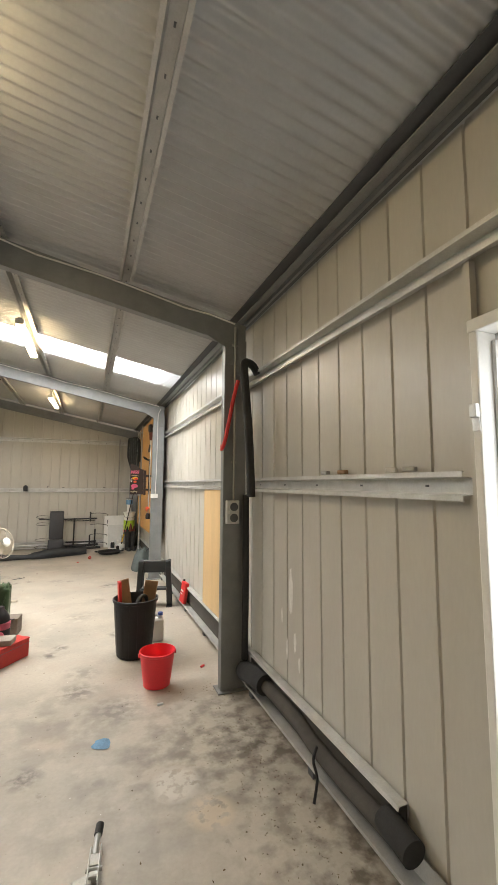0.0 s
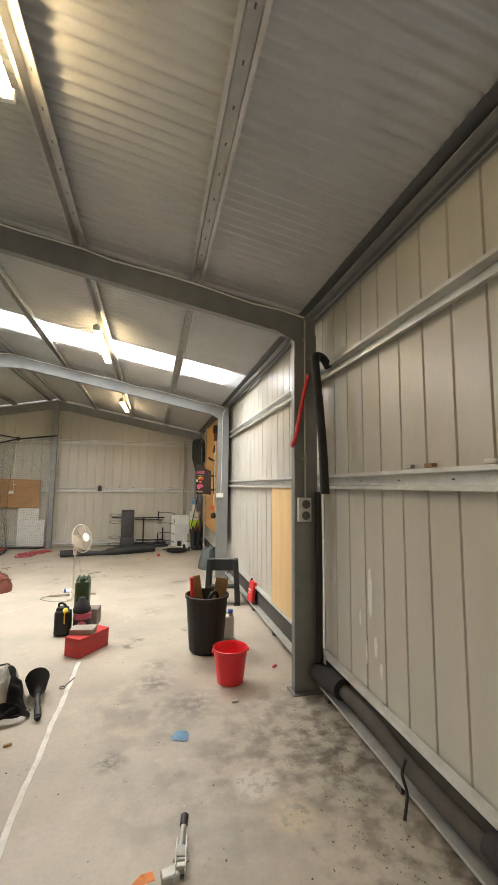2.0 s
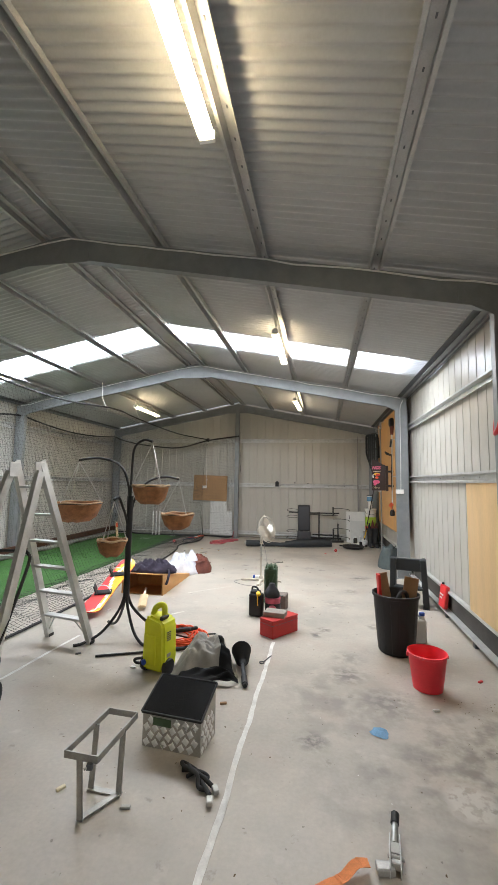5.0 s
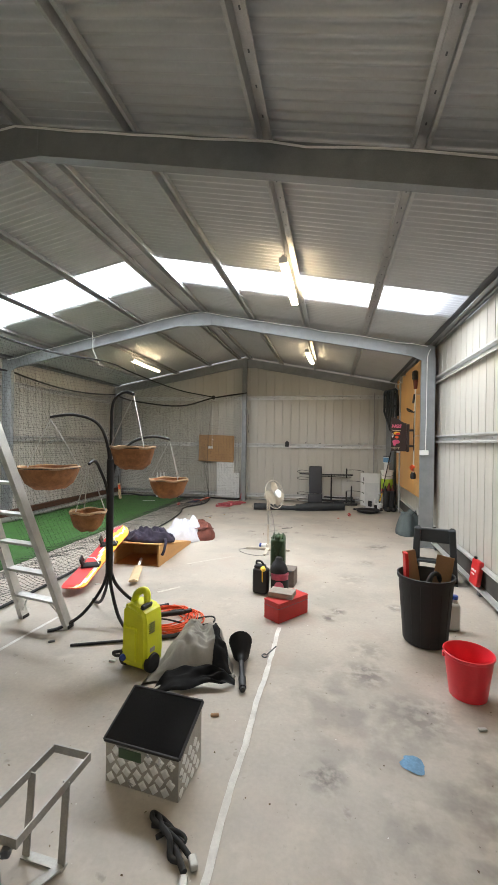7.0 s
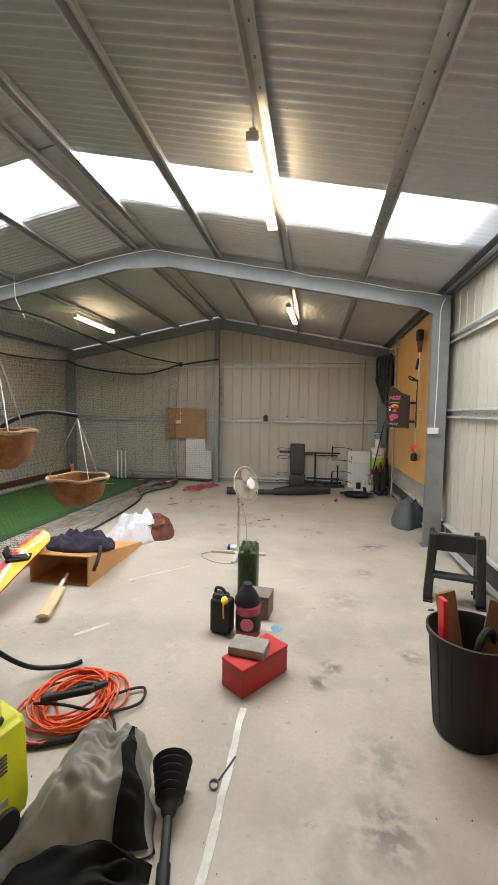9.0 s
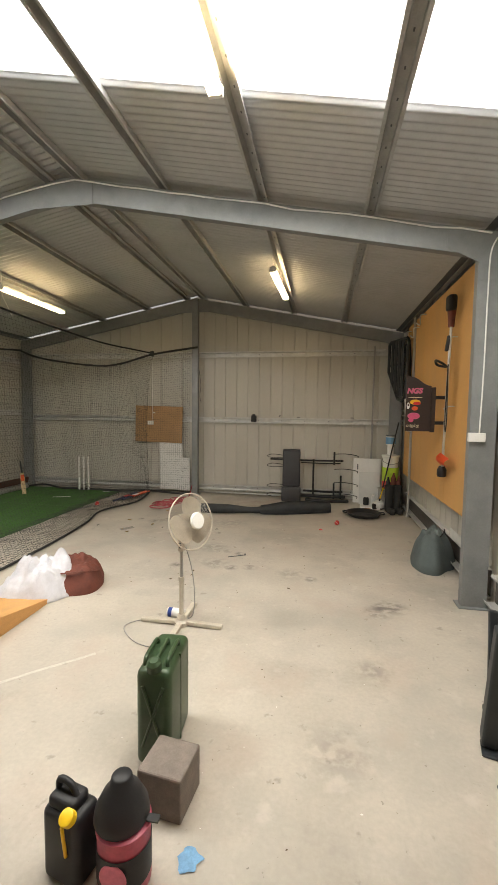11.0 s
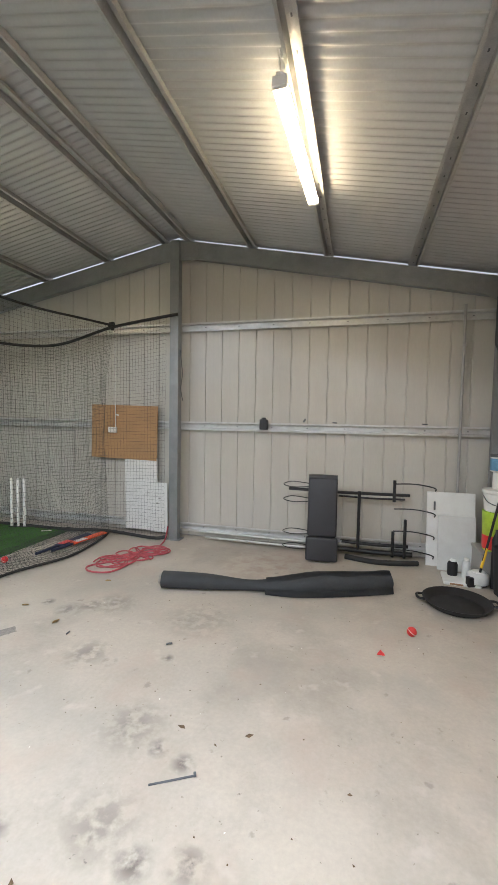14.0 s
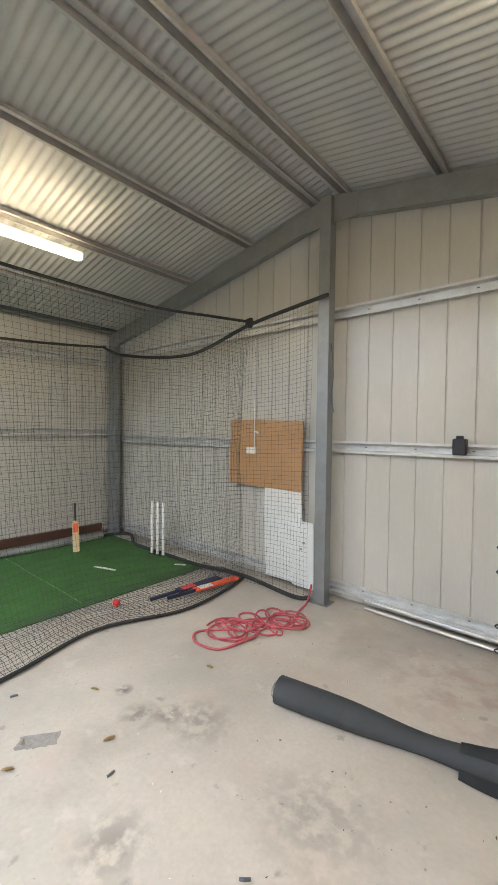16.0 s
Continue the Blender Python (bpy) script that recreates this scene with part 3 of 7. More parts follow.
M_COIRRIM = mat("pale_fibre_rim", (0.50, 0.34, 0.20), 0.95, 0, 0.25, 20, 160, 0.8)
M_CHAIN = mat("chain_steel", (0.55, 0.55, 0.53), 0.4, 0.8, 0.1, 20, 120, 0.05)
M_JACKET = mat("grey_shell_cloth", (0.50, 0.475, 0.43), 0.75, 0, 0.14, 6, 200, 0.25, (0.29, 0.275, 0.25), 0.35)
M_CLOTHBLK = mat("black_cloth", (0.016, 0.016, 0.018), 0.85, 0, 0.25, 10, 220, 0.3)
M_NAVY = mat("dark_purple_cloth", (0.024, 0.017, 0.033), 0.9, 0, 0.4, 8, 220, 0.3, (0.05, 0.038, 0.07), 0.4)
M_SHIRT = mat("white_cloth", (0.56, 0.56, 0.60), 0.85, 0, 0.1, 14, 220, 0.3, (0.36, 0.37, 0.43), 0.5)
M_MAROON = mat("maroon_bag_cloth", (0.13, 0.035, 0.022), 0.8, 0, 0.25, 9, 200, 0.3)
M_ORANGE = mat("orange_cord", (0.80, 0.11, 0.03), 0.5, 0, 0.1, 20, 90, 0.05)
M_REDROPE = mat("faded_red_hose", (0.40, 0.075, 0.09), 0.6, 0, 0.15, 20, 90, 0.05)
M_STRAP = mat("orange_webbing", (0.80, 0.28, 0.10), 0.8, 0, 0.15, 30, 300, 0.3)
M_RAMP = mat("ramp_timber", (0.55, 0.29, 0.10), 0.55, 0, 0.12, 4, 60, 0.1, (0.36, 0.18, 0.06), 0.35, stretch=(3, 0.5, 3))
M_RED = mat("red_print", (0.65, 0.03, 0.03), 0.4, 0, 0.06, 8, 90, 0.03)
M_GOLD = mat("yellow_print", (0.85, 0.50, 0.03), 0.4, 0, 0.06, 8, 90, 0.03)
M_WILLOW = mat("willow_wood", (0.62, 0.47, 0.28), 0.55, 0, 0.1, 5, 80, 0.08, (0.4, 0.28, 0.15), 0.3, stretch=(4, 0.6, 4))
M_BLUE = mat("blue_plastic", (0.02, 0.06, 0.30), 0.45, 0, 0.08, 8, 90, 0.03)
M_SKYBLUE = mat("blue_spray_paint", (0.13, 0.29, 0.47), 0.6, 0, 0.25, 14, 90, 0.05)
M_FANW = mat("aged_white_plastic", (0.52, 0.465, 0.385), 0.45, 0, 0.1, 12, 90, 0.05, (0.33, 0.27, 0.2), 0.5)
M_VINYL = mat("charcoal_vinyl", (0.03, 0.03, 0.034), 0.5, 0, 0.15, 7, 160, 0.15)
M_MATROLL = mat("charcoal_rubber_matting", (0.033, 0.036, 0.039), 0.8, 0, 0.2, 6, 220, 0.4, (0.1, 0.095, 0.09), 0.25)
M_IRON = mat("black_painted_steel", (0.02, 0.02, 0.022), 0.5, 0.3, 0.2, 12, 120, 0.08)
M_SIGN = mat("dark_brown_sign_board", (0.03, 0.016, 0.012), 0.5, 0, 0.15, 5, 90, 0.06)
M_SIGNPINK = mat("pink_sign_paint", (0.62, 0.09, 0.20), 0.5, 0, 0.1, 12, 90, 0.03)
M_CREAM = mat("cream_sign_paint", (0.66, 0.58, 0.38), 0.5, 0, 0.1, 12, 90, 0.03)
M_GREENPRINT = mat("lime_print", (0.42, 0.60, 0.05), 0.5, 0, 0.15, 10, 90, 0.03)
M_OLIVE = mat("slate_green_bag_cloth", (0.085, 0.105, 0.105), 0.8, 0, 0.2, 6, 200, 0.3)
M_BROWNWD = mat("brown_stained_timber", (0.075, 0.028, 0.016), 0.6, 0, 0.2, 5, 80, 0.1, stretch=(3, 0.5, 3))
M_CARD = mat("brown_offcut_board", (0.32, 0.19, 0.10), 0.8, 0, 0.12, 8, 90, 0.1)
M_TEAL = mat("dark_teal_plastic", (0.019, 0.024, 0.028), 0.5, 0, 0.15, 8, 100, 0.06)
M_PVC = mat("grey_pvc", (0.34, 0.335, 0.32), 0.5, 0, 0.08, 8, 90, 0.04)
M_DRYLEAF = mat("dry_leaf", (0.42, 0.29, 0.12), 0.7, 0, 0.3, 30, 200, 0.2, (0.2, 0.12, 0.05), 0.4)
M_SMEAR = mat("cement_smear", (0.24, 0.225, 0.205), 0.9, 0, 0.2, 40, 160, 0.4, (0.36, 0.34, 0.31), 0.5)
# also colours the shaded hollow of the foot channel
M_DUSTFOAM_SHADE = mat("dusty_foam_and_hollow_shade", (0.075, 0.068, 0.06), 0.9, 0, 0.2, 9, 160, 0.3, (0.09, 0.08, 0.07), 0.45)
M_FOAM = mat("black_foam_lagging", (0.03, 0.03, 0.031), 0.9, 0, 0.25, 12, 160, 0.4, (0.07, 0.065, 0.06), 0.3)
M_CLEARPL = mat("milky_plastic", (0.62, 0.63, 0.62), 0.35, 0, 0.06, 8, 90, 0.03)
M_NAVYPL = mat("navy_rubber", (0.012, 0.02, 0.06), 0.6, 0, 0.15, 12, 120, 0.1)
M_LEAF = mat("dry_leaf_litter", (0.11, 0.07, 0.035), 0.9, 0, 0.4, 30, 160, 0.3)


def P(name, verts_path, r, material, parent, label="", segs=8, smooth=True, **k):
    return part(name, tube(verts_path, r, segs, **k), material, parent, label, smooth, 60)


def heap(points_fn, nu, nv, bm=None, close=True):
    """A draped surface from a height function over a grid: points_fn(u, v) gives a place."""
    bm = bm or bmesh.new()
    grid = [[bm.verts.new(points_fn(i / nu, j / nv)) for j in range(nv + 1)] for i in range(nu + 1)]
    for i in range(nu):
        for j in range(nv):
            bm.faces.new((grid[i][j], grid[i + 1][j], grid[i + 1][j + 1], grid[i][j + 1]))
    return bm


def mound(rx, ry, h, seed, wrinkle=0.03, scale=5.0, rim=0.02, n=72, flat=0.5, wob=0.18):
    """A crumpled heap of cloth: an uneven outline, folds and a closed underside."""
    bm = bmesh.new()
    rings = []
    off = Vector((seed * 3.1, seed * 1.7, seed * 0.9))
    for k in range(29):
        q = k / 28
        row = []
        for j in range(n):
            a = 2 * math.pi * j / n
            edge = 1 + wob * noise.noise(Vector((math.cos(a) * 1.3, math.sin(a) * 1.3, 0)) + off)
            x, y = rx * q * edge * math.cos(a), ry * q * edge * math.sin(a)
            p = Vector((x * scale, y * scale, 0)) + off
            fold = wrinkle * (noise.noise(p) + 0.6 * abs(noise.noise(p * 2.3)) - 0.2)
            z = rim + h * (1 - q ** (2 + 2 * flat)) + fold * (1 - 0.55 * q)
            row.append(bm.verts.new((x, y, max(z, 0.004))))
        rings.append(row)
    base = [bm.verts.new((v.co.x * 0.985, v.co.y * 0.985, 0.0)) for v in rings[-1]]
    rings.append(base)
    for a, b in zip(rings, rings[1:]):
        for j in range(n):
            vs = (a[j], a[(j + 1) % n], b[(j + 1) % n], b[j])
            bm.faces.new(vs)
    bm.faces.new(base)
    bmesh.ops.remove_doubles(bm, verts=bm.verts, dist=0.0004)
    return bm


# ---- things on and by the right-hand wall ----
def bucket():
    t = thing("bucket", pose(0.545, 3.76, 0), "bright red plastic bucket standing on the concrete", "bucket")
    part("pail", lathe([(0.0, 0.002), (0.105, 0.0), (0.112, 0.006), (0.146, 0.26), (0.152, 0.265), (0.154, 0.282), (0.148, 0.284), (0.142, 0.27), (0.107, 0.012), (0.0, 0.01)], 40, cap=False), M_REDPL, t, "", True, 35)
    for s in (-1, 1):
        part("handle_lug", box((0.016, 0.03, 0.03), (s * 0.152, 0, 0.255), bevel=0.004), M_REDPL, t)


bucket()


def bin_with_offcuts():
    t = thing("rubbish_bin", pose(0.43, 4.47, 0) @ Matrix.Diagonal((0.95, 0.95, 0.9, 1)), "tall black plastic tub filled with timber offcuts", "tub")
    bm = bmesh.new()
    prof = [(0.0, 0.003), (0.165, 0.0), (0.178, 0.015), (0.222, 0.58), (0.236, 0.585), (0.238, 0.615), (0.226, 0.618), (0.214, 0.58), (0.17, 0.02), (0.0, 0.018)]
    lathe(prof, 48, bm=bm, cap=False)
    part("tub", bm, M_BLACK, t, "", True, 35)
    for k in range(16):
        a = 2 * math.pi * k / 16
        part("rib", tube([(0.181 * math.cos(a), 0.181 * math.sin(a), 0.03), (0.2215 * math.cos(a), 0.2215 * math.sin(a), 0.56)], 0.002, 5), M_BLACK, t)
    for name, size, at, rot, m, lab in (("spirit_level", (0.028, 0.06, 0.72), (-0.16, -0.04, 0.46), (3, -4, 12), M_RED, "red metal level standing in the tub"),
                                        ("plank_offcut", (0.12, 0.022, 0.66), (-0.085, 0.04, 0.48), (-7, -6, 24), M_CARD, "short brown plank end standing in the tub"),
                                        ("plank_offcut", (0.14, 0.016, 0.58), (0.125, 0.02, 0.49), (-8, 8, -14), M_CARD, "brown board end leaning in the tub"),
                                        ("pipe_offcut", None, None, None, M_RUBBER, "black hose end curled in the tub")):
        if size:
            o = tagged(finish(name, box(size, at, rot, 0.003), m), lab, "offcut")
        else:
            o = tagged(finish(name, tube(curve([(-0.03, -0.1, 0.3), (0.0, -0.08, 0.55), (0.06, -0.03, 0.63), (0.12, 0.03, 0.57), (0.13, 0.06, 0.3)], 6), 0.02, 8), m, None, "", True), lab, "hose")
        o.matrix_world = t.matrix_world @ o.matrix_basis


bin_with_offcuts()


def step_stool():
    t = thing("step_stool", pose(0.86, 6.04, 0, 0, 0, -14), "charcoal plastic folding step stool with a wide top rail", "step stool")
    for s in (-1, 1):
        part("leg", box((0.075, 0.10, 0.62), (s * 0.20, -0.01, 0.325), (4, -s * 3, 0), 0.014, 3), M_TEAL, t)
        part("rear_leg", box((0.045, 0.05, 0.6), (s * 0.19, 0.2, 0.305), (-16, 0, 0), 0.01), M_TEAL, t)
        part("foot_pad", box((0.08, 0.11, 0.012), (s * 0.213, -0.03, 0.006), bevel=0.004), M_TEAL, t)
        part("rear_foot", box((0.05, 0.06, 0.02), (s * 0.19, 0.28, 0.01), bevel=0.005), M_TEAL, t)
    part("top_rail", box((0.36, 0.045, 0.16), (0, 0.0, 0.545), (4, 0, 0), 0.012, 3), M_TEAL, t)
    part("top_edge", box((0.36, 0.012, 0.008), (0, -0.006, 0.629), bevel=0.003), M_PVC, t, "scuffed pale edge")
    part("tread", box((0.36, 0.14, 0.03), (0, -0.03, 0.25), (0, 0, 0), 0.01), M_TEAL, t)
    part("tread", box((0.36, 0.10, 0.028), (0, 0.06, 0.47), (0, 0, 0), 0.01), M_TEAL, t)


step_stool()


def bottle(at, label):
    t = thing("plastic_bottle", pose(*at), label, "bottle")
    bm = bmesh.new()
    box((0.14, 0.09, 0.24), (0, 0, 0.12), (0, 0, 0), 0.025, 4, bm)
    part("body", bm, M_CLEARPL, t, "", True)
    part("neck", lathe([(0.03, 0.235), (0.026, 0.25), (0.022, 0.275)], 16, pose(0.03, 0, 0)), M_CLEARPL, t, "", True)
    part("cap", lathe([(0.027, 0.272), (0.027, 0.3), (0.022, 0.304)], 16, pose(0.03, 0, 0)), M_BLUE, t, "blue screw cap", True)
    P("grip", curve([(-0.04, 0, 0.235), (-0.055, 0, 0.27), (-0.01, 0, 0.275), (0.02, 0, 0.25)], 5), 0.011, M_CLEARPL, t)


bottle((0.70, 4.74, 0), "milky white plastic bottle with a blue cap beside the tub")

t = thing("fuel_tin", pose(1.215, 5.72, 0.1, 0, 0, 3), "flat red tin standing in the channel at the wall foot", "tin")
part("body", box((0.05, 0.2, 0.27), (0, 0, 0.135), (0, 8, 0), 0.012, 3), M_RED, t)
part("label_bar", box((0.004, 0.12, 0.02), (-0.029, 0, 0.16), (0, 8, 0)), M_WHITE, t, "white printed bar")
part("label_bar", box((0.004, 0.08, 0.014), (-0.034, 0.01, 0.12), (0, 8, 0)), M_WHITE, t, "white printed bar")
part("cap", lathe([(0.016, 0.27), (0.016, 0.292)], 14, pose(0.015, 0.06, 0)), M_BLACK, t)

sheet = tagged(finish("plywood_sheet", box((0.012, 1.2, 1.322), (1.256, 4.30, 0.983), (0, 0, 0), 0.002), M_PLY2), "pale plywood sheet standing behind the steel column", "plywood")


# ---- the near column: socket, conduit, foam tube and red hose ----
t = thing("power_socket", pose(1.09, 3.405, 1.47), "grey double power outlet on the steel column", "power socket")
part("back_box", box((0.115, 0.05, 0.2), (0, 0, 0), (0, 0, 0), 0.008), M_CLEARPL, t)
for dz in (-0.048, 0.045):
    part("socket_face", lathe([(0.034, 0.0), (0.036, 0.008), (0.03, 0.012), (0.0, 0.012)], 24, pose(0.005, -0.025, dz, 90, 0, 0)), M_DARK, t, "dark round outlet", True)
part("switch", box((0.02, 0.01, 0.03), (-0.04, -0.027, 0.0), bevel=0.003), M_WHITE, t)
con = thing("conduit", pose(1.1, 3.40, 0), "thin grey conduit up the steel column", "conduit")
P("pipe", [(0.0, 0, 1.57), (0.0, 0, 3.12)], 0.011, M_PVC, con)
for z in (1.9, 2.5, 2.95):
    part("saddle", box((0.05, 0.012, 0.02), (0, 0.012, z), bevel=0.003), M_PVC, con)

foam = thing("foam_tube", pose(0, 0, 0), "length of black foam pipe lagging hanging on the girt", "foam tube")
P("lagging", curve([(1.25, 3.24, 2.66), (1.2, 3.22, 2.72), (1.12, 3.17, 2.73), (1.08, 3.12, 2.66), (1.085, 3.08, 2.4), (1.10, 3.04, 2.0), (1.10, 3.0, 1.61)], 6), 0.034, M_FOAM, foam, segs=12)
hose = thing("red_hose", pose(0, 0, 0), "red rubber hose looped round the steel column", "hose")
P("loop", curve([(1.115, 3.36, 2.62), (1.08, 3.385, 2.45), (1.045, 3.395, 2.25), (1.012, 3.40, 2.08), (1.0, 3.44, 2.02), (1.03, 3.53, 2.05), (1.07, 3.56, 2.3), (1.12, 3.55, 2.6)], 6), 0.017, M_RED, hose, segs=10)

# open channel with lagging along the foot of the wall
for y0, y1, u0 in ((1.12, 3.41, 1.6), (3.52, 7.66, 3.52), (7.77, 11.4, 7.77)):
    fc = thing("foot_channel", pose(0, 0, 0), "galvanised steel channel along the foot of the clad wall", "steel channel", "foot channels")
    part("lower_flange", extrude(thick([(0.0, 0.09), (0.0, 0.0), (-0.095, 0.0), (-0.10, 0.022)], 0.004), y1 - y0, axes((1.288, y0, 0.075), Vector((1, 0, 0)), Vector((0, 0, 1)), Vector((0, 1, 0)))), M_GALV, fc)
    part("upper_flange", extrude(thick([(0.0, -0.06), (0.0, 0.0), (-0.05, 0.0), (-0.055, -0.018)], 0.004), y1 - u0, axes((1.288, u0, 0.318), Vector((1, 0, 0)), Vector((0, 0, 1)), Vector((0, 1, 0)))), M_GALV, fc)
    # dark backing strip: the shade of the hollow put into its colour
    part("inner_web", box((0.006, y1 - u0, 0.235), (1.279, (u0 + y1) / 2, 0.197)), M_DUSTFOAM_SHADE, fc, "dirty inside of the channel, darkened to paint its shade")
    k = y0 + 0.25
    while k < y1:
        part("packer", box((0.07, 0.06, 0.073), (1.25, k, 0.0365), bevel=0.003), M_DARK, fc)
        k += 0.95
lg = thing("pipe_lagging", pose(0, 0, 0), "dirty black foam pipe lagging lying in the channel", "foam tube")
P("lagging", curve([(1.235, 3.05, 0.2), (1.24, 2.6, 0.205), (1.232, 2.2, 0.175), (1.235, 1.62, 0.185)], 8), 0.045, M_DUSTFOAM_SHADE, lg, "dusty foam lagging", segs=14)
P("end_sleeve", curve([(1.23, 1.68, 0.225), (1.225, 1.6, 0.22), (1.222, 1.5, 0.21)], 4), 0.058, M_FOAM, lg, "black foam sleeve", segs=16)
P("end_sleeve", curve([(1.2, 3.38, 0.17), (1.21, 3.2, 0.2), (1.225, 3.0, 0.21)], 4), 0.075, M_FOAM, lg, "black foam sleeve", segs=16)
P("loose_strip", curve([(1.19, 2.2, 0.24), (1.165, 2.2, 0.17), (1.165, 2.16, 0.1), (1.12, 2.12, 0.012)], 5), 0.008, M_FOAM, lg)
ft = tagged(finish("foam_post", tube([(1.2, 3.37, 0.26), (1.205, 3.37, 0.9), (1.2, 3.37, 1.62)], 0.028, 10), M_FOAM, None, "", True), "thin black upright strip behind the steel column", "foam strip")
# bits on the girt shelf
for k, (y, w, m, lab) in enumerate(((2.02, 0.07, M_CARD, "small timber offcut on the girt"), (2.2, 0.05, M_STEEL, "small steel bracket on the girt"), (1.5, 0.06, M_STEEL, "loose bolt and clip on the girt"), (1.62, 0.05, M_WHITE, "scrap of white plastic on the girt"))):
    tagged(finish(("timber_offcut", "bracket", "clip", "plastic_scrap")[k], box((0.03, w, 0.022), (1.268, y, 1.769 + 0.011), (0, 0, 9 * k), 0.004), m), lab, "oddment")
bk = tagged(finish("shelf_bracket", extrude(thick([(0.0, 0.09), (0.0, 0.0), (0.09, 0.0), (0.09, 0.02)], 0.004), 0.36, axes((1.12, 8.05, 0.42), Vector((1, 0, 0)), Vector((0, 0, 1)), Vector((0, 1, 0)))), M_GALV), "short galvanised channel fixed behind the column", "bracket")
sw = thing("junction_box", pose(1.06, 7.655, 1.49), "small white junction box on the second column", "junction box")
part("cover", box((0.13, 0.045, 0.075), (0, 0, 0), (0, 0, 0), 0.006), M_WHITE, sw)
P("cable", curve([(0.02, 0.0, 0.03), (0.03, 0.005, 0.6), (0.03, 0.005, 1.2), (0.035, 0.0, 1.5), (0.08, 0.0, 1.62)], 5), 0.006, M_WHITE, sw, "white cable")

# cables tied along the rafters
for k in (1, 2):
    y = FRAMES[k] - 0.014
    pts = []
    for j in range(34):
        x = XR - 0.2 - j * (XR - XL - 0.4) / 33
        pts.append((x, y, roof_z(x) - 0.095 + 0.006 * math.sin(j * 1.7) - (0.012 if j % 5 == 2 else 0)))
    cb = tagged(finish("rafter_cable", tube(pts, 0.007, 6), M_WHITE, None, "", True), "pale electrical cable clipped along the rafter", "cable", "rafter cables")

# ---- lining board, sign, fittings at the far right ----
lin = thing("wall_lining", pose(0, 0, 0), "tan particle board sheets lining the wall", "wall lining")
for y0, y1 in ((7.8, 9.0), (9.003, 10.2), (10.203, 11.4)):
    part("board", box((0.014, y1 - y0, 2.5), (1.207, (y0 + y1) / 2, 1.9), (0, 0, 0), 0.002), M_PLY, lin)
sgn = thing("pub_sign", pose(0.955, 9.1, 1.78, 0, 0, -4), "dark brown wooden pet lodging sign with pink lettering", "sign")
bm = bmesh.new()
outline = [(-0.19, -0.30), (0.085, -0.30), (0.085, 0.235), (0.05, 0.24), (0.0, 0.265), (-0.06, 0.315), (-0.12, 0.345), (-0.19, 0.36)]
extrude(outline, 0.025, axes((0, 0.0125, 0), Vector((1, 0, 0)), Vector((0, 0, 1)), Vector((0, -1, 0))), bm)
part("board", bm, M_SIGN, sgn)
part("mount_bracket", box((0.12, 0.03, 0.04), (0.19, 0.03, 0.1), (0, 0, 4), 0.004), M_IRON, sgn)
part("mount_bracket", box((0.12, 0.03, 0.04), (0.19, 0.03, -0.2), (0, 0, 4), 0.004), M_IRON, sgn)
part("edge_strip", box((0.05, 0.06, 0.53), (0.115, 0.035, -0.045), bevel=0.004), M_SIGN, sgn)


def lettering(text, size, at, material, parent, name="lettering", rot=(90, 0, 0), swell=0.0):
    cu = bpy.data.curves.new(name, "FONT")
    cu.body, cu.size, cu.extrude, cu.align_x = text, size, 0.0015, "LEFT"
    cu.offset, cu.shear = swell, 0.2
    tmp = new(name, cu)
    deps = bpy.context.evaluated_depsgraph_get()
    me = bpy.data.meshes.new_from_object(tmp.evaluated_get(deps))
    bpy.data.objects.remove(tmp)
    me.materials.clear()
    me.materials.append(material)
    ob = new(name, me)
    ob.parent = parent
    ob.matrix_basis = pose(*at, *rot)
    ob["label"] = "painted lettering"
    return ob


lettering("NGS", 0.085, (-0.185, -0.015, 0.15), M_PINK2, sgn, swell=0.005)
lettering("NGS", 0.085, (-0.185, -0.019, 0.15), M_SIGNPINK, sgn)
lettering("odging", 0.055, (-0.185, -0.016, -0.25), M_CREAM, sgn)
for k, (x, z, w, h, m) in enumerate(((-0.09, 0.10, 0.16, 0.012, M_CREAM), (-0.09, 0.045, 0.12, 0.06, M_GOLD), (-0.07, 0.03, 0.09, 0.04, M_RED), (-0.165, 0.0, 0.035, 0.08, M_WHITE), (-0.165, 0.01, 0.02, 0.03, M_SIGN), (-0.09, -0.03, 0.07, 0.05, M_ORANGE), (-0.1, -0.12, 0.14, 0.08, M_PINK2), (-0.1, -0.12, 0.13, 0.07, M_SIGNPINK), (-0.13, -0.17, 0.06, 0.05, M_SIGNPINK))):
    part("painted_shape", lathe([(0.5, 0.0), (0.48, 0.003 + 0.001 * k), (0.0, 0.003 + 0.001 * k)], 24, axes((x, -0.0125, z), Vector((w, 0, 0)), Vector((0, 0, h)), Vector((0, -1, 0)))), m, sgn, "painted shape", True)

ct = thing("service_conduit", pose(1.182, 10.8, 0), "pale grey conduit down the board lining with white boxes", "conduit")
P("pipe", [(0, 0, 0.02), (0, 0, 1.6), (0, 0, 3.2)], 0.02, M_PVC, ct, segs=12)
P("bend", curve([(0, 0, 3.2), (0.0, 0.05, 3.24), (0.0, 0.15, 3.25)], 4), 0.02, M_PVC, ct, segs=12)
part("meter_box", box((0.09, 0.16, 0.22), (-0.05, 0, 1.8), (0, 0, 0), 0.012, 3), M_WHITE, ct, "white plastic enclosure")
part("meter_lid", box((0.02, 0.14, 0.06), (-0.1, 0, 1.9), (0, -20, 0), 0.005), M_WHITE, ct)
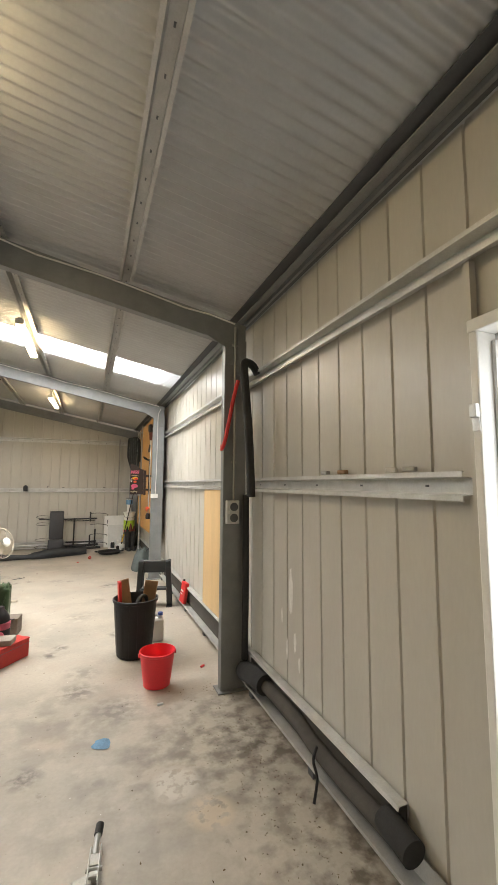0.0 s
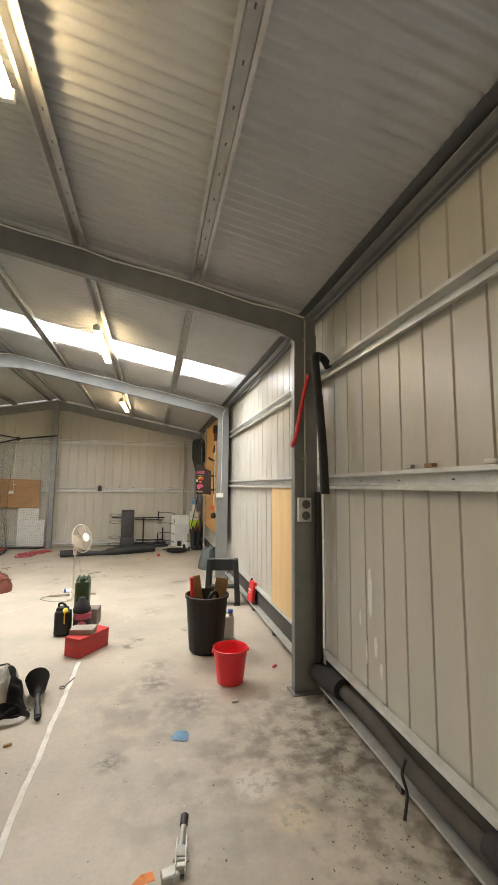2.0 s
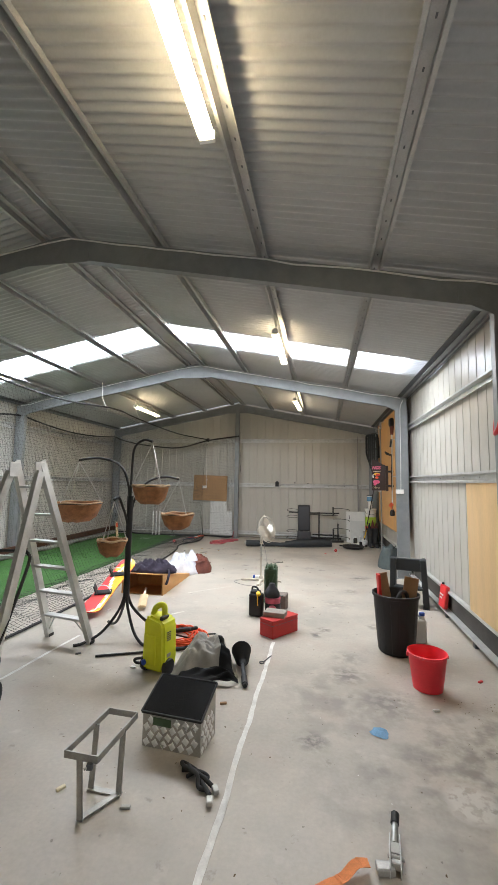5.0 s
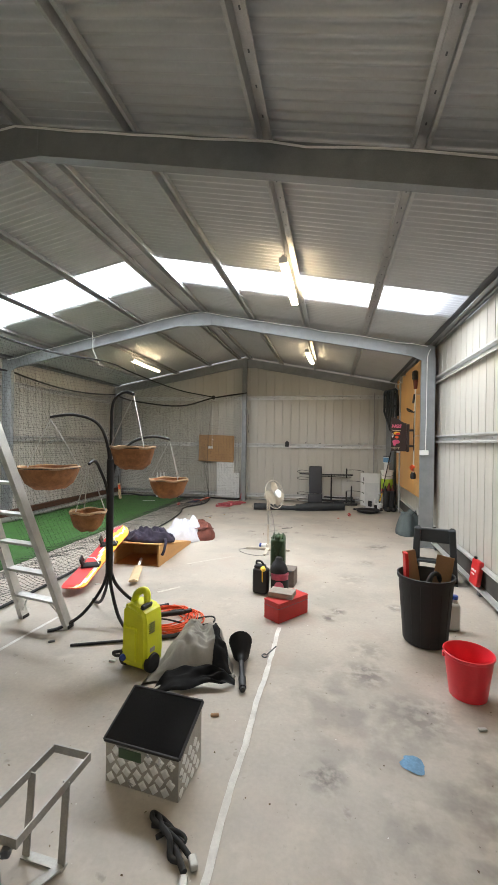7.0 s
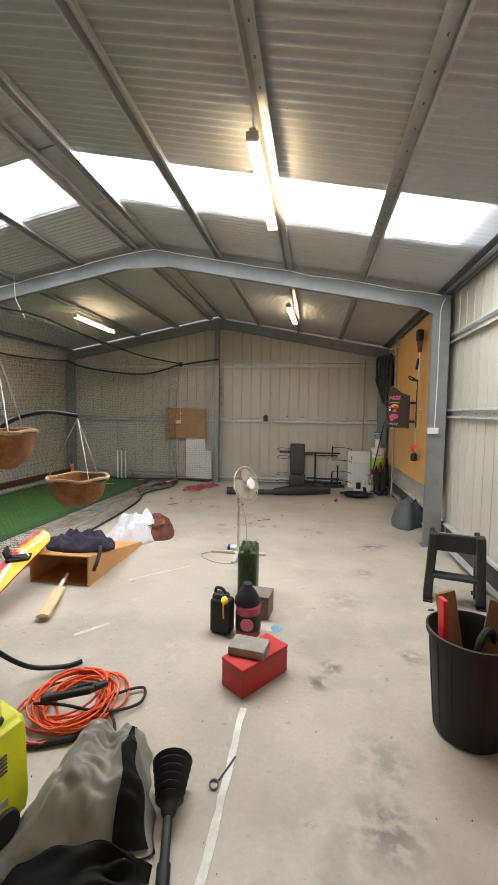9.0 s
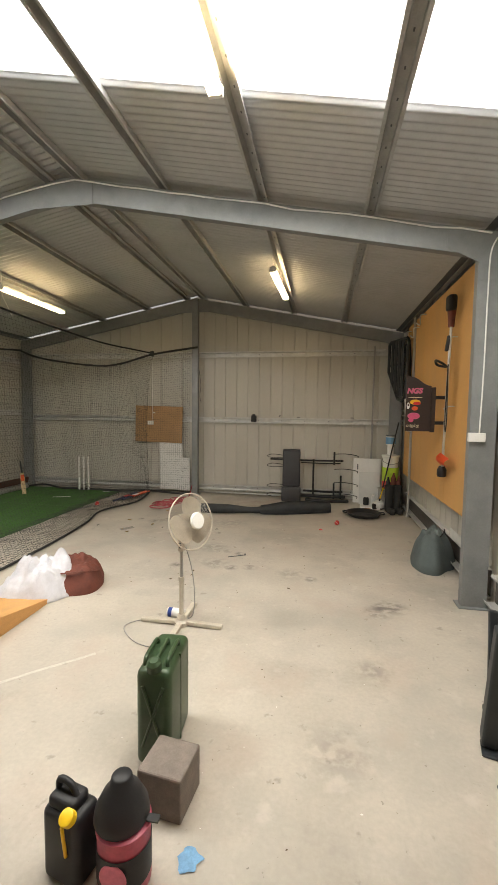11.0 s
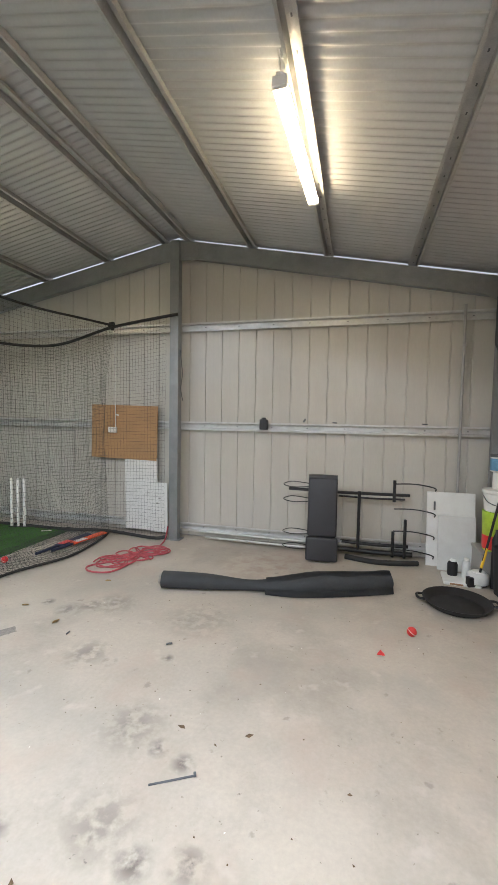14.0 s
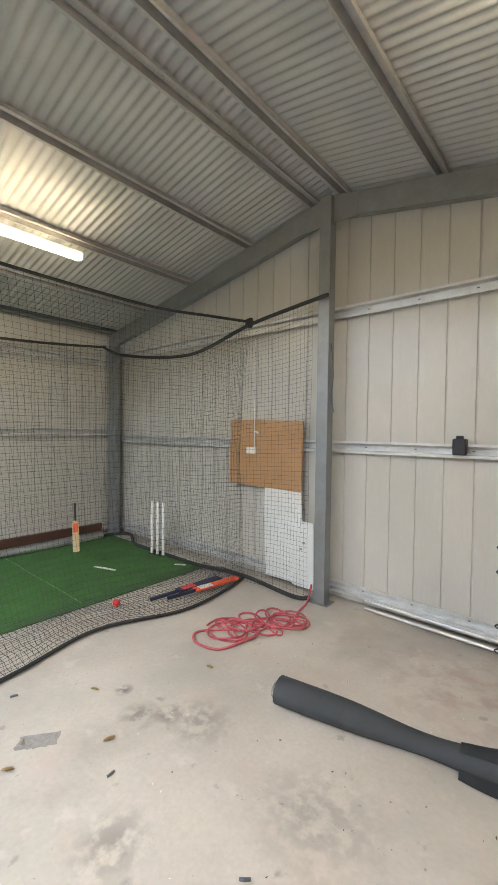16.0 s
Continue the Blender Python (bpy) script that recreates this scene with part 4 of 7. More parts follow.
part("outlet_box", box((0.06, 0.13, 0.08), (-0.035, 0, 1.45), (0, 0, 0), 0.01, 3), M_WHITE, ct, "small white outlet box")
for y, z in ((10.2, 3.0), (10.6, 2.9), (11.15, 2.95)):
    hk = tagged(finish("wall_hook", tube(curve([(1.2, y, z + 0.1), (1.15, y, z + 0.1), (1.12, y, z + 0.08), (1.12, y - 0.02, z - 0.03), (1.1, y - 0.03, z - 0.05), (1.06, y - 0.03, z - 0.02)], 5), 0.009, 8), M_ALU, None, "", True), "bent aluminium storage hook on the board lining", "hook", "wall hooks")

# folded plastic chair frame hung on the wall
ch = thing("folded_chair", pose(1.02, 11.22, 2.4, 0, 0, -157), "dark folded plastic outdoor chair hung on the lining", "chair")
bm = bmesh.new()
prof = [(-0.28, 0.48), (-0.22, 0.52), (0.24, 0.52), (0.28, 0.46), (0.24, -0.44), (0.14, -0.50), (0.02, -0.46), (-0.28, 0.02)]
for p, q in zip(prof, prof[1:] + prof[:1]):
    tube([(0, p[0], p[1]), (0, (p[0] + q[0]) / 2, (p[1] + q[1]) / 2), (0, q[0], q[1])], 0.026, 8, bm)
part("frame", bm, M_TEAL, ch, "", True)
for y in (-0.14, -0.04, 0.06, 0.16):
    z0 = -0.42 if y > 0 else -0.42 - (y - 0.02) * 1.5
    part("slat", box((0.016, 0.075, 0.5 - z0), (0.02, y, (0.5 + z0) / 2), (0, 0, 0), 0.005), M_TEAL, ch)
part("cross_bar", box((0.03, 0.5, 0.045), (-0.02, 0.0, 0.12), (0, 0, 0), 0.008), M_TEAL, ch)
part("armrest", box((0.09, 0.05, 0.55), (-0.06, 0.2, 0.16), (0, 6, 0), 0.014), M_TEAL, ch)

# line trimmer on the lining
wt = thing("line_trimmer", pose(1.12, 8.74, 0), "line trimmer with a pale shaft hung on the board lining", "line trimmer")
P("shaft", [(0, 0.06, 1.1), (0, 0.03, 1.7), (0, 0.0, 2.3), (0, -0.02, 2.62)], 0.014, M_ALU, wt)
part("motor", box((0.09, 0.12, 0.17), (-0.01, -0.03, 2.87), (0, 0, 8), 0.03, 3), M_BLACK, wt, "black motor housing", True)
part("clutch_cover", lathe([(0.03, 2.62), (0.035, 2.7), (0.045, 2.8)], 20, pose(0, -0.02, 0)), M_MAROON, wt, "dull red clutch cover", True)
P("loop_handle", curve([(-0.02, 0.02, 2.2), (-0.09, 0.10, 2.23), (-0.13, 0.02, 2.27), (-0.09, -0.08, 2.23), (-0.02, 0.0, 2.2)], 5), 0.013, M_BLACK, wt)
part("trigger_grip", box((0.035, 0.05, 0.17), (-0.02, 0.0, 2.45), (0, 8, 0), 0.012), M_BLACK, wt)
P("strap", curve([(-0.02, -0.04, 2.2), (-0.03, -0.07, 1.9), (-0.03, -0.06, 1.62), (-0.03, -0.09, 1.5), (-0.03, -0.12, 1.62), (-0.03, -0.1, 1.95), (-0.02, -0.05, 2.22)], 5), 0.012, M_CLOTHBLK, wt, "black shoulder strap", flat=0.4)
bm = heap(lambda u, v: Vector((-0.01 - 0.05 * math.sin(math.pi * v), 0.12 - 0.32 * u, 1.12 + 0.13 * v * (1 - 0.3 * u))), 8, 6)
bmesh.ops.solidify(bm, geom=bm.faces[:], thickness=0.005)
part("guard", bm, M_ORANGE, wt, "orange cutting guard", True)
for z in (1.75, 2.5):
    P("hanging_hook", curve([(0.082, 0.01, z + 0.02), (0.03, 0.01, z + 0.02), (-0.016, 0.03, z), (-0.02, 0.01, z - 0.01), (0.0, -0.02, z)], 4), 0.006, M_GALV, wt, "steel hanging hook", 8)
part("head", lathe([(0.0, 0.98), (0.04, 0.98), (0.05, 1.0), (0.05, 1.06), (0.03, 1.1)], 20, pose(0, 0.08, 0), cap=False), M_BLACK, wt, "black line head", True)

bg = thing("camping_bag", pose(1.03, 8.75, 0, 0, 0, 70), "slumped slate green canvas bag on the floor by the wall", "bag")
part("sack", mound(0.36, 0.22, 0.34, 4.2, 0.13, 7.0, 0.05, 80, 0.75, 0.35), M_OLIVE, bg, "", True, 75)
P("cord", curve([(-0.15, -0.1, 0.36), (-0.05, -0.13, 0.4), (0.08, -0.12, 0.38), (0.16, -0.14, 0.2)], 5), 0.007, M_CLOTHBLK, bg)


# ---- middle of the floor ----
t = thing("red_case", pose(-0.745, 4.70, 0, 0, 0, 53), "faded red box-shaped case on the floor", "box")
part("case", box((0.40, 0.19, 0.165), (0, 0, 0.0825), (0, 0, 0), 0.008, 2), M_REDBOX, t)
part("lid", box((0.404, 0.194, 0.016), (0, 0, 0.172), (0, 0, 0), 0.005), M_REDBOX, t)
part("lid_seam", box((0.402, 0.192, 0.004), (0, 0, 0.131)), M_DARK, t, "dark seam")
pv = tagged(finish("concrete_paver", box((0.23, 0.16, 0.05), (-0.785, 4.69, 0.2055), (0, 0, -8), 0.005), M_PAVER), "grey concrete paver lying on a red box", "paver")
blk = tagged(finish("concrete_block", box((0.2, 0.2, 0.19), (-0.83, 5.53, 0.095), (0, 0, -6), 0.008), M_PAVER2), "brown-grey concrete block on the floor", "block")


def oil_jerry():
    t = thing("oil_container", pose(-1.075, 5.2, 0, 0, 0, -12), "black plastic oil container with a yellow cap", "jerry can")
    bm = box((0.165, 0.12, 0.27), (0, 0, 0.135), (0, 0, 0), 0.028, 4)
    part("body", bm, M_BLACK, t, "", True)
    part("shoulder", box((0.12, 0.09, 0.05), (-0.01, 0, 0.28), (0, 0, 0), 0.02, 3), M_BLACK, t, "", True)
    P("grip", curve([(-0.055, 0, 0.285), (-0.05, 0, 0.335), (0.0, 0, 0.335), (0.03, 0, 0.3)], 5), 0.012, M_BLACK, t)
    part("cap", lathe([(0.026, 0.0), (0.026, 0.028), (0.02, 0.032)], 18, pose(0.045, -0.05, 0.265, 35, 0, 0)), M_YCAP, t, "yellow screw cap", True)
    P("spout", [(0.045, -0.085, 0.27), (0.042, -0.075, 0.2), (0.04, -0.066, 0.14)], 0.006, M_YCAP, t, "yellow pull tab")


oil_jerry()


def drum_funnel():
    t = thing("printed_drum", pose(-0.875, 5.21, 0), "pink and black printed plastic drum", "drum")
    part("drum", lathe([(0.0, 0.0), (0.088, 0.0), (0.094, 0.012), (0.092, 0.2), (0.096, 0.215), (0.096, 0.23), (0.085, 0.235), (0.0, 0.235)], 32, cap=False), M_PINK, t, "", True, 30)
    part("label_band", lathe([(0.0955, 0.05), (0.0955, 0.17)], 32, cap=False), M_IRON, t, "dark printed band", True)
    part("label_spot", lathe([(0.05, 0.0), (0.046, 0.004), (0.0, 0.007)], 24, axes((0.005, -0.0925, 0.11), Vector((1, 0, 0)), Vector((0, 0, 1)), Vector((0, -1, 0)))), M_PINK2, t, "pink printed disc", True)
    f = thing("funnel", pose(-0.885, 5.215, 0.236), "short black plastic funnel upside down on a drum", "funnel")
    part("cone", lathe([(0.092, 0.0), (0.097, 0.012), (0.092, 0.045), (0.066, 0.095), (0.042, 0.12), (0.036, 0.15), (0.03, 0.156), (0.0, 0.156)], 30, cap=False), M_BLACK, f, "", True, 50)
    part("tab", box((0.05, 0.03, 0.006), (0.115, 0.0, 0.012), (0, 0, 0), 0.002), M_BLACK, f)


drum_funnel()


def green_jerry():
    t = thing("metal_jerry_can", pose(-0.97, 5.78, 0, 0, 0, 4), "tall dark green metal jerry can", "jerry can")
    part("body", box((0.17, 0.35, 0.47), (0, 0.05, 0.235), (0, 0, 0), 0.035, 4), M_GREEN, t, "", True)
    part("seam", box((0.176, 0.012, 0.45), (0, 0.05, 0.235), (0, 0, 0), 0.003), M_GREEN, t)
    for x in (-0.055, 0.0, 0.055):
        P("carry_bar", curve([(x, -0.07, 0.455), (x, -0.06, 0.495), (x, 0.03, 0.5), (x, 0.1, 0.495), (x, 0.11, 0.455)], 5), 0.011, M_GREEN, t)
    part("cap", lathe([(0.035, 0.0), (0.035, 0.035), (0.02, 0.05), (0.0, 0.05)], 18, pose(0.0, -0.1, 0.47, 12, 0, 0), cap=False), M_GREEN, t, "green filler cap", True)
    for dx in (-1, 1):
        P("pressed_rib", [(dx * -0.05, -0.128, 0.1), (dx * 0.0, -0.128, 0.25), (dx * 0.05, -0.128, 0.4)], 0.007, M_GREEN, t)


green_jerry()


def pedestal_fan():
    t = thing("pedestal_fan", pose(-1.27, 6.91, 0), "white pedestal fan on a crossed base", "fan")
    for a in (2, 92, 182, 272):
        m = pose(0, 0, 0, 0, 0, a - 2)
        bm = box((0.30, 0.045, 0.03), (0.18, 0, 0.022), (0, 2, 0), 0.006)
        bmesh.ops.transform(bm, matrix=m, verts=bm.verts)
        part("base_arm", bm, M_FANW, t)
    part("hub_socket", lathe([(0.055, 0.0), (0.055, 0.035), (0.035, 0.05), (0.028, 0.09)], 24), M_FANW, t, "", True, 35)
    part("lower_pole", lathe([(0.018, 0.05), (0.018, 0.37)], 18), M_FANW, t, "", True)
    part("collar", lathe([(0.022, 0.35), (0.024, 0.36), (0.022, 0.39)], 18), M_FANW, t, "", True)
    part("upper_pole", lathe([(0.013, 0.38), (0.013, 0.60)], 18), M_STEEL, t, "bare metal pole", True)
    part("control_box", box((0.05, 0.06, 0.13), (0, 0, 0.66), (0, 0, 0), 0.014, 3), M_FANW, t, "", True)
    for k in range(4):
        part("button", box((0.018, 0.006, 0.008), (0, -0.033, 0.63 + 0.018 * k), bevel=0.002), M_DARK, t)
    head = Matrix.Translation((0.10, -0.06, 0.85)) @ pose(0, 0, 0, 0, 0, 60) @ pose(0, 0, 0, 76, 0, 0) @ Matrix.Scale(0.93, 4)
    # head faces along its own +z
    part("motor_housing", lathe([(0.0, -0.19), (0.05, -0.185), (0.068, -0.15), (0.07, -0.07), (0.03, -0.05)], 26, head), M_FANW, t, "", True)
    part("neck", box((0.04, 0.05, 0.14), (0.0, 0.0, 0.78), (0, 0, 0), 0.012), M_FANW, t)
    cage = bmesh.new()
    nw = 56
    for k in range(nw):
        a = 2 * math.pi * k / nw
        for front in (1, -1):
            pts = []
            for r in (0.055, 0.10, 0.16, 0.205, 0.225):
                z = front * (0.065 * math.cos(min(1, r / 0.225) * math.pi / 2) ** 0.8)
                tw = a + 0.35 * r / 0.225
                pts.append(head @ Vector((r * math.cos(tw), r * math.sin(tw), z)))
            tube(pts, 0.0006, 3, cage)
    part("guard_wires", cage, M_FANW, t, "fine white wire guard")
    part("guard_ring", tube([head @ Vector((0.226 * math.cos(2 * math.pi * k / 48), 0.226 * math.sin(2 * math.pi * k / 48), 0)) for k in range(48)], 0.0055, 8, closed=True), M_FANW, t, "", True)
    part("badge", lathe([(0.066, 0.06), (0.068, 0.075), (0.06, 0.086), (0.0, 0.09)], 30, head), M_WHITE, t, "plain white guard badge", True)
    for k in range(3):
        bm = heap(lambda u, v: head @ pose(0, 0, 0, 0, 0, 120 * k - 40) @ Vector(((0.03 + 0.17 * u) * math.cos((v - 0.5) * (0.8 + 1.15 * math.sin(math.pi * min(1, u * 0.8 + 0.12)))), (0.03 + 0.17 * u) * math.sin((v - 0.5) * (0.8 + 1.15 * math.sin(math.pi * min(1, u * 0.8 + 0.12)))), 0.028 * (v - 0.5) * (1 + u))), 10, 10)
        bmesh.ops.solidify(bm, geom=bm.faces[:], thickness=0.003)
        part("blade", bm, M_FANW, t, "", True)
    P("cord", curve([(0.03, 0.02, 0.62), (0.07, 0.04, 0.45), (0.09, 0.05, 0.25), (0.07, 0.06, 0.05), (-0.05, 0.09, 0.006), (-0.3, 0.02, 0.006), (-0.42, -0.12, 0.006), (-0.25, -0.3, 0.006), (-0.05, -0.34, 0.006), (0.05, -0.24, 0.006)], 6), 0.004, M_PVC, t, "grey power cord", 6)


pedestal_fan()
cn = thing("paint_can", pose(-1.355, 7.02, 0, 0, 0, 30), "white spray can with a blue band lying down", "can")
part("can", lathe([(0.0, -0.07), (0.034, -0.07), (0.036, -0.06), (0.036, 0.06), (0.03, 0.075), (0.0, 0.078)], 24, pose(0, 0, 0.037, 90, 0, 60), cap=False), M_WHITE, cn, "", True, 40)
part("band", lathe([(0.0365, -0.06), (0.0365, -0.028)], 24, pose(0, 0, 0.037, 90, 0, 60), cap=False), M_BLUE, cn, "blue band", True)


# ---- left of the white line ----
def toolbox():
    t = thing("checker_plate_box", pose(-1.175, 2.75, 0, 0, 0, -6), "aluminium checker plate box with a sloping black lid", "tool box")
    w, d, zf, zb = 0.385, 0.245, 0.19, 0.29
    bm = bmesh.new()
    extrude([(-d / 2, 0), (d / 2, 0), (d / 2, zb), (-d / 2, zf)], w, axes((-w / 2, 0, 0), Vector((0, 1, 0)), Vector((0, 0, 1)), Vector((1, 0, 0))), bm)
    part("body", bm, M_CHECK, t)
    diamond = bmesh.new()
    lathe([(0.029, 0.0), (0.017, 0.004), (0.0, 0.005)], 4, bm=diamond, cap=False)
    bmesh.ops.transform(diamond, matrix=Matrix.Diagonal((0.85, 0.95, 1, 1)), verts=diamond.verts)
    me = bpy.data.meshes.new("tread_lozenge")
    diamond.to_mesh(me)
    diamond.free()
    me.materials.append(M_LOZ)
    for face in ("front", "right"):
        nx = 7 if face == "front" else 4
        for j in range(4):
            for i in range(nx):
                u = -0.165 + 0.058 * i + (0.029 if j % 2 else 0)
                z = 0.028 + j * 0.043
                if face == "front":
                    if u > w / 2 - 0.015 or (j == 3 and -0.12 < u < 0.0):
                        continue
                    m = axes((u, -d / 2 - 0.0005, z), Vector((1, 0, 0)), Vector((0, 0, 1)), Vector((0, -1, 0)))
                else:
                    y = -0.095 + 0.058 * i + (0.029 if j % 2 else 0)
                    if y > d / 2 - 0.02:
                        continue
                    m = axes((w / 2 + 0.0005, y, z), Vector((0, 1, 0)), Vector((0, 0, 1)), Vector((1, 0, 0)))
                o = new("tread_lozenge", me)
                o.parent = t
                o.matrix_basis = m @ pose(0, 0, 0, 0, 0, 8 if j % 2 else -8)
    part("label_plate", box((0.12, 0.004, 0.045), (-0.06, -d / 2 - 0.003, 0.155), bevel=0.001), M_GREEN, t, "green enamel label plate")
    sl = math.degrees(math.atan2(zb - zf, d))
    part("lid", box((w + 0.012, d + 0.035, 0.014), (0, 0.0, (zf + zb) / 2 + 0.012), (sl, 0, 0), 0.004), M_GLOSS, t, "glossy black lid")
    bm = bmesh.new()
    for x, y, sx, sy in ((0, -(d + 0.035) / 2, w + 0.012, 0.01), (0, (d + 0.035) / 2, w + 0.012, 0.01), (-(w + 0.012) / 2, 0, 0.01, d + 0.035), ((w + 0.012) / 2, 0, 0.01, d + 0.035)):
        box((sx, sy, 0.017), (x, y, 0.002), bevel=0.003, bm=bm)
    bmesh.ops.transform(bm, matrix=pose(0, 0, (zf + zb) / 2 + 0.012, sl, 0, 0), verts=bm.verts)
    part("lid_rim", bm, M_BLACK, t)


M_CHECK = mat("dulled_checker_plate", (0.42, 0.40, 0.36), 0.5, 0.6, 0.15, 12, 120, 0.06)
M_LOZ = mat("polished_tread", (0.85, 0.85, 0.83), 0.3, 0.6, 0.05, 12, 120, 0.03)
M_GLOSS = mat("glossy_black_sheet", (0.008, 0.008, 0.009), 0.22, 0, 0.2, 6, 60, 0.03)
toolbox()


def trolley_frame():
    t = thing("steel_stand", pose(-1.407, 2.222, 0, 0, 0, -3), "bare welded flat-bar steel stand", "steel stand")
    hx, hy, z = 0.088, 0.19, 0.31
    for y in (-hy, hy):
        part("top_bar", box((2 * hx + 0.006, 0.006, 0.034), (0, y, z), bevel=0.001), M_STEEL, t)
    for x in (-hx, hx):
        part("top_bar", box((0.006, 2 * hy, 0.034), (x, 0, z), bevel=0.001), M_STEEL, t)
    legs = ((-0.012, -hy + 0.008, -0.012, -0.155), (0.078, 0.06, 0.08, 0.035), (-0.078, 0.06, -0.08, 0.03))
    for xt, yt, xf, yf in legs:
        d = Vector((xf - xt, yf - yt, -z))
        part("leg", box((0.032, 0.006, d.length), ((xt + xf) / 2, (yt + yf) / 2, z / 2), (math.degrees(math.atan2(d.y, -d.z)), 0, 0), 0.001), M_STEEL, t)
    part("base_bar", box((0.19, 0.034, 0.006), (0.0, 0.034, 0.006), bevel=0.001), M_STEEL, t)
    part("cross_bar", box((0.034, 0.21, 0.006), (0.034, -0.06, 0.012), (0, 0, -26), 0.001), M_STEEL, t)
    part("clamp", box((0.03, 0.024, 0.03), (0.055, -hy - 0.008, z - 0.028), (0, 0, 20), 0.006), M_DARK, t)
    P("clamp_screw", [(0.04, -hy - 0.03, z - 0.03), (0.055, -hy, z - 0.03), (0.07, -hy + 0.03, z - 0.03)], 0.006, M_STEEL, t)


trolley_frame()


def pressure_washer():
    t = thing("pressure_washer", pose(-1.665, 3.60, 0, 0, 0, -14), "lime yellow upright pressure washer with black wheels", "pressure washer")
    bm = bmesh.new()
    prof = [(-0.10, 0.03), (0.10, 0.03), (0.115, 0.10), (0.105, 0.40), (0.085, 0.44), (-0.06, 0.475), (-0.10, 0.44), (-0.115, 0.10)]
    extrude(prof, 0.20, axes((0, 0.10, 0), Vector((1, 0, 0)), Vector((0, 0, 1)), Vector((0, -1, 0))), bm)
    bmesh.ops.bevel(bm, geom=bm.edges[:], offset=0.022, segments=3, affect="EDGES")
    part("body", bm, M_YELLOW, t, "", True, 50)
    part("front_panel", box((0.11, 0.02, 0.24), (-0.02, -0.105, 0.20), (0, 0, 0), 0.01), M_YELLOW, t)
    P("carry_handle", curve([(-0.075, 0, 0.42), (-0.07, 0, 0.475), (-0.045, 0, 0.52), (0.0, 0, 0.545), (0.03, 0, 0.54), (0.04, 0, 0.51), (0.042, 0, 0.44)], 6), 0.026, M_YELLOW, t, "", 12)
    part("switch_plate", box((0.03, 0.10, 0.035), (0.06, -0.03, 0.456), (0, 20, 0), 0.008), M_BLACK, t, "black switch")
    for k in range(5):
        part("vent_slot", box((0.004, 0.055, 0.007), (0.1125, -0.03, 0.28 + 0.016 * k), (0, 0, 0)), M_DARK, t)
    part("badge", box((0.004, 0.05, 0.03), (0.116, -0.03, 0.16), (0, 0, 0), 0.001), M_PVC, t, "grey badge")
    for s in (-1, 1):
        part("wheel", lathe([(0.0, -0.022), (0.03, -0.024), (0.062, -0.02), (0.066, -0.01), (0.066, 0.01), (0.062, 0.02), (0.03, 0.024), (0.0, 0.022)], 26, pose(s * 0.112, -0.03, 0.066, 0, 90, 0), cap=False), M_BLACK, t, "black plastic wheel", True, 40)
    part("knob", lathe([(0.022, 0.0), (0.024, 0.016), (0.018, 0.022), (0.0, 0.022)], 18, pose(-0.07, -0.11, 0.10, 90, 0, 0), cap=False), M_BLUE, t, "blue inlet knob", True)
    P("inlet_hose", curve([(-0.11, -0.04, 0.1), (-0.19, -0.08, 0.09), (-0.22, -0.02, 0.03), (-0.14, 0.06, 0.015)], 6), 0.012, M_RUBBER, t)


pressure_washer()
lance = thing("washer_lance", pose(0, 0, 0), "long thin black pressure washer lance on the floor", "lance")
P("tube", [(-2.33, 3.72, 0.012), (-2.0, 3.86, 0.014), (-1.72, 3.98, 0.016)], 0.011, M_IRON, lance)
P("grip", [(-1.74, 3.97, 0.018), (-1.6, 4.03, 0.022), (-1.52, 4.1, 0.022)], 0.018, M_BLACK, lance)


def coil(name, at, r, material, turns, rad, label, category, seed, squash=0.8, spread=0.07, lift=0.008):
    rng = random.Random(seed)
    t = thing(name, pose(*at), label, category)
    pts = []
    n = turns * 14
    for k in range(n):
        a = 2 * math.pi * k / 14
        rr = r * (0.82 + 0.32 * noise.noise(Vector((k / 17.0, seed, 0)))) + spread * (rng.random() - 0.5) * 0.35
        cx, cy = spread * noise.noise(Vector((k / 23.0, seed, 5))), spread * noise.noise(Vector((k / 23.0, seed, 9)))
        z = rad + lift * (turns * 0.5) * (k / n) + 0.012 * abs(noise.noise(Vector((k / 3.0, seed, 2))))
        pts.append((cx + rr * math.cos(a), cy + rr * squash * math.sin(a), z))
    P("coil", curve(pts, 2), rad, material, t, "", 6)
    return t


cd = coil("extension_cord", (-1.72, 4.28, 0), 0.23, M_ORANGE, 17, 0.0065, "heap of orange extension cord on the floor", "extension cord", 3, 1.15, 0.12)
P("lead", curve([(0.1, -0.1, 0.03), (0.2, 0.08, 0.03), (0.33, 0.18, 0.02), (0.36, 0.05, 0.02), (0.22, -0.08, 0.05), (0.0, -0.12, 0.09), (-0.15, -0.15, 0.1)], 7), 0.008, M_RUBBER, cd, "black washer lead")
P("lead", curve([(0.15, 0.0, 0.06), (0.3, -0.12, 0.02), (0.38, -0.35, 0.012), (0.4, -0.6, 0.012)], 7), 0.008, M_RUBBER, cd, "black washer lead")
gun = thing("spray_gun", pose(-1.72, 4.2, 0.1, 0, 0, 28), "black pressure washer trigger gun on a coil of cord", "spray gun")
part("barrel", box((0.26, 0.035, 0.04), (0, 0, 0.02), (0, 0, 0), 0.012, 3), M_BLACK, gun, "", True)
P("trigger_guard", curve([(0.02, 0, 0.035), (0.05, 0.045, 0.025), (0.13, 0.05, 0.02), (0.15, 0.0, 0.03)], 5), 0.009, M_BLACK, gun)
part("grip", box((0.11, 0.035, 0.034), (0.16, 0.025, 0.015), (0, 0, 22), 0.012), M_BLACK, gun)


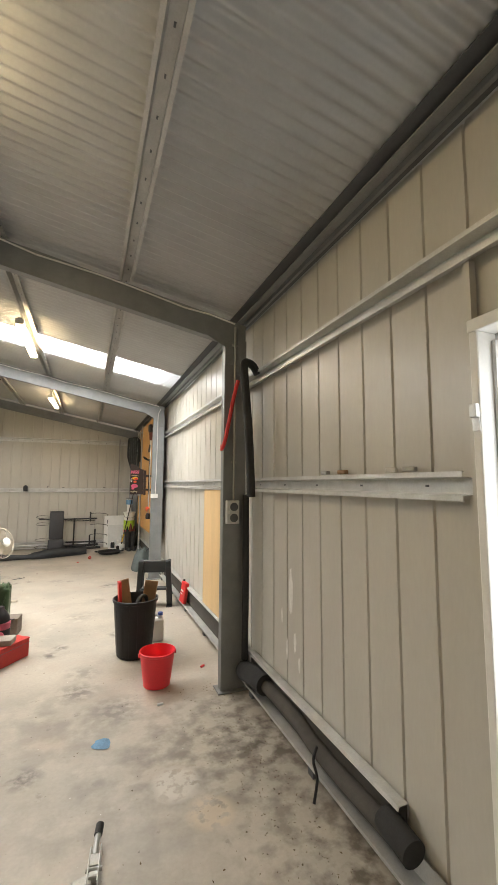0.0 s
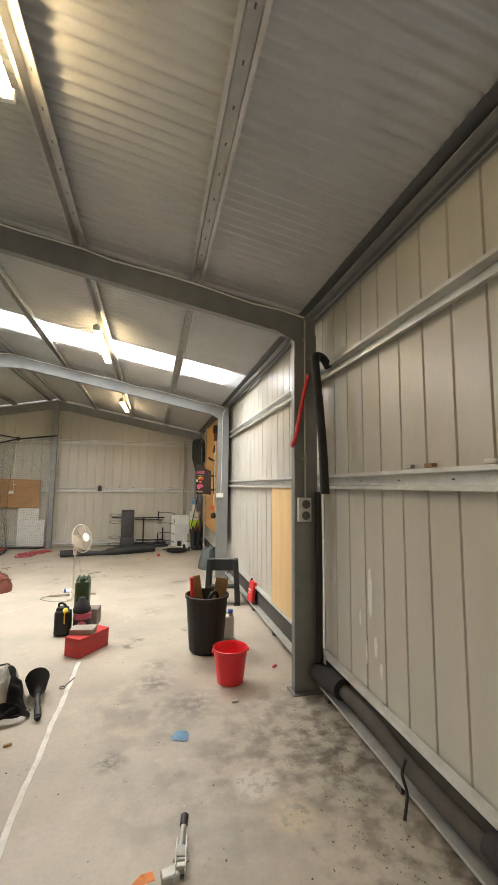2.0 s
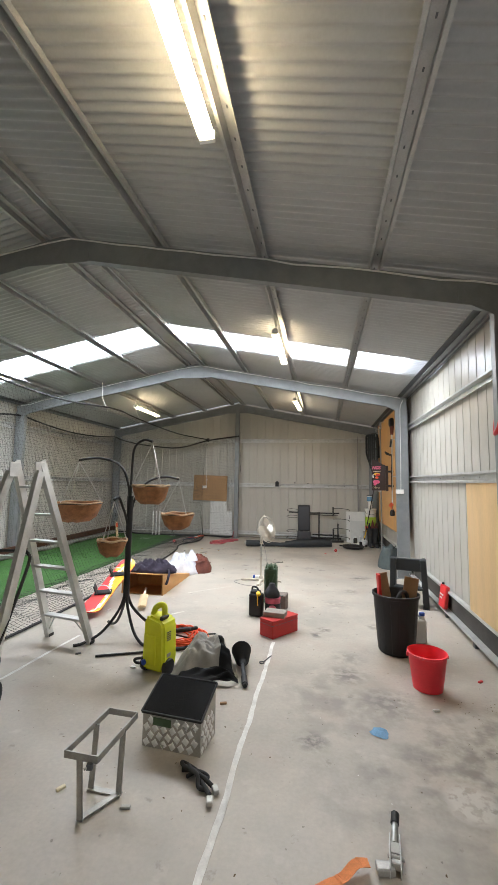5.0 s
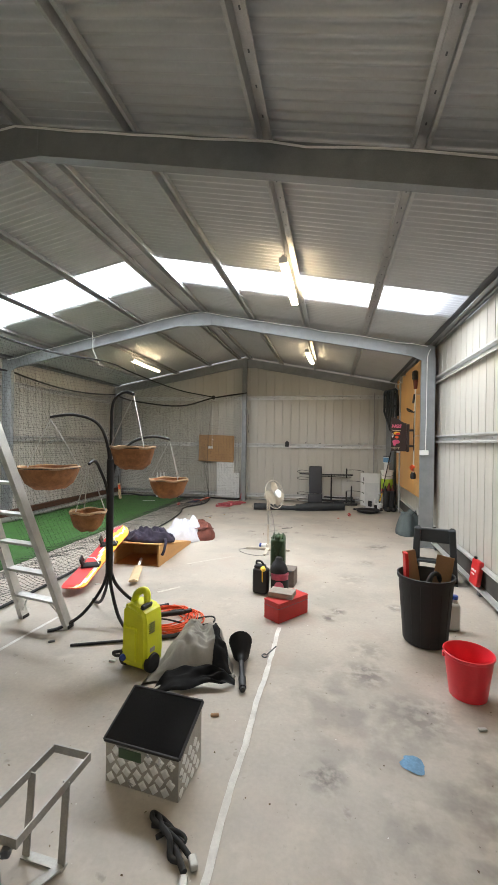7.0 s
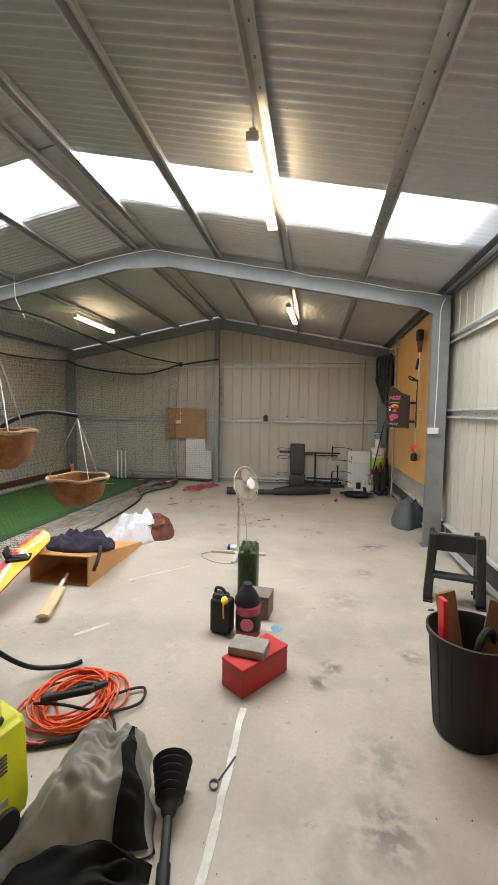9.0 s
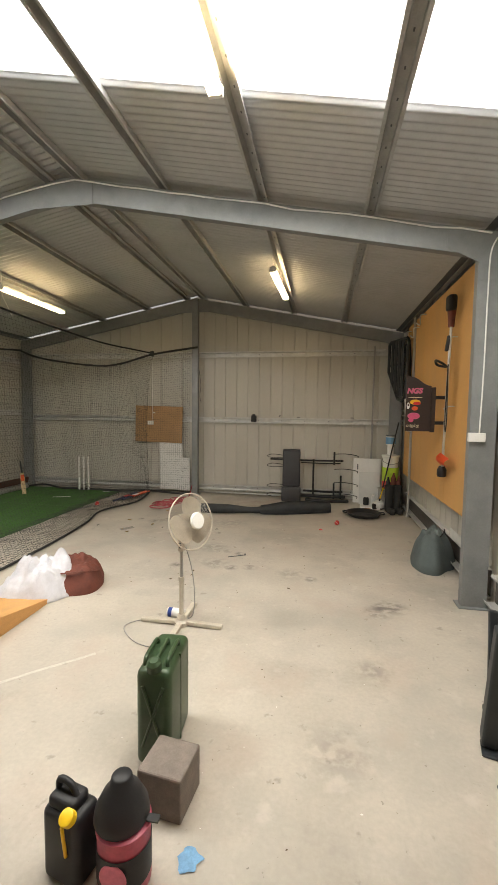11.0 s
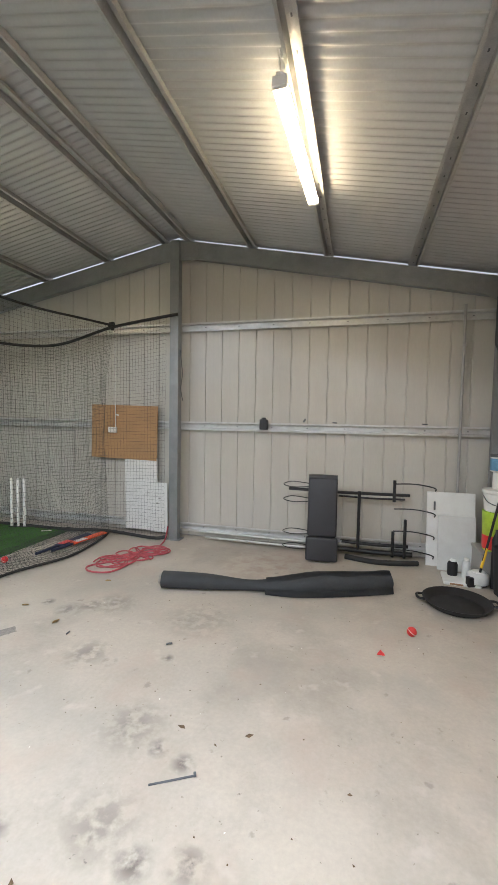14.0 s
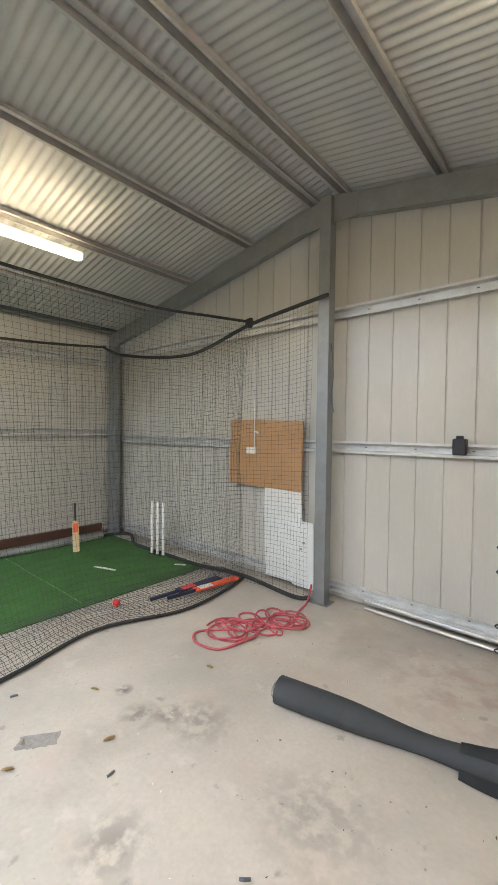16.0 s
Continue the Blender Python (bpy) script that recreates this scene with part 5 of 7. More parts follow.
def jacket():
    t = thing("jacket", pose(-1.30, 3.68, 0, 0, 0, 10), "crumpled grey and black jacket thrown over something on the floor", "jacket")

    def shape(u, v):
        a = (u - 0.5) * 0.52 * (0.7 + 0.5 * (1 - v))
        front = -0.26 + 0.22 * (a + 0.28)
        b = front + (0.36 - front) * v
        ridge = math.exp(-((u - 0.56) / 0.44) ** 4) * math.exp(-((v - 0.60) / 0.46) ** 4)
        q = Vector((u * 3.4, v * 3.0, 1.7))
        fold = 0.05 * (noise.noise(q) + 0.7 * noise.noise(q * 2.1) + 0.6 * abs(noise.noise(Vector((u * 5 + v * 7, v * 6 - u * 3, 3)))) + 0.16 * noise.noise(q * 5.2))
        z = 0.012 + 0.21 * ridge + fold * (0.25 + ridge)
        edge = min(u, 1 - u, v, 1 - v)
        z *= min(1.0, 0.12 + edge * 9)
        return Vector((a + 0.03 * noise.noise(Vector((v * 5, 2, 0))), b + 0.05 * noise.noise(Vector((u * 4, 5, 0))), max(0.008, z)))
    bm = heap(shape, 84, 84)
    bmesh.ops.solidify(bm, geom=bm.faces[:], thickness=0.004)
    part("shell", bm, M_JACKET, t, "", True, 80)

    def panel(u, v):
        vv = 0.04 + 0.86 * v
        uu = 0.86 - 0.06 * vv + (u - 0.5) * 0.22 * (1 - v) ** 0.8
        return shape(uu, vv) + Vector((0, 0, 0.006))
    bm = heap(panel, 10, 60)
    bmesh.ops.solidify(bm, geom=bm.faces[:], thickness=0.003)
    part("side_panel", bm, M_CLOTHBLK, t, "black side panel", True, 80)

    def lining(u, v):
        q = Vector((u * 4, v * 2.5, 6.1))
        x = -0.22 + 0.53 * u
        y = -0.40 + 0.17 * u + (0.06 + 0.09 * math.sin(math.pi * min(1, u + 0.1))) * v + 0.03 * noise.noise(q)
        e = min(1.0, 7 * min(u, 1 - u, v + 0.1, 1.2 - v))
        return Vector((x, y, 0.006 + e * (0.035 + 0.06 * v + 0.035 * noise.noise(q * 1.4))))
    bm = heap(lining, 40, 24)
    bmesh.ops.solidify(bm, geom=bm.faces[:], thickness=0.004)
    part("lining", bm, M_CLOTHBLK, t, "black inner lining", True, 80)
    P("hem_cord", curve([(-0.25, -0.41, 0.015), (-0.22, -0.36, 0.03), (-0.12, -0.3, 0.05), (0.0, -0.27, 0.05)], 5), 0.008, M_JACKET, t, "pale hem with a toggle")


jacket()


def bellows_pump():
    t = thing("plunger", pose(0, 0, 0), "black bellows plunger with a long handle lying on the floor", "plunger")
    a, b = Vector((-0.99, 3.84, 0.10)), Vector((-0.89, 3.46, 0.028))
    d = (b - a).normalized()
    z = d
    x = z.cross(Vector((0, 0, 1))).normalized()
    y = z.cross(x)
    m = axes(a, x, y, z)
    prof = [(0.0, -0.07), (0.05, -0.07)]
    for k in range(6):
        prof += [(0.088 - 0.006 * k, -0.055 + 0.03 * k), (0.07 - 0.007 * k, -0.04 + 0.03 * k)]
    prof += [(0.03, 0.14), (0.02, 0.16), (0.0, 0.16)]
    part("bellows", lathe(prof, 30, m, cap=False), M_BLACK, t, "", True, 60)
    P("handle", [a + d * 0.15, a + d * 0.28, a + d * 0.42], 0.018, M_BLACK, t, "", 12)
    P("grip", [a + d * 0.31, a + d * 0.36, a + d * 0.40], 0.025, M_BLACK, t, "", 12)


bellows_pump()

# hanging basket stand
st = thing("basket_stand", pose(-2.30, 4.22, 0), "black steel stand with curved arms for hanging baskets", "plant stand")
P("trunk", [(0.0, 0, 0.40), (0.0, 0, 0.9), (0.0, 0, 1.45)], 0.032, M_IRON, st, "", 12)
feet = ((-0.36, -0.34), (-0.38, 0.36), (0.30, -0.18), (0.40, 0.42))
for fx, fy in feet:
    P("foot", curve([(0, 0, 0.5), (fx * 0.12, fy * 0.12, 0.3), (fx * 0.45, fy * 0.45, 0.1), (fx * 0.8, fy * 0.8, 0.022), (fx, fy, 0.015)], 6), 0.015, M_IRON, st)
arms = [((0.05, -0.05), (0.28, -0.12), 2.02, 0.25), ((-0.12, -0.02), (-0.62, 0.0), 1.83, 0.22), ((0.10, 0.14), (0.37, 0.46), 1.64, 0.1), ((-0.04, -0.1), (-0.04, -0.27), 1.42, 0.1)]
tips = []
for (ax, ay), (bx, by), zt, rise in arms:
    P("arm", curve([(0, 0, zt - 0.62 if zt < 1.9 else 1.3), (ax * 0.2, ay * 0.2, zt - 0.28), (ax, ay, zt - 0.06), ((ax + bx) / 2, (ay + by) / 2, zt + 0.02), (bx, by, zt)], 7), 0.013, M_IRON, st)
    tips.append(Vector((-2.30 + bx, 4.22 + by, zt)))


def hanging_basket(tip, rim_z, r, depth, label, seed):
    t = thing("hanging_basket", pose(tip.x, tip.y, rim_z), label, "hanging basket", "hanging baskets")
    bm = bmesh.new()
    lathe([(0.0, -depth), (r * 0.5, -depth * 0.97), (r * 0.78, -depth * 0.72), (r * 0.95, -depth * 0.25), (r, 0.0), (r * 0.93, 0.006), (r * 0.86, -depth * 0.25), (r * 0.65, -depth * 0.68), (0.0, -depth * 0.85)], 40, bm=bm, cap=False)
    for v in bm.verts:
        v.co += v.co.normalized() * 0.014 * noise.noise(v.co * 14 + Vector((seed, 0, 0)))
    part("coir_liner", bm, M_COIR, t, "", True, 70)
    rim = [(r * (1.0 + 0.03 * noise.noise(Vector((math.cos(a) * 4, math.sin(a) * 4, seed)))) * math.cos(a), r * math.sin(a), 0.004 + 0.006 * math.sin(5 * a + seed)) for a in (2 * math.pi * k / 40 for k in range(40))]
    part("rim", tube(rim, 0.011, 7, closed=True), M_COIRRIM, t, "pale frayed rim", True)
    part("wire_ring", tube([(1.03 * r * math.cos(2 * math.pi * k / 32), 1.03 * r * math.sin(2 * math.pi * k / 32), 0) for k in range(32)], 0.004, 6, closed=True), M_IRON, t, "", True)
    for k in range(3):
        a = 2 * math.pi * k / 3 + 0.5 + seed
        P("chain", [(r * math.cos(a), r * math.sin(a), 0.0), (r * 0.5 * math.cos(a), r * 0.5 * math.sin(a), (tip.z - rim_z) * 0.5), (0, 0, tip.z - rim_z - 0.02)], 0.0045, M_CHAIN, t, "thin chain", 5)


hanging_basket(tips[0], 1.56, 0.185, 0.185, "brown coir hanging basket on the tallest arm", 1)
hanging_basket(tips[1], 1.36, 0.26, 0.20, "wide brown coir hanging basket on an arm", 2)
hanging_basket(tips[2], 1.235, 0.185, 0.175, "brown coir hanging basket with bare stalks", 3)
hanging_basket(tips[3], 1.02, 0.14, 0.16, "small brown coir hanging basket on a low arm", 4)


def ladder():
    t = thing("step_ladder", pose(0, 0, 0), "tall aluminium platform step ladder", "ladder")
    fr, fl = Vector((-2.55, 4.0, 0)), Vector((-3.07, 4.09, 0))
    tr, tl = Vector((-2.79, 3.42, 1.78)), Vector((-3.09, 3.47, 1.78))

    def rail(a, b, name):
        d = (b - a)
        z = d.normalized()
        x = Vector((0, 1, 0)) - z * z.y
        x.normalize()
        y = z.cross(x)
        part(name, extrude(thick([(-0.035, 0.02), (-0.035, -0.02), (0.035, -0.02), (0.035, 0.02)], 0.005), d.length, axes(a, x, y, z)), M_ALU, t)
    rail(fr, tr, "front_rail")
    rail(fl, tl, "front_rail")
    for k in range(6):
        q = 0.14 + 0.145 * k
        a, b = fl.lerp(tl, q), fr.lerp(tr, q)
        m = (a + b) / 2
        ang = math.degrees(math.atan2(b.y - a.y, b.x - a.x))
        part("tread", box(((b - a).length, 0.085, 0.022), m, (0, 0, ang), 0.004), M_ALU, t)
    rr, rl = Vector((-2.62, 2.75, 0)), Vector((-3.2, 2.85, 0))
    rail(rr, tr + Vector((0.02, -0.03, -0.1)), "rear_rail")
    rail(rl, tl + Vector((-0.02, -0.03, -0.1)), "rear_rail")
    for q in (0.2, 0.55):
        a, b = rl.lerp(tl, q), rr.lerp(tr, q)
        part("rear_brace", box(((b - a).length, 0.03, 0.02), (a + b) / 2, (0, 0, math.degrees(math.atan2(b.y - a.y, b.x - a.x))), 0.003), M_ALU, t)
    for q in (tr, tl):
        part("hinge_plate", box((0.012, 0.1, 0.13), q + Vector((0.02, -0.03, -0.08)), (0, 0, -9), 0.004), M_ALU, t)
    for a in (fr, fl, rr, rl):
        part("rubber_foot", box((0.055, 0.08, 0.03), a + Vector((0, 0, 0.015)), bevel=0.006), M_RUBBER, t, "black rubber foot")
    for a, b in ((fr, fl), (fl, fr)):
        P("corner_brace", [a.lerp(tr if a is fr else tl, 0.03), a.lerp(tr if a is fr else tl, 0.14).lerp(b.lerp(tl if a is fr else tr, 0.14), 0.28)], 0.008, M_ALU, t)


ladder()

# ramp with clothes, snowboard, bats
rp = thing("skate_ramp", pose(-2.81, 5.74, 0, 0, 0, 1), "orange-brown plywood kicker ramp with an open end", "ramp")
w, ln, h = 0.62, 1.40, 0.29
for x in (-w / 2 + 0.009, w / 2 - 0.009):
    part("side_panel", extrude([(0, 0), (ln, 0), (ln, 0.012), (0, h - 0.016)], 0.018, axes((x - 0.009, 0, 0), Vector((0, 1, 0)), Vector((0, 0, 1)), Vector((1, 0, 0)))), M_RAMP, rp)
sl = math.degrees(math.atan2(h - 0.012, ln))
part("deck", box((w, math.hypot(ln, h), 0.014), (0, ln / 2, h / 2 + 0.0), (-sl, 0, 0), 0.003), M_RAMP, rp)
part("floor_board", box((w - 0.04, 0.5, 0.012), (0, 0.27, 0.006), bevel=0.002), M_RAMP, rp)
part("inner_board", box((w - 0.04, 0.014, 0.2), (0, 0.5, 0.1), bevel=0.002), M_RAMP, rp)
cl = thing("dark_jacket", pose(-2.82, 6.12, 0.225, -9, 0, 8), "bundled dark purple jacket lying on the ramp", "clothes")
part("cloth", mound(0.34, 0.26, 0.13, 2.0, 0.10, 13.0, 0.04, 90), M_NAVY, cl, "", True, 80)
P("sleeve", curve([(0.25, -0.1, 0.06), (0.31, -0.26, 0.03), (0.32, -0.36, -0.07), (0.3, -0.38, -0.14)], 5), 0.018, M_NAVY, cl, flat=0.5)
df = thing("duffel_bag", pose(-2.50, 7.40, 0, 0, 0, 20), "maroon cloth duffel bag on the floor", "bag")
part("sack", mound(0.26, 0.27, 0.2, 6.0, 0.08, 8.0, 0.06, 72, 0.9), M_MAROON, df, "", True, 80)
P("strap", curve([(-0.2, -0.1, 0.17), (-0.05, -0.2, 0.2), (0.1, -0.18, 0.2), (0.22, -0.06, 0.16)], 5), 0.014, M_MAROON, df, flat=0.4)
sh = thing("white_towel", pose(-2.68, 7.22, 0, 0, 0, 40), "crumpled white patterned cloth draped beside a bag", "cloth")
part("cloth", mound(0.38, 0.26, 0.31, 9.0, 0.12, 10.0, 0.02, 90, 0.1, 0.3), M_SHIRT, sh, "", True, 80)


def snowboard():
    a, b = Vector((-3.0, 4.62, 0.03)), Vector((-3.13, 5.98, 0.40))
    z = (b - a).normalized()
    x = z.cross(Vector((0, 0, 1))).normalized()
    y = x.cross(z)
    m = axes(a, x, z, -y if y.z < 0 else y)
    if m.to_3x3().determinant() < 0:
        m = axes(a, -x, z, y)
    t = thing("snowboard", m, "red and yellow snowboard leaning on a wooden ramp", "snowboard")
    L, W = 1.41, 0.135
    bm = bmesh.new()

    def p(u, v, dz):
        yy = u * L
        e = min(u, 1 - u) * L
        ww = W * (math.sqrt(max(0.0, 1 - (1 - min(1, e / 0.17)) ** 2))) * (0.86 + 0.14 * abs(2 * u - 1))
        tip = 0.05 * max(0, 1 - e / 0.16) ** 2
        return Vector(((v - 0.5) * 2 * ww, yy, tip + dz))
    n, k = 48, 10
    top = [[bm.verts.new(p(i / n, j / k, 0.012)) for j in range(k + 1)] for i in range(n + 1)]
    bot = [[bm.verts.new(p(i / n, j / k, 0.0)) for j in range(k + 1)] for i in range(n + 1)]
    for i in range(n):
        for j in range(k):
            f = bm.faces.new((top[i][j], top[i + 1][j], top[i + 1][j + 1], top[i][j + 1]))
            u, v = i / n, j / k
            f.material_index = 0 if v < 0.45 + 0.25 * math.sin(u * 7) - 0.25 * (u > 0.75) else (2 if abs(v - 0.55 - 0.25 * math.sin(u * 7)) < 0.08 else 1)
            bm.faces.new((bot[i][j], bot[i][j + 1], bot[i + 1][j + 1], bot[i + 1][j]))
        bm.faces.new((top[i][0], bot[i][0], bot[i + 1][0], top[i + 1][0]))
        bm.faces.new((top[i][k], top[i + 1][k], bot[i + 1][k], bot[i][k]))
    bmesh.ops.remove_doubles(bm, verts=bm.verts, dist=0.0003)
    part("deck", bm, [M_RED, M_GOLD, M_WHITE], t, "", True, 50)
    for yy in (0.5, 0.98):
        bd = part("binding", box((0.21, 0.1, 0.02), (0, yy, 0.024), (0, 0, 15), 0.008), M_BLACK, t, "black boot binding")
        part("highback", box((0.02, 0.11, 0.10), (-0.09, yy - 0.02, 0.08), (0, -12, 15), 0.008), M_BLACK, bd)
        P("ankle_strap", curve([(-0.09, yy, 0.03), (-0.05, yy + 0.01, 0.1), (0.04, yy + 0.02, 0.1), (0.09, yy + 0.02, 0.03)], 5), 0.012, M_CLEARPL, bd, "pale strap", flat=0.4)


snowboard()


def cricket_bat(m, label, grip, face, sticker):
    t = thing("cricket_bat", m, label, "cricket bat")
    bm = bmesh.new()
    prof = [(-0.054, 0.0), (0.054, 0.0), (0.054, 0.014), (0.0, 0.036), (-0.054, 0.014)]
    extrude(prof, 0.55, axes((0, 0, 0), Vector((1, 0, 0)), Vector((0, -1, 0)), Vector((0, 0, 1))), bm)
    bmesh.ops.bevel(bm, geom=bm.edges[:], offset=0.008, segments=2, affect="EDGES")
    part("blade", bm, face, t, "", True, 50)
    part("grip", lathe([(0.012, 0.53), (0.018, 0.57), (0.017, 0.84), (0.02, 0.855), (0.0, 0.86)], 16, pose(0, -0.014, 0), cap=False), grip, t, "rubber grip", True)
    part("sticker", box((0.085, 0.003, 0.16), (0, 0.001, 0.42), bevel=0.001), sticker, t, "printed sticker")
    return t


d = Vector((-2.76, 5.72, 0)) - Vector((-2.51, 5.06, 0))
ang = math.degrees(math.atan2(d.y, d.x))
cricket_bat(pose(-2.50, 5.06, 0.037, 0, 0, ang - 90) @ pose(0, 0, 0, -90, 0, 0), "worn wooden cricket bat lying on the concrete", M_WHITE, M_WILLOW, M_PVC)


# push mower at the edge of the turf
mw = thing("lawn_mower", pose(-2.74, 2.46, 0, 0, 0, 12), "dark push lawn mower with rubber wheels", "lawn mower")
part("deck", box((0.42, 0.5, 0.16), (-0.02, 0, 0.2), (0, 0, 0), 0.05, 4), M_IRON, mw, "", True)
part("engine", lathe([(0.15, 0.28), (0.15, 0.36), (0.11, 0.4), (0.0, 0.41)], 26, pose(-0.02, 0, 0), cap=False), M_BLACK, mw, "black engine cover", True)
part("catcher", box((0.36, 0.36, 0.3), (-0.02, 0.36, 0.3), (8, 0, 0), 0.06, 4), M_CLOTHBLK, mw, "dark cloth grass catcher", True)
for x in (-0.25, 0.25):
    for y in (-0.2, 0.24):
        wh = part("wheel", lathe([(0.0, -0.025), (0.06, -0.027), (0.1, -0.025), (0.105, -0.012), (0.105, 0.012), (0.1, 0.025), (0.06, 0.027), (0.0, 0.025)], 28, pose(x, y, 0.105, 0, 90, 0), cap=False), M_RUBBER, mw, "black rubber wheel", True, 40)
        part("hub", lathe([(0.05, -0.029), (0.04, -0.033), (0.0, -0.033)], 18, pose(x, y, 0.105, 0, 90 if x < 0 else -90, 0), cap=False), M_PVC, wh, "grey hub", True)
bm = bmesh.new()
tube(curve([(-0.19, 0.25, 0.2), (-0.19, 0.72, 0.82), (-0.16, 0.82, 0.98), (0, 0.84, 1.0), (0.16, 0.82, 0.98), (0.19, 0.72, 0.82), (0.19, 0.25, 0.2)], 6), 0.014, 8, bm)
part("handlebar", bm, M_IRON, mw, "", True)


# ---- cricket lane: turf, nets, stumps ----
turf = tagged(finish("turf_mat", box((2.25, 9.2, 0.012), (-5.43, 7.2, 0.006), bevel=0.003), M_TURF), "green synthetic turf strip on the concrete", "turf", "", "structure")
rngt = random.Random(5)
bm = bmesh.new()
for k in range(16000):
    x, y = -5.43 + 2.2 * (rngt.random() - 0.5), 9.9 + 4.0 * (rngt.random() - 0.5)
    if y > 11.75:
        continue
    a, s = rngt.random() * 6.283, 0.003
    dx, dy = s * math.cos(a), s * math.sin(a)
    h = 0.006 + 0.006 * rngt.random()
    bm.faces.new([bm.verts.new(q) for q in ((x - dx, y - dy, 0.011), (x + dx, y + dy, 0.011), (x + dy * 1.5, y - dx * 1.5, 0.012 + h))])
tagged(finish("turf_pile", bm, M_TURF), "short green pile of synthetic turf", "turf", "", "stuff")


def stripe(name, a, b, width, z, label, wob=0.006, material=None):
    """A hand-painted stripe with an uneven edge."""
    a, b = Vector((*a, 0)), Vector((*b, 0))
    d = b - a
    n = max(4, int(d.length / 0.05))
    side = Vector((-d.y, d.x, 0)).normalized()
    bm = bmesh.new()
    rows = []
    for k in range(n + 1):
        p = a + d * (k / n) + side * 0.012 * noise.noise(Vector((k * 0.13, a.x, a.y)))
        w0 = width / 2 + wob * noise.noise(Vector((k * 0.7, 3, a.x)))
        w1 = width / 2 + wob * noise.noise(Vector((k * 0.7, 9, a.x)))
        rows.append((bm.verts.new(p + side * w0 + Vector((0, 0, z))), bm.verts.new(p - side * w1 + Vector((0, 0, z)))))
    for p, q in zip(rows, rows[1:]):
        bm.faces.new((p[0], p[1], q[1], q[0]))
    return tagged(finish(name, bm, material or M_PAINT), label, "marking", "", "structure")


stripe("marking_line", (-0.79, 0.9), (-0.772, 4.42), 0.034, 0.004, "hand-painted white line on the concrete")
stripe("marking_line", (-2.86, 3.0), (-2.77, 4.16), 0.03, 0.004, "hand-painted white line on the concrete")
stripe("marking_line", (-2.2, 5.96), (-1.72, 6.43), 0.025, 0.004, "faint white painted line on the concrete", 0.006, M_FAINT)
stripe("marking_line", (-2.15, 4.94), (-1.98, 5.15), 0.035, 0.004, "short white painted mark on the concrete", 0.01, M_FAINT)
stripe("marking_crease", (-6.4, 10.25), (-4.4, 10.25), 0.012, 0.016, "pale crease line on the turf", 0.004, M_FAINTGREEN)
stripe("marking_crease", (-5.25, 10.85), (-4.95, 10.95), 0.05, 0.022, "short white dash on the turf")
stripe("marking_crease", (-4.62, 11.55), (-4.5, 11.62), 0.05, 0.022, "short white dash on the turf")
for x, y, r, s in ((0.085, 3.07, 0.075, 1), (-0.665, 5.31, 0.055, 2)):
    bm = bmesh.new()
    bm.faces.new([bm.verts.new((x + r * (0.8 + 0.5 * noise.noise(Vector((math.cos(a) * 1.5, math.sin(a) * 1.5, s)))) * math.cos(a), y + r * (0.8 + 0.5 * noise.noise(Vector((math.cos(a), math.sin(a), s + 4)))) * math.sin(a), 0.004)) for a in (2 * math.pi * k / 22 for k in range(22))])
    tagged(finish("marking_spot", bm, M_SKYBLUE), "spot of blue spray paint on the concrete", "marking", "", "structure")


def net_panel(point, nu, nv, r=0.0011, su=24, sv=24):
    """Knotless netting: strings both ways over a surface point(u, v)."""
    bm = bmesh.new()
    for i in range(nu + 1):
        tube([point(i / nu, k / sv) for k in range(sv + 1)], r, 3, bm)
    for j in range(nv + 1):
        tube([point(k / su, j / nv) for k in range(su + 1)], r, 3, bm)
    return bm


net = thing("cricket_net", pose(0, 0, 0), "black cricket practice net hung from ropes along the walls", "net")


def sag_back(u):
    """Height of the rope along the back wall."""
    x = -6.62 + u * 3.80
    pts = ((-6.62, 2.95), (-6.0, 2.75), (-4.6, 2.60), (-3.6, 2.82), (-2.67, 2.94))
    for (x0, z0), (x1, z1) in zip(pts, pts[1:]):
        if x <= x1 + 1e-6:
            q = (x - x0) / (x1 - x0)
            return z0 + (z1 - z0) * q - 0.02 * math.sin(math.pi * q)
    return pts[-1][1]


def back_pt(u, v):
    q = Vector((u * 5, v * 3, 2.2))
    return Vector((-6.62 + 3.80 * u + 0.03 * noise.noise(q * 1.7) * (1 - v), 11.74 + 0.035 * noise.noise(q) + 0.03 * math.sin(u * 30) * (1 - v), 0.03 + v * (sag_back(u) - 0.03)))


def left_pt(u, v):
    q = Vector((u * 9, v * 3, 7.2))
    top = 2.93 - 0.14 * math.sin(math.pi * min(1, max(0, (u * 8.2) % 4.1 / 4.1)))
    return Vector((-6.56 + 0.03 * noise.noise(q), 3.6 + 8.12 * u, 0.04 + v * (top - 0.04)))


part("back_net", net_panel(back_pt, 86, 62, 0.0013), M_NET, net, "square black netting")
part("side_net", net_panel(left_pt, 180, 62, 0.0014, 60, 16), M_NET, net, "square black netting")

edge = [(-3.45, 3.4), (-3.40, 4.18), (-3.40, 4.97), (-3.42, 6.2), (-3.45, 7.4), (-3.5, 8.4), (-3.62, 9.35), (-3.79, 10.08), (-3.55, 10.81), (-3.62, 11.5), (-3.73, 11.85)]
edge_curve = curve([(x, y, 0.02) for x, y in edge], 8)


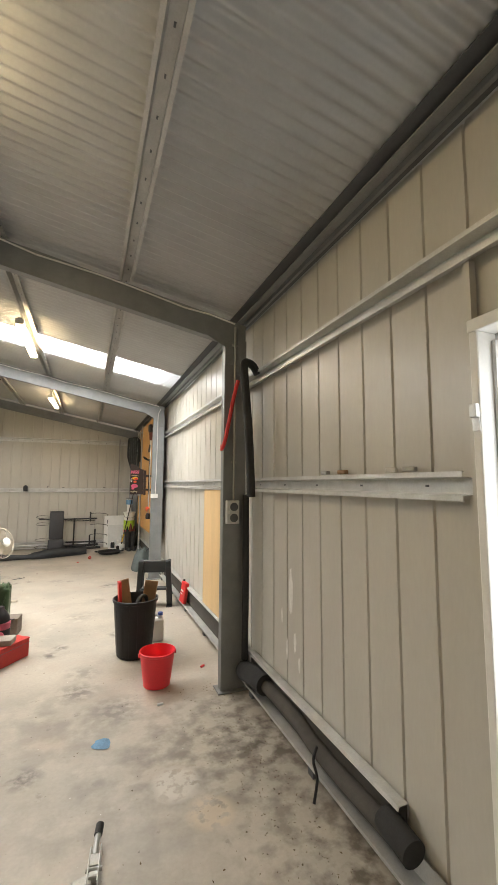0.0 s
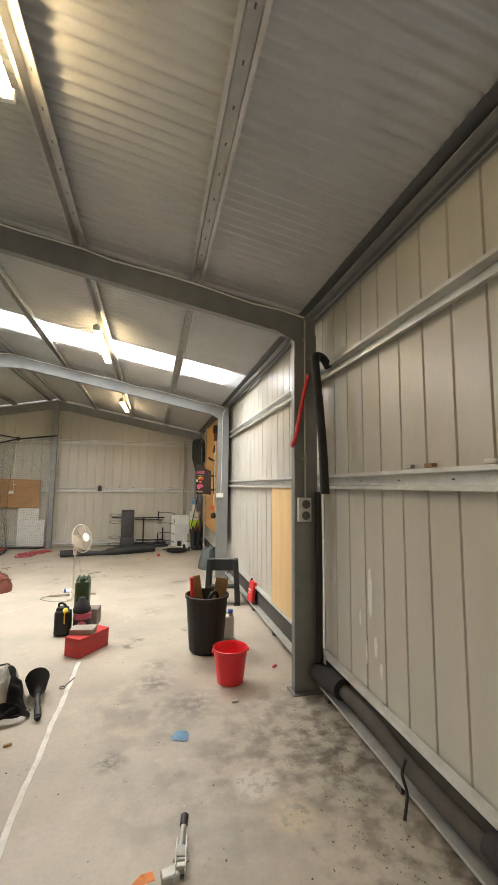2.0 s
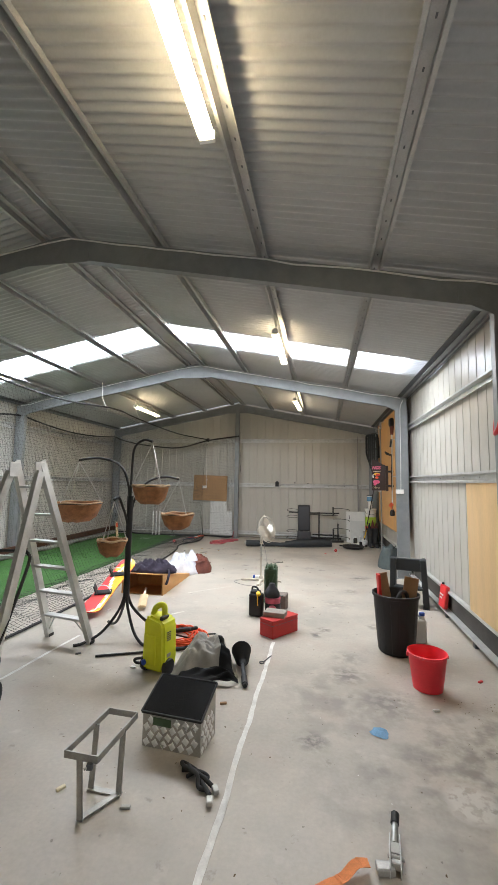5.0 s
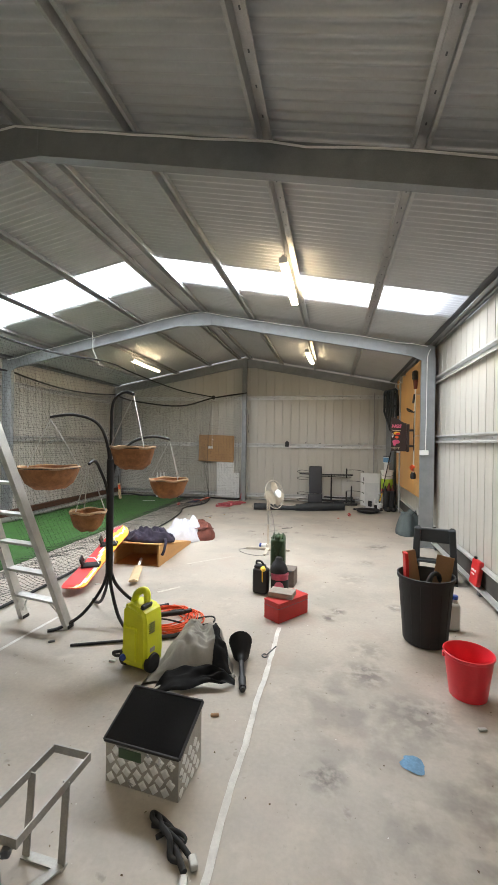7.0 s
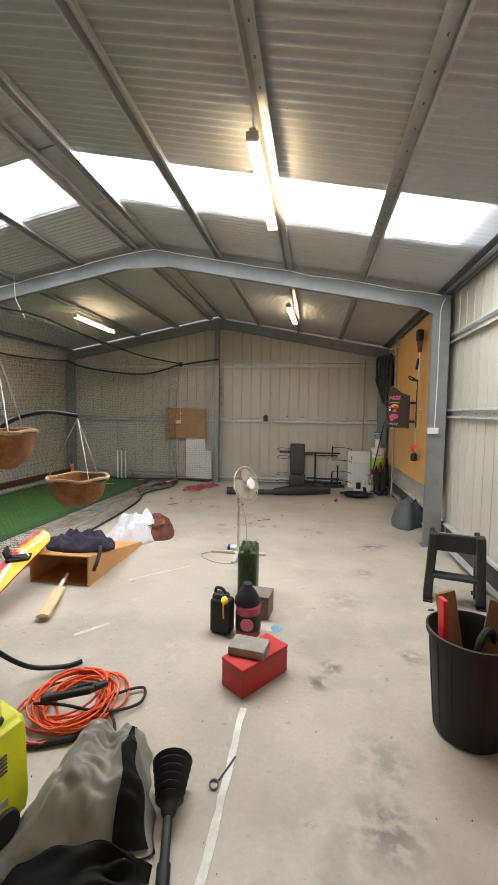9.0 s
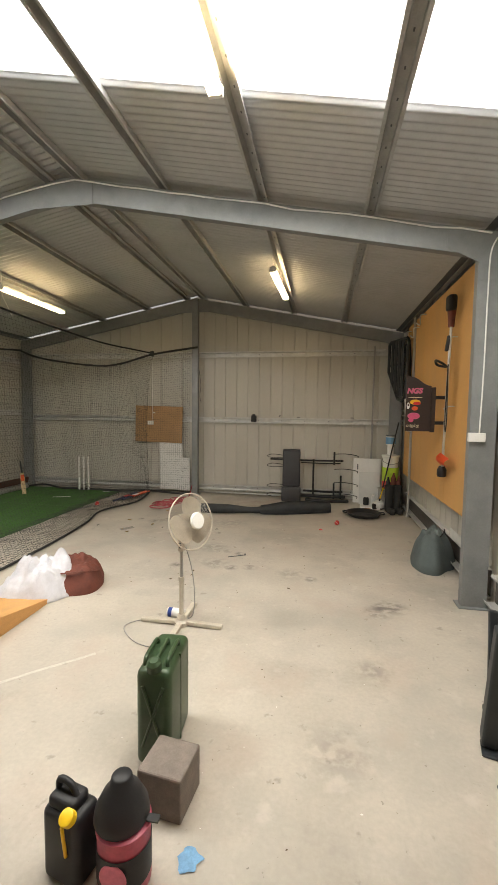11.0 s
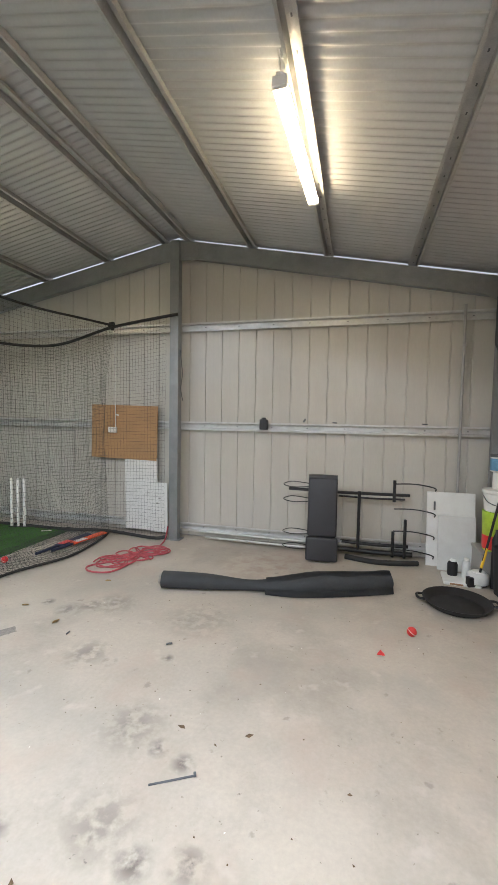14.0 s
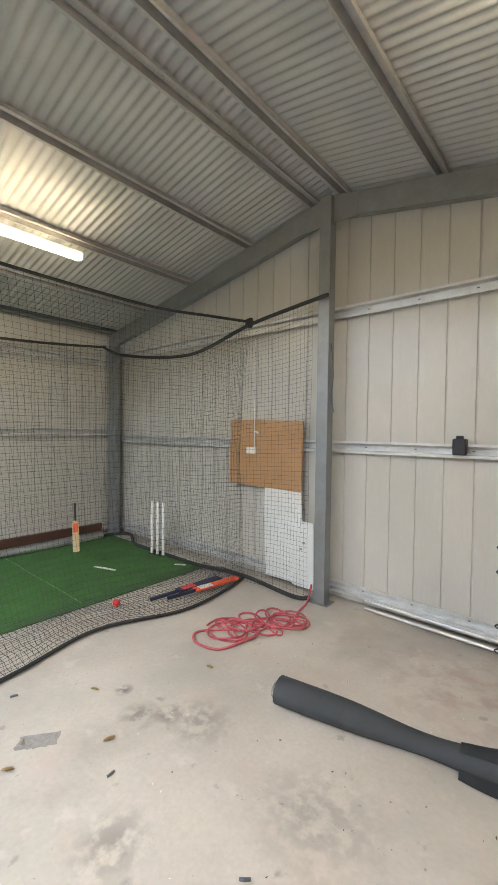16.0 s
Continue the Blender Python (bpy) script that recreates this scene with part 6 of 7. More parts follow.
def floor_pt(u, v):
    k = u * (len(edge_curve) - 1)
    i = min(int(k), len(edge_curve) - 2)
    p = edge_curve[i].lerp(edge_curve[i + 1], k - i)
    x = p.x + (-4.42 - p.x) * v
    near = max(0.0, min(1.0, (8.0 - p.y) / 3))
    z = 0.016 + 0.03 * abs(noise.noise(Vector((x * 3, p.y * 2, 1)))) + (0.10 * near + 0.02) * math.exp(-((v - 0.35) / 0.25) ** 2) * (0.7 + 0.6 * noise.noise(Vector((p.y * 3, 4, 4))))
    return Vector((x + 0.03 * noise.noise(Vector((p.y * 6, x * 5, 3))), p.y + 0.03 * noise.noise(Vector((x * 6, p.y * 5, 8))), max(0.016, z)))


part("fallen_net", net_panel(floor_pt, 170, 18, 0.002, 110, 20), M_NET, net, "netting slack lying on the floor")
bm = tube([p + Vector((0, 0, 0.002)) for p in edge_curve], 0.015, 8)
part("edge_rope", bm, M_RUBBER, net, "thick black bottom rope", True)
part("edge_rope", tube(curve([(-6.5, 3.6, 0.03), (-6.48, 7, 0.03), (-6.5, 11.6, 0.03), (-5.6, 11.7, 0.03), (-4.4, 11.72, 0.03), (-3.73, 11.8, 0.04), (-3.0, 11.72, 0.03), (-2.8, 11.74, 0.06)], 10), 0.022, 8), M_RUBBER, net, "thick black bottom rope", True)
part("top_rope", tube(curve([(-6.62, 11.72, 2.95), (-6.0, 11.72, 2.75), (-4.6, 11.72, 2.60), (-3.6, 11.74, 2.82), (-2.67, 11.76, 2.95)], 10), 0.02, 8), M_RUBBER, net, "black top rope", True)
near_rope = curve([(-3.55, 11.74, 2.83), (-3.8, 11.4, 2.86), (-4.15, 10.8, 2.90), (-4.22, 9.5, 2.92), (-4.3, 8.3, 2.98), (-4.4, 7.6, 3.04), (-4.5, 6.0, 2.92), (-4.6, 4.4, 3.0), (-4.6, 3.5, 3.2)], 10)


def along(path, u):
    k = u * (len(path) - 1)
    i = min(int(k), len(path) - 2)
    return path[i].lerp(path[i + 1], k - i)


def curtain_pt(u, v):
    a = along(near_rope, 0.02 + 0.86 * u)
    b = along(edge_curve, 0.985 - 0.80 * u)
    p = b.lerp(a, v)
    sag = 0.10 * math.sin(math.pi * v)
    return p + Vector((-sag + 0.04 * noise.noise(Vector((u * 14, v * 2, 4))), 0.04 * noise.noise(Vector((u * 6, v * 5, 9))), 0.0))


part("near_net", net_panel(curtain_pt, 150, 60, 0.0012, 70, 18), M_NET, net, "square black netting")
part("top_rope", tube(near_rope, 0.015, 8), M_RUBBER, net, "black top rope", True)
part("top_rope", tube(curve([left_pt(k / 12, 1.0) + Vector((0, 0, 0.01)) for k in range(13)], 5), 0.018, 8), M_RUBBER, net, "black top rope", True)
for k in range(5):
    a = 1.2 * k
    part("tie_knot", lathe([(0.0, -0.03), (0.028, -0.015), (0.03, 0.012), (0.0, 0.03)], 10, pose(-3.6 + 0.03 * math.cos(a), 11.72, 2.83 + 0.03 * math.sin(a), 40 * k, 30, 0), cap=False), M_RUBBER, net, "", True)
for x, y in ((-4.62, 9.0), (-4.62, 7.5)):
    hg = tagged(finish("pull_cord", tube([(x, y, roof_z(x) - 0.06), (x + 0.01, y, 3.25), (x + 0.15, y + 0.01, 2.96)], 0.005, 6), M_WHITE, None, "", True), "thin white cord hanging from the purlin", "cord", "hanging cords")

# bundle of slack net and a plank along the left wall
sn = thing("slack_net_roll", pose(0, 0, 0), "grey roll of slack netting along the wall foot", "net")
pts = curve([(-6.42, 3.8, 0.07), (-6.40, 5.2, 0.08), (-6.44, 7.0, 0.07), (-6.40, 9.0, 0.075), (-6.42, 10.4, 0.07), (-6.43, 11.6, 0.06)], 12)
bm = tube(pts, 0.07, 10, taper=[0.062 + 0.02 * noise.noise(Vector((k * 0.4, 2, 1))) for k in range(len(pts))])
for v in bm.verts:
    v.co += Vector((1, 1, 1)) * 0.012 * noise.noise(v.co * 22)
part("roll", bm, M_PVC, sn, "", True, 80)
pk = tagged(finish("timber_plank", box((0.045, 7.6, 0.12), (-6.33, 7.75, 0.205), (0, 8, 0.3), 0.006), M_BROWNWD), "long dark brown plank lying on rolled netting", "plank")

# stumps
stumps = thing("cricket_stumps", pose(-5.11, 11.66, 0.012, 0, 0, 12), "set of white cricket stumps on the turf", "stumps")
for dx in (-0.095, 0.0, 0.095):
    part("stump", lathe([(0.0, 0.0), (0.017, 0.0), (0.019, 0.02), (0.019, 0.69), (0.016, 0.705), (0.0, 0.71)], 16, pose(dx, 0, 0), cap=False), M_WHITE, stumps, "", True, 50)
part("base_bar", box((0.26, 0.05, 0.014), (0, 0, 0.007), bevel=0.003), M_RUBBER, stumps)
cricket_bat(pose(-5.97, 10.98, 0.02, 7, 2, -117) @ Matrix.Scale(0.76, 4), "wooden cricket bat with orange stickers standing against the net", M_NET, M_WILLOW, M_ORANGE)
cricket_bat(pose(-3.68, 11.66, 0.07, 0, 0, -8) @ pose(0, 0, 0, 90, 0, 0), "cricket bat with an orange face and navy grip on the netting", M_NAVYPL, M_ORANGE, M_WHITE)
cricket_bat(pose(-3.84, 11.55, 0.06, 0, 0, -5) @ pose(0, 0, 0, 90, 0, 0), "dark cricket bat lying on the netting", M_NAVYPL, M_NAVYPL, M_RED)


def ball(x, y, r, z, material, label):
    bm = bmesh.new()
    bmesh.ops.create_uvsphere(bm, u_segments=24, v_segments=14, radius=r)
    t = thing("cricket_ball", pose(x, y, z + r, 20, 30, 40), label, "ball", "cricket balls")
    part("leather", bm, material, t, "", True)
    part("seam", tube([(1.003 * r * math.cos(2 * math.pi * k / 32), 1.003 * r * math.sin(2 * math.pi * k / 32), 0) for k in range(32)], 0.002, 6, closed=True), M_WHITE, t, "white stitched seam", True)


ball(-4.08, 10.43, 0.036, 0.014, M_RED, "red cricket ball on the edge of the turf")
ball(0.04, 10.13, 0.036, 0.0, M_REDBOX, "scuffed red ball on the concrete")

# ---- back wall ----
pb = thing("pegboard", pose(-3.565, 11.955, 1.415), "brown hardboard panel with a white switch on the back wall", "panel")
part("panel", box((1.03, 0.012, 0.75), (0, 0, 0), (0, 1.2, 0), 0.002), M_MASON, pb)
part("switch", box((0.13, 0.03, 0.08), (-0.17, -0.02, 0.03), bevel=0.006), M_WHITE, pb, "white power switch")
part("tag", box((0.05, 0.006, 0.02), (-0.1, -0.01, 0.24), (0, 10, 0)), M_WHITE, pb, "small white tag")
P("lead", [(-0.12, -0.025, 0.07), (-0.12, -0.03, 0.5), (-0.13, -0.02, 1.3)], 0.006, M_WHITE, pb, "white lead")
for x0, x1, z1, yy, tl in ((-3.55, -3.05, 1.06, 11.972, 1.0), (-3.14, -2.88, 0.74, 11.93, -1.0)):
    wbm = box((x1 - x0, 0.01, z1 - 0.05), ((x0 + x1) / 2, yy, (z1 + 0.05) / 2), (2, 0, 0), 0.002)
    tagged(finish("white_board", wbm, M_WBOARD), "white laminated board leaning on the back wall", "board", "white boards")
for z in (0.45, 0.52):
    tagged(finish("cable_clip", box((0.03, 0.012, 0.02), (-3.03 + (z - 0.45) * 0.5, 11.92, z), bevel=0.003), M_PVC), "small grey clip on a white board", "clip")
bb = thing("alarm_box", pose(-1.56, 11.965, 1.56), "small black box fixed on the girt", "box")
part("case", box((0.10, 0.07, 0.13), (0, -0.01, 0), bevel=0.01, segs=3), M_BLACK, bb)
part("cap", box((0.05, 0.04, 0.03), (0.0, -0.02, 0.075), bevel=0.006), M_BLACK, bb)
vp = thing("vertical_pipe", pose(0.72, 11.98, 0), "thin grey pipe up the back wall", "pipe")
P("pipe", [(0, 0, 0.6), (0, 0, 1.8), (0.0, 0, 2.95)], 0.016, M_PVC, vp, "", 10)
for k, (x, z, w, a) in enumerate(((-1.05, 1.6, 0.02, 30), (-0.68, 1.6, 0.05, 5), (0.35, 1.6, 0.06, 2))):
    tagged(finish("bolt", box((w, 0.02, 0.05 if k == 0 else 0.015), (x, 12.0, z + (0.02 if k == 0 else 0)), (0, a, 0), 0.003), M_DARK), "loose bolt lying on the girt", "bolt")
wire = tagged(finish("hanging_wire", tube(curve([(-2.64, 11.78, 2.5), (-2.60, 11.76, 2.2), (-2.62, 11.76, 2.0), (-2.59, 11.76, 1.85)], 5), 0.005, 6), M_DARK, None, "", True), "thin dark wire hanging down the gable post", "wire")

hs = thing("garden_hose", pose(-2.87, 11.06, 0), "tangle of faded red air hose on the floor", "hose")
rngh = random.Random(21)
pts = []
for k in range(190):
    s = k / 189
    a = 2 * math.pi * k / 13 + 1.5 * noise.noise(Vector((k / 9.0, 1, 3)))
    along_x, along_y = 0.16 * math.sin(s * 17), 0.26 * math.sin(s * 17 + 0.4) + 0.1 * noise.noise(Vector((k / 11.0, 6, 2)))
    rr = 0.13 + 0.09 * noise.noise(Vector((k / 10.0, 4, 8)))
    pts.append((along_x + 1.25 * rr * math.cos(a), along_y + rr * math.sin(a), 0.01 + 0.045 * abs(noise.noise(Vector((k / 4.0, 2, 2))))))
P("coil", curve(pts, 3), 0.008, M_REDROPE, hs, "", 6)
P("tail", curve([(0.2, 0.2, 0.01), (0.1, 0.45, 0.01), (0.08, 0.62, 0.04), (0.1, 0.66, 0.2)], 6), 0.010, M_REDROPE, hs)
P("tail", curve([(-0.1, -0.2, 0.01), (-0.3, -0.42, 0.01), (-0.2, -0.55, 0.01), (0.02, -0.5, 0.01), (0.1, -0.2, 0.02)], 6), 0.010, M_REDROPE, hs)

rl = thing("rubber_mat_roll", pose(0, 0, 0), "charcoal rubber matting rolled up on the floor", "mat")
pts = curve([(-2.16, 10.38, 0.085), (-1.75, 10.46, 0.08), (-1.35, 10.56, 0.055), (-1.05, 10.60, 0.075), (-0.75, 10.68, 0.10), (-0.4, 10.82, 0.095), (-0.07, 10.97, 0.09)], 8)
n = len(pts)
bm = tube(pts, 0.09, 20, taper=[max(0.05, p.z * 1.05) for p in pts], flat=0.86)
part("roll", bm, M_MATROLL, rl, "", True, 50)
flap_at = pts[int(n * 0.42):]


def flap_pt(u, v):
    """Loosely folded outer layer, wider and flatter than the roll inside."""
    k = u * (len(flap_at) - 1)
    i = min(int(k), len(flap_at) - 2)
    p = flap_at[i].lerp(flap_at[i + 1], k - i)
    d = (flap_at[i + 1] - flap_at[i]).normalized()
    side = Vector((-d.y, d.x, 0))
    w = 0.15 + 0.055 * min(1.0, u * 4)
    arch = max(0.0, 1 - abs(2 * v - 1.1) ** 2.4)
    crease = 0.012 * noise.noise(Vector((u * 7, v * 3, 2)))
    return p + side * ((v - 0.55) * w) + Vector((0, 0, -p.z + 0.008 + arch * (1.98 * p.z + 0.004) + crease * arch))


fbm = heap(flap_pt, 30, 18)
bmesh.ops.solidify(fbm, geom=fbm.faces[:], thickness=0.006)
part("outer_flap", fbm, M_MATROLL, rl, "loosely folded outer layer", True, 60)
spiral = [(-2.165 - 0.001 * k, 10.378 + (0.078 - 0.002 * k) * math.cos(0.35 * k) * 0.98, 0.085 + (0.078 - 0.002 * k) * math.sin(0.35 * k) * 0.84) for k in range(34)]
part("rolled_end", tube(spiral, 0.004, 5), M_PVC, rl, "pale edge of the rolled sheet")

# weight bench pad and folded frame against the wall
wb = thing("weight_bench", pose(-0.76, 11.50, 0, 0, 0, 4), "upended weight bench with charcoal vinyl padding", "weight bench")
part("back_pad", box((0.33, 0.07, 0.68), (0, 0.093, 0.635), (-7, 0, 0), 0.025, 4), M_VINYL, wb, "charcoal vinyl back pad", True)
part("seat_pad", box((0.36, 0.08, 0.27), (0, 0.035, 0.16), (-7, 0, 0), 0.025, 4), M_VINYL, wb, "charcoal vinyl seat pad", True)
P("roller", [(-0.16, 0.13, 0.965), (0, 0.13, 0.97), (0.16, 0.13, 0.965)], 0.035, M_VINYL, wb, "round foam roller", 16)
for x in (-0.05, 0.05):
    P("spine", [(x, 0.10, 0.06), (x, 0.14, 0.5), (x, 0.18, 0.95)], 0.018, M_IRON, wb)
gf = thing("gym_frame", pose(0, 11.86, 0), "folded black steel gym frame lying along the back wall", "gym frame")
for z, x0, x1, r in ((0.78, -1.2, 0.2, 0.018), (0.73, -0.6, 0.15, 0.012), (0.18, -0.55, 0.2, 0.02), (0.09, -0.6, 0.25, 0.03)):
    P("long_bar", [(x0, 0, z), ((x0 + x1) / 2, 0.0, z - 0.01), (x1, 0, z)], r, M_IRON, gf)
for x, z0, z1 in ((-0.36, 0.1, 0.8), (0.03, 0.7, 0.95), (0.03, 0.05, 0.35), (0.16, 0.05, 0.5)):
    P("upright", [(x, -0.02, z0), (x, -0.02, z1)], 0.018, M_IRON, gf)
for z in (0.91, 0.62, 0.36, 0.14):
    P("bar_hook", curve([(0.03, -0.03, z), (0.25, -0.04, z + 0.01), (0.45, -0.05, z - 0.02), (0.46, -0.05, z - 0.06)], 5), 0.007, M_IRON, gf)
for z in (0.86, 0.68, 0.28, 0.1):
    P("ring", curve([(-0.95, -0.03, z), (-1.15, -0.05, z + 0.02), (-1.26, -0.05, z - 0.02), (-1.15, -0.05, z - 0.05), (-0.95, -0.03, z - 0.04)], 5), 0.0055, M_IRON, gf)
for z in (0.06, 0.13):
    P("chrome_bar", [(-2.3, 0.02, z), (-1.4, 0.0, z), (-0.6, 0.0, z)], 0.014, M_ALU, gf, "bare steel bar")
part("belt", tube(curve([(-0.5, -0.1, 0.03), (-0.2, -0.18, 0.025), (0.1, -0.16, 0.03), (0.3, -0.1, 0.03)], 6), 0.03, 10), M_RUBBER, gf, "", True)

# corner clutter
pp = thing("cabinet_board", pose(0.64, 11.83, 0, -5, 0, 0), "white cabinet panel leaning against the back wall", "panel")
part("panel", box((0.50, 0.018, 0.84), (0, 0, 0.42), bevel=0.004), M_WBOARD, pp)
part("finger_slot", box((0.02, 0.006, 0.10), (-0.17, -0.011, 0.68), bevel=0.003), M_DARK, pp, "dark finger slot")
cp = tagged(finish("plastic_sheet", box((0.38, 0.008, 0.6), (0.68, 11.74, 0.30), (-5, 0, 0), 0.003), M_CLEARPL), "milky plastic sheet leaning on a white panel", "panel")
tr = thing("white_tray", pose(0.66, 11.42, 0, 0, 0, -5), "shallow white tray on the floor", "tray")
part("tray", box((0.34, 0.3, 0.035), (0, 0, 0.018), bevel=0.01), M_WBOARD, tr)
part("label_bar", box((0.12, 0.004, 0.016), (-0.05, -0.152, 0.018)), M_CARD, tr, "brown printed bar")
for x, y, r, h, m, nm, lab in ((0.60, 11.5, 0.05, 0.16, M_BLACK, "dark_jar", "black jar with a white lid"), (0.72, 11.46, 0.04, 0.2, M_CLEARPL, "clear_bottle", "clear plastic bottle with a white cap"), (0.80, 11.34, 0.1, 0.12, M_CLEARPL, "clear_tub", "clear plastic tub standing on a tray")):
    j = thing(nm, pose(x, y, 0.036), lab, "container")
    part("body", lathe([(0.0, 0.0), (r * 0.95, 0.0), (r, 0.01), (r, h * 0.7), (r * 0.8, h * 0.86), (r * 0.55, h * 0.9)], 24, cap=False), m, j, "", True, 50)
    part("lid", lathe([(r * 0.58, h * 0.88), (r * 0.58, h), (0.0, h)], 20, cap=False), M_WHITE, j, "white lid", True, 50)
cr = thing("storage_crate", pose(1.0, 11.55, 0), "pale grey plastic crate on the floor", "crate")
part("shell", box((0.34, 0.34, 0.33), (0, 0, 0.165), bevel=0.012), M_PVC, cr)
part("rim", box((0.36, 0.36, 0.03), (0, 0, 0.32), bevel=0.006), M_PVC, cr)
pb2 = thing("paint_bucket", pose(1.0, 11.5, 0.337), "white bucket with a lime label standing on a crate", "bucket")
part("pail", lathe([(0.0, 0.0), (0.125, 0.0), (0.13, 0.01), (0.145, 0.40), (0.0, 0.40)], 32, cap=False), M_GREENPRINT, pb2, "lime printed label", True, 40)
part("red_patch", lathe([(0.1325, 0.02), (0.138, 0.16)], 32, cap=False), M_RED, pb2, "red printed band", True)
part("upper_pail", lathe([(0.12, 0.40), (0.13, 0.41), (0.14, 0.58), (0.155, 0.59), (0.155, 0.62), (0.0, 0.625)], 32, cap=False), M_WHITE, pb2, "", True, 40)
P("wire_handle", curve([(-0.145, 0, 0.56), (-0.12, -0.1, 0.50), (0, -0.15, 0.47), (0.12, -0.1, 0.50), (0.145, 0, 0.56)], 6), 0.004, M_DARK, pb2)
bc = thing("blue_tin", pose(0.99, 11.5, 0.964), "tin with a blue label and dark lid on a bucket", "tin")
part("tin", lathe([(0.0, 0.0), (0.055, 0.0), (0.055, 0.17), (0.08, 0.18), (0.082, 0.34), (0.0, 0.345)], 28, cap=False), M_WHITE, bc, "", True, 35)
part("label_band", lathe([(0.0835, 0.19), (0.0838, 0.31)], 28, cap=False), M_SKYBLUE, bc, "blue printed band", True)
part("lid", lathe([(0.086, 0.325), (0.086, 0.35), (0.0, 0.352)], 28, cap=False), M_DARK, bc, "", True, 35)
br = thing("broom", pose(0, 0, 0), "broom with a yellow and black handle leaning in the corner", "broom")
P("handle", [(0.80, 11.3, 0.12), (0.94, 11.33, 0.8), (1.09, 11.36, 1.54)], 0.012, M_BLACK, br)
P("sleeve", [(0.815, 11.303, 0.2), (0.84, 11.308, 0.3), (0.86, 11.312, 0.4)], 0.0135, M_YCAP, br, "yellow sleeve")
part("brush_head", box((0.2, 0.06, 0.1), (0.78, 11.3, 0.06), (0, 0, 20), 0.01), M_BLACK, br)
bt = thing("gumboots", pose(1.0, 11.12, 0, 0, 0, 12), "pair of black rubber boots standing on the floor", "boots")
for x in (-0.065, 0.065):
    bm = lathe([(0.06, 0.06), (0.064, 0.15), (0.072, 0.30), (0.085, 0.47), (0.078, 0.475), (0.06, 0.3), (0.0, 0.2)], 22, pose(x, 0, 0), cap=False)
    b1 = part("shaft", bm, M_RUBBER, bt, "", True, 50)
    part("foot", box((0.1, 0.26, 0.1), (x, -0.07, 0.055), (0, 0, 0), 0.035, 4), M_RUBBER, bt, "", True)
rd = thing("bottle_rack", pose(1.02, 11.25, 0.45), "dark red and black bottles bunched behind the boots", "bottles")
for k, (x, y, h) in enumerate(((0, 0, 0.22), (0.09, 0.03, 0.16), (-0.08, 0.05, 0.14))):
    part("bottle", lathe([(0.0, -0.44), (0.04, -0.44), (0.042, h - 0.1), (0.016, h - 0.03), (0.016, h), (0.0, h)], 18, pose(x, y, 0), cap=False), M_MAROON if k < 2 else M_BLACK, rd, "", True, 60)
pn = thing("drip_pan", pose(0.49, 10.78, 0), "round black plastic drip pan on the concrete", "pan")
part("pan", lathe([(0.0, 0.006), (0.2, 0.004), (0.235, 0.02), (0.275, 0.065), (0.285, 0.067), (0.28, 0.058), (0.235, 0.012), (0.2, 0.012), (0.0, 0.014)], 44, cap=False), M_BLACK, pn, "", True, 45)
for s in (-1, 1):
    P("handle", curve([(s * 0.27, -0.06, 0.06), (s * 0.325, -0.045, 0.064), (s * 0.325, 0.045, 0.064), (s * 0.27, 0.06, 0.06)], 5), 0.011, M_BLACK, pn)

# ---- small things on the floor ----
rs = thing("ratchet_strap", pose(0.0, 2.14, 0), "zinc ratchet buckle with an orange webbing strap", "ratchet strap")
part("buckle", box((0.075, 0.05, 0.03), (-0.03, -0.06, 0.018), (0, 0, 8), 0.006), M_STEEL, rs)
part("buckle_pin", lathe([(0.0, -0.035), (0.009, -0.034), (0.009, 0.034), (0.0, 0.035)], 12, pose(0.02, -0.02, 0.035, 0, 90, -8), cap=False), M_STEEL, rs, "", True)
part("pawl", box((0.05, 0.045, 0.008), (0.022, 0.02, 0.04), (14, 0, -8), 0.002), M_ALU, rs)
for dx in (-0.022, 0.022):
    part("side_plate", box((0.006, 0.17, 0.045), (0.02 + dx, 0.0, 0.026), (4, 0, -8), 0.003), M_ALU, rs)
part("spool", box((0.045, 0.03, 0.03), (0.018, -0.05, 0.03), (0, 0, -8), 0.008), M_STEEL, rs)
P("lever", [(0.025, 0.05, 0.035), (0.035, 0.10, 0.05), (0.042, 0.135, 0.058)], 0.014, M_ALU, rs)
P("lever_grip", [(0.04, 0.13, 0.056), (0.046, 0.155, 0.063), (0.05, 0.175, 0.066)], 0.019, M_BLACK, rs, "black grip", 12)
bm = bmesh.new()
sp = curve([(-0.09, -0.06, 0.03), (-0.15, -0.08, 0.035), (-0.21, -0.14, 0.02), (-0.27, -0.17, 0.012), (-0.36, -0.24, 0.006), (-0.44, -0.36, 0.006)], 6)
for q, (p0, p1) in enumerate(zip(sp, sp[1:])):
    d = (p1 - p0).normalized()
    s = Vector((-d.y, d.x, 0)) * 0.022
    bm.faces.new([bm.verts.new(c) for c in (p0 + s, p0 - s, p1 - s, p1 + s)])
bmesh.ops.remove_doubles(bm, verts=bm.verts, dist=0.008)
bmesh.ops.solidify(bm, geom=bm.faces[:], thickness=0.003)
part("webbing", bm, M_STRAP, rs, "orange webbing strap")

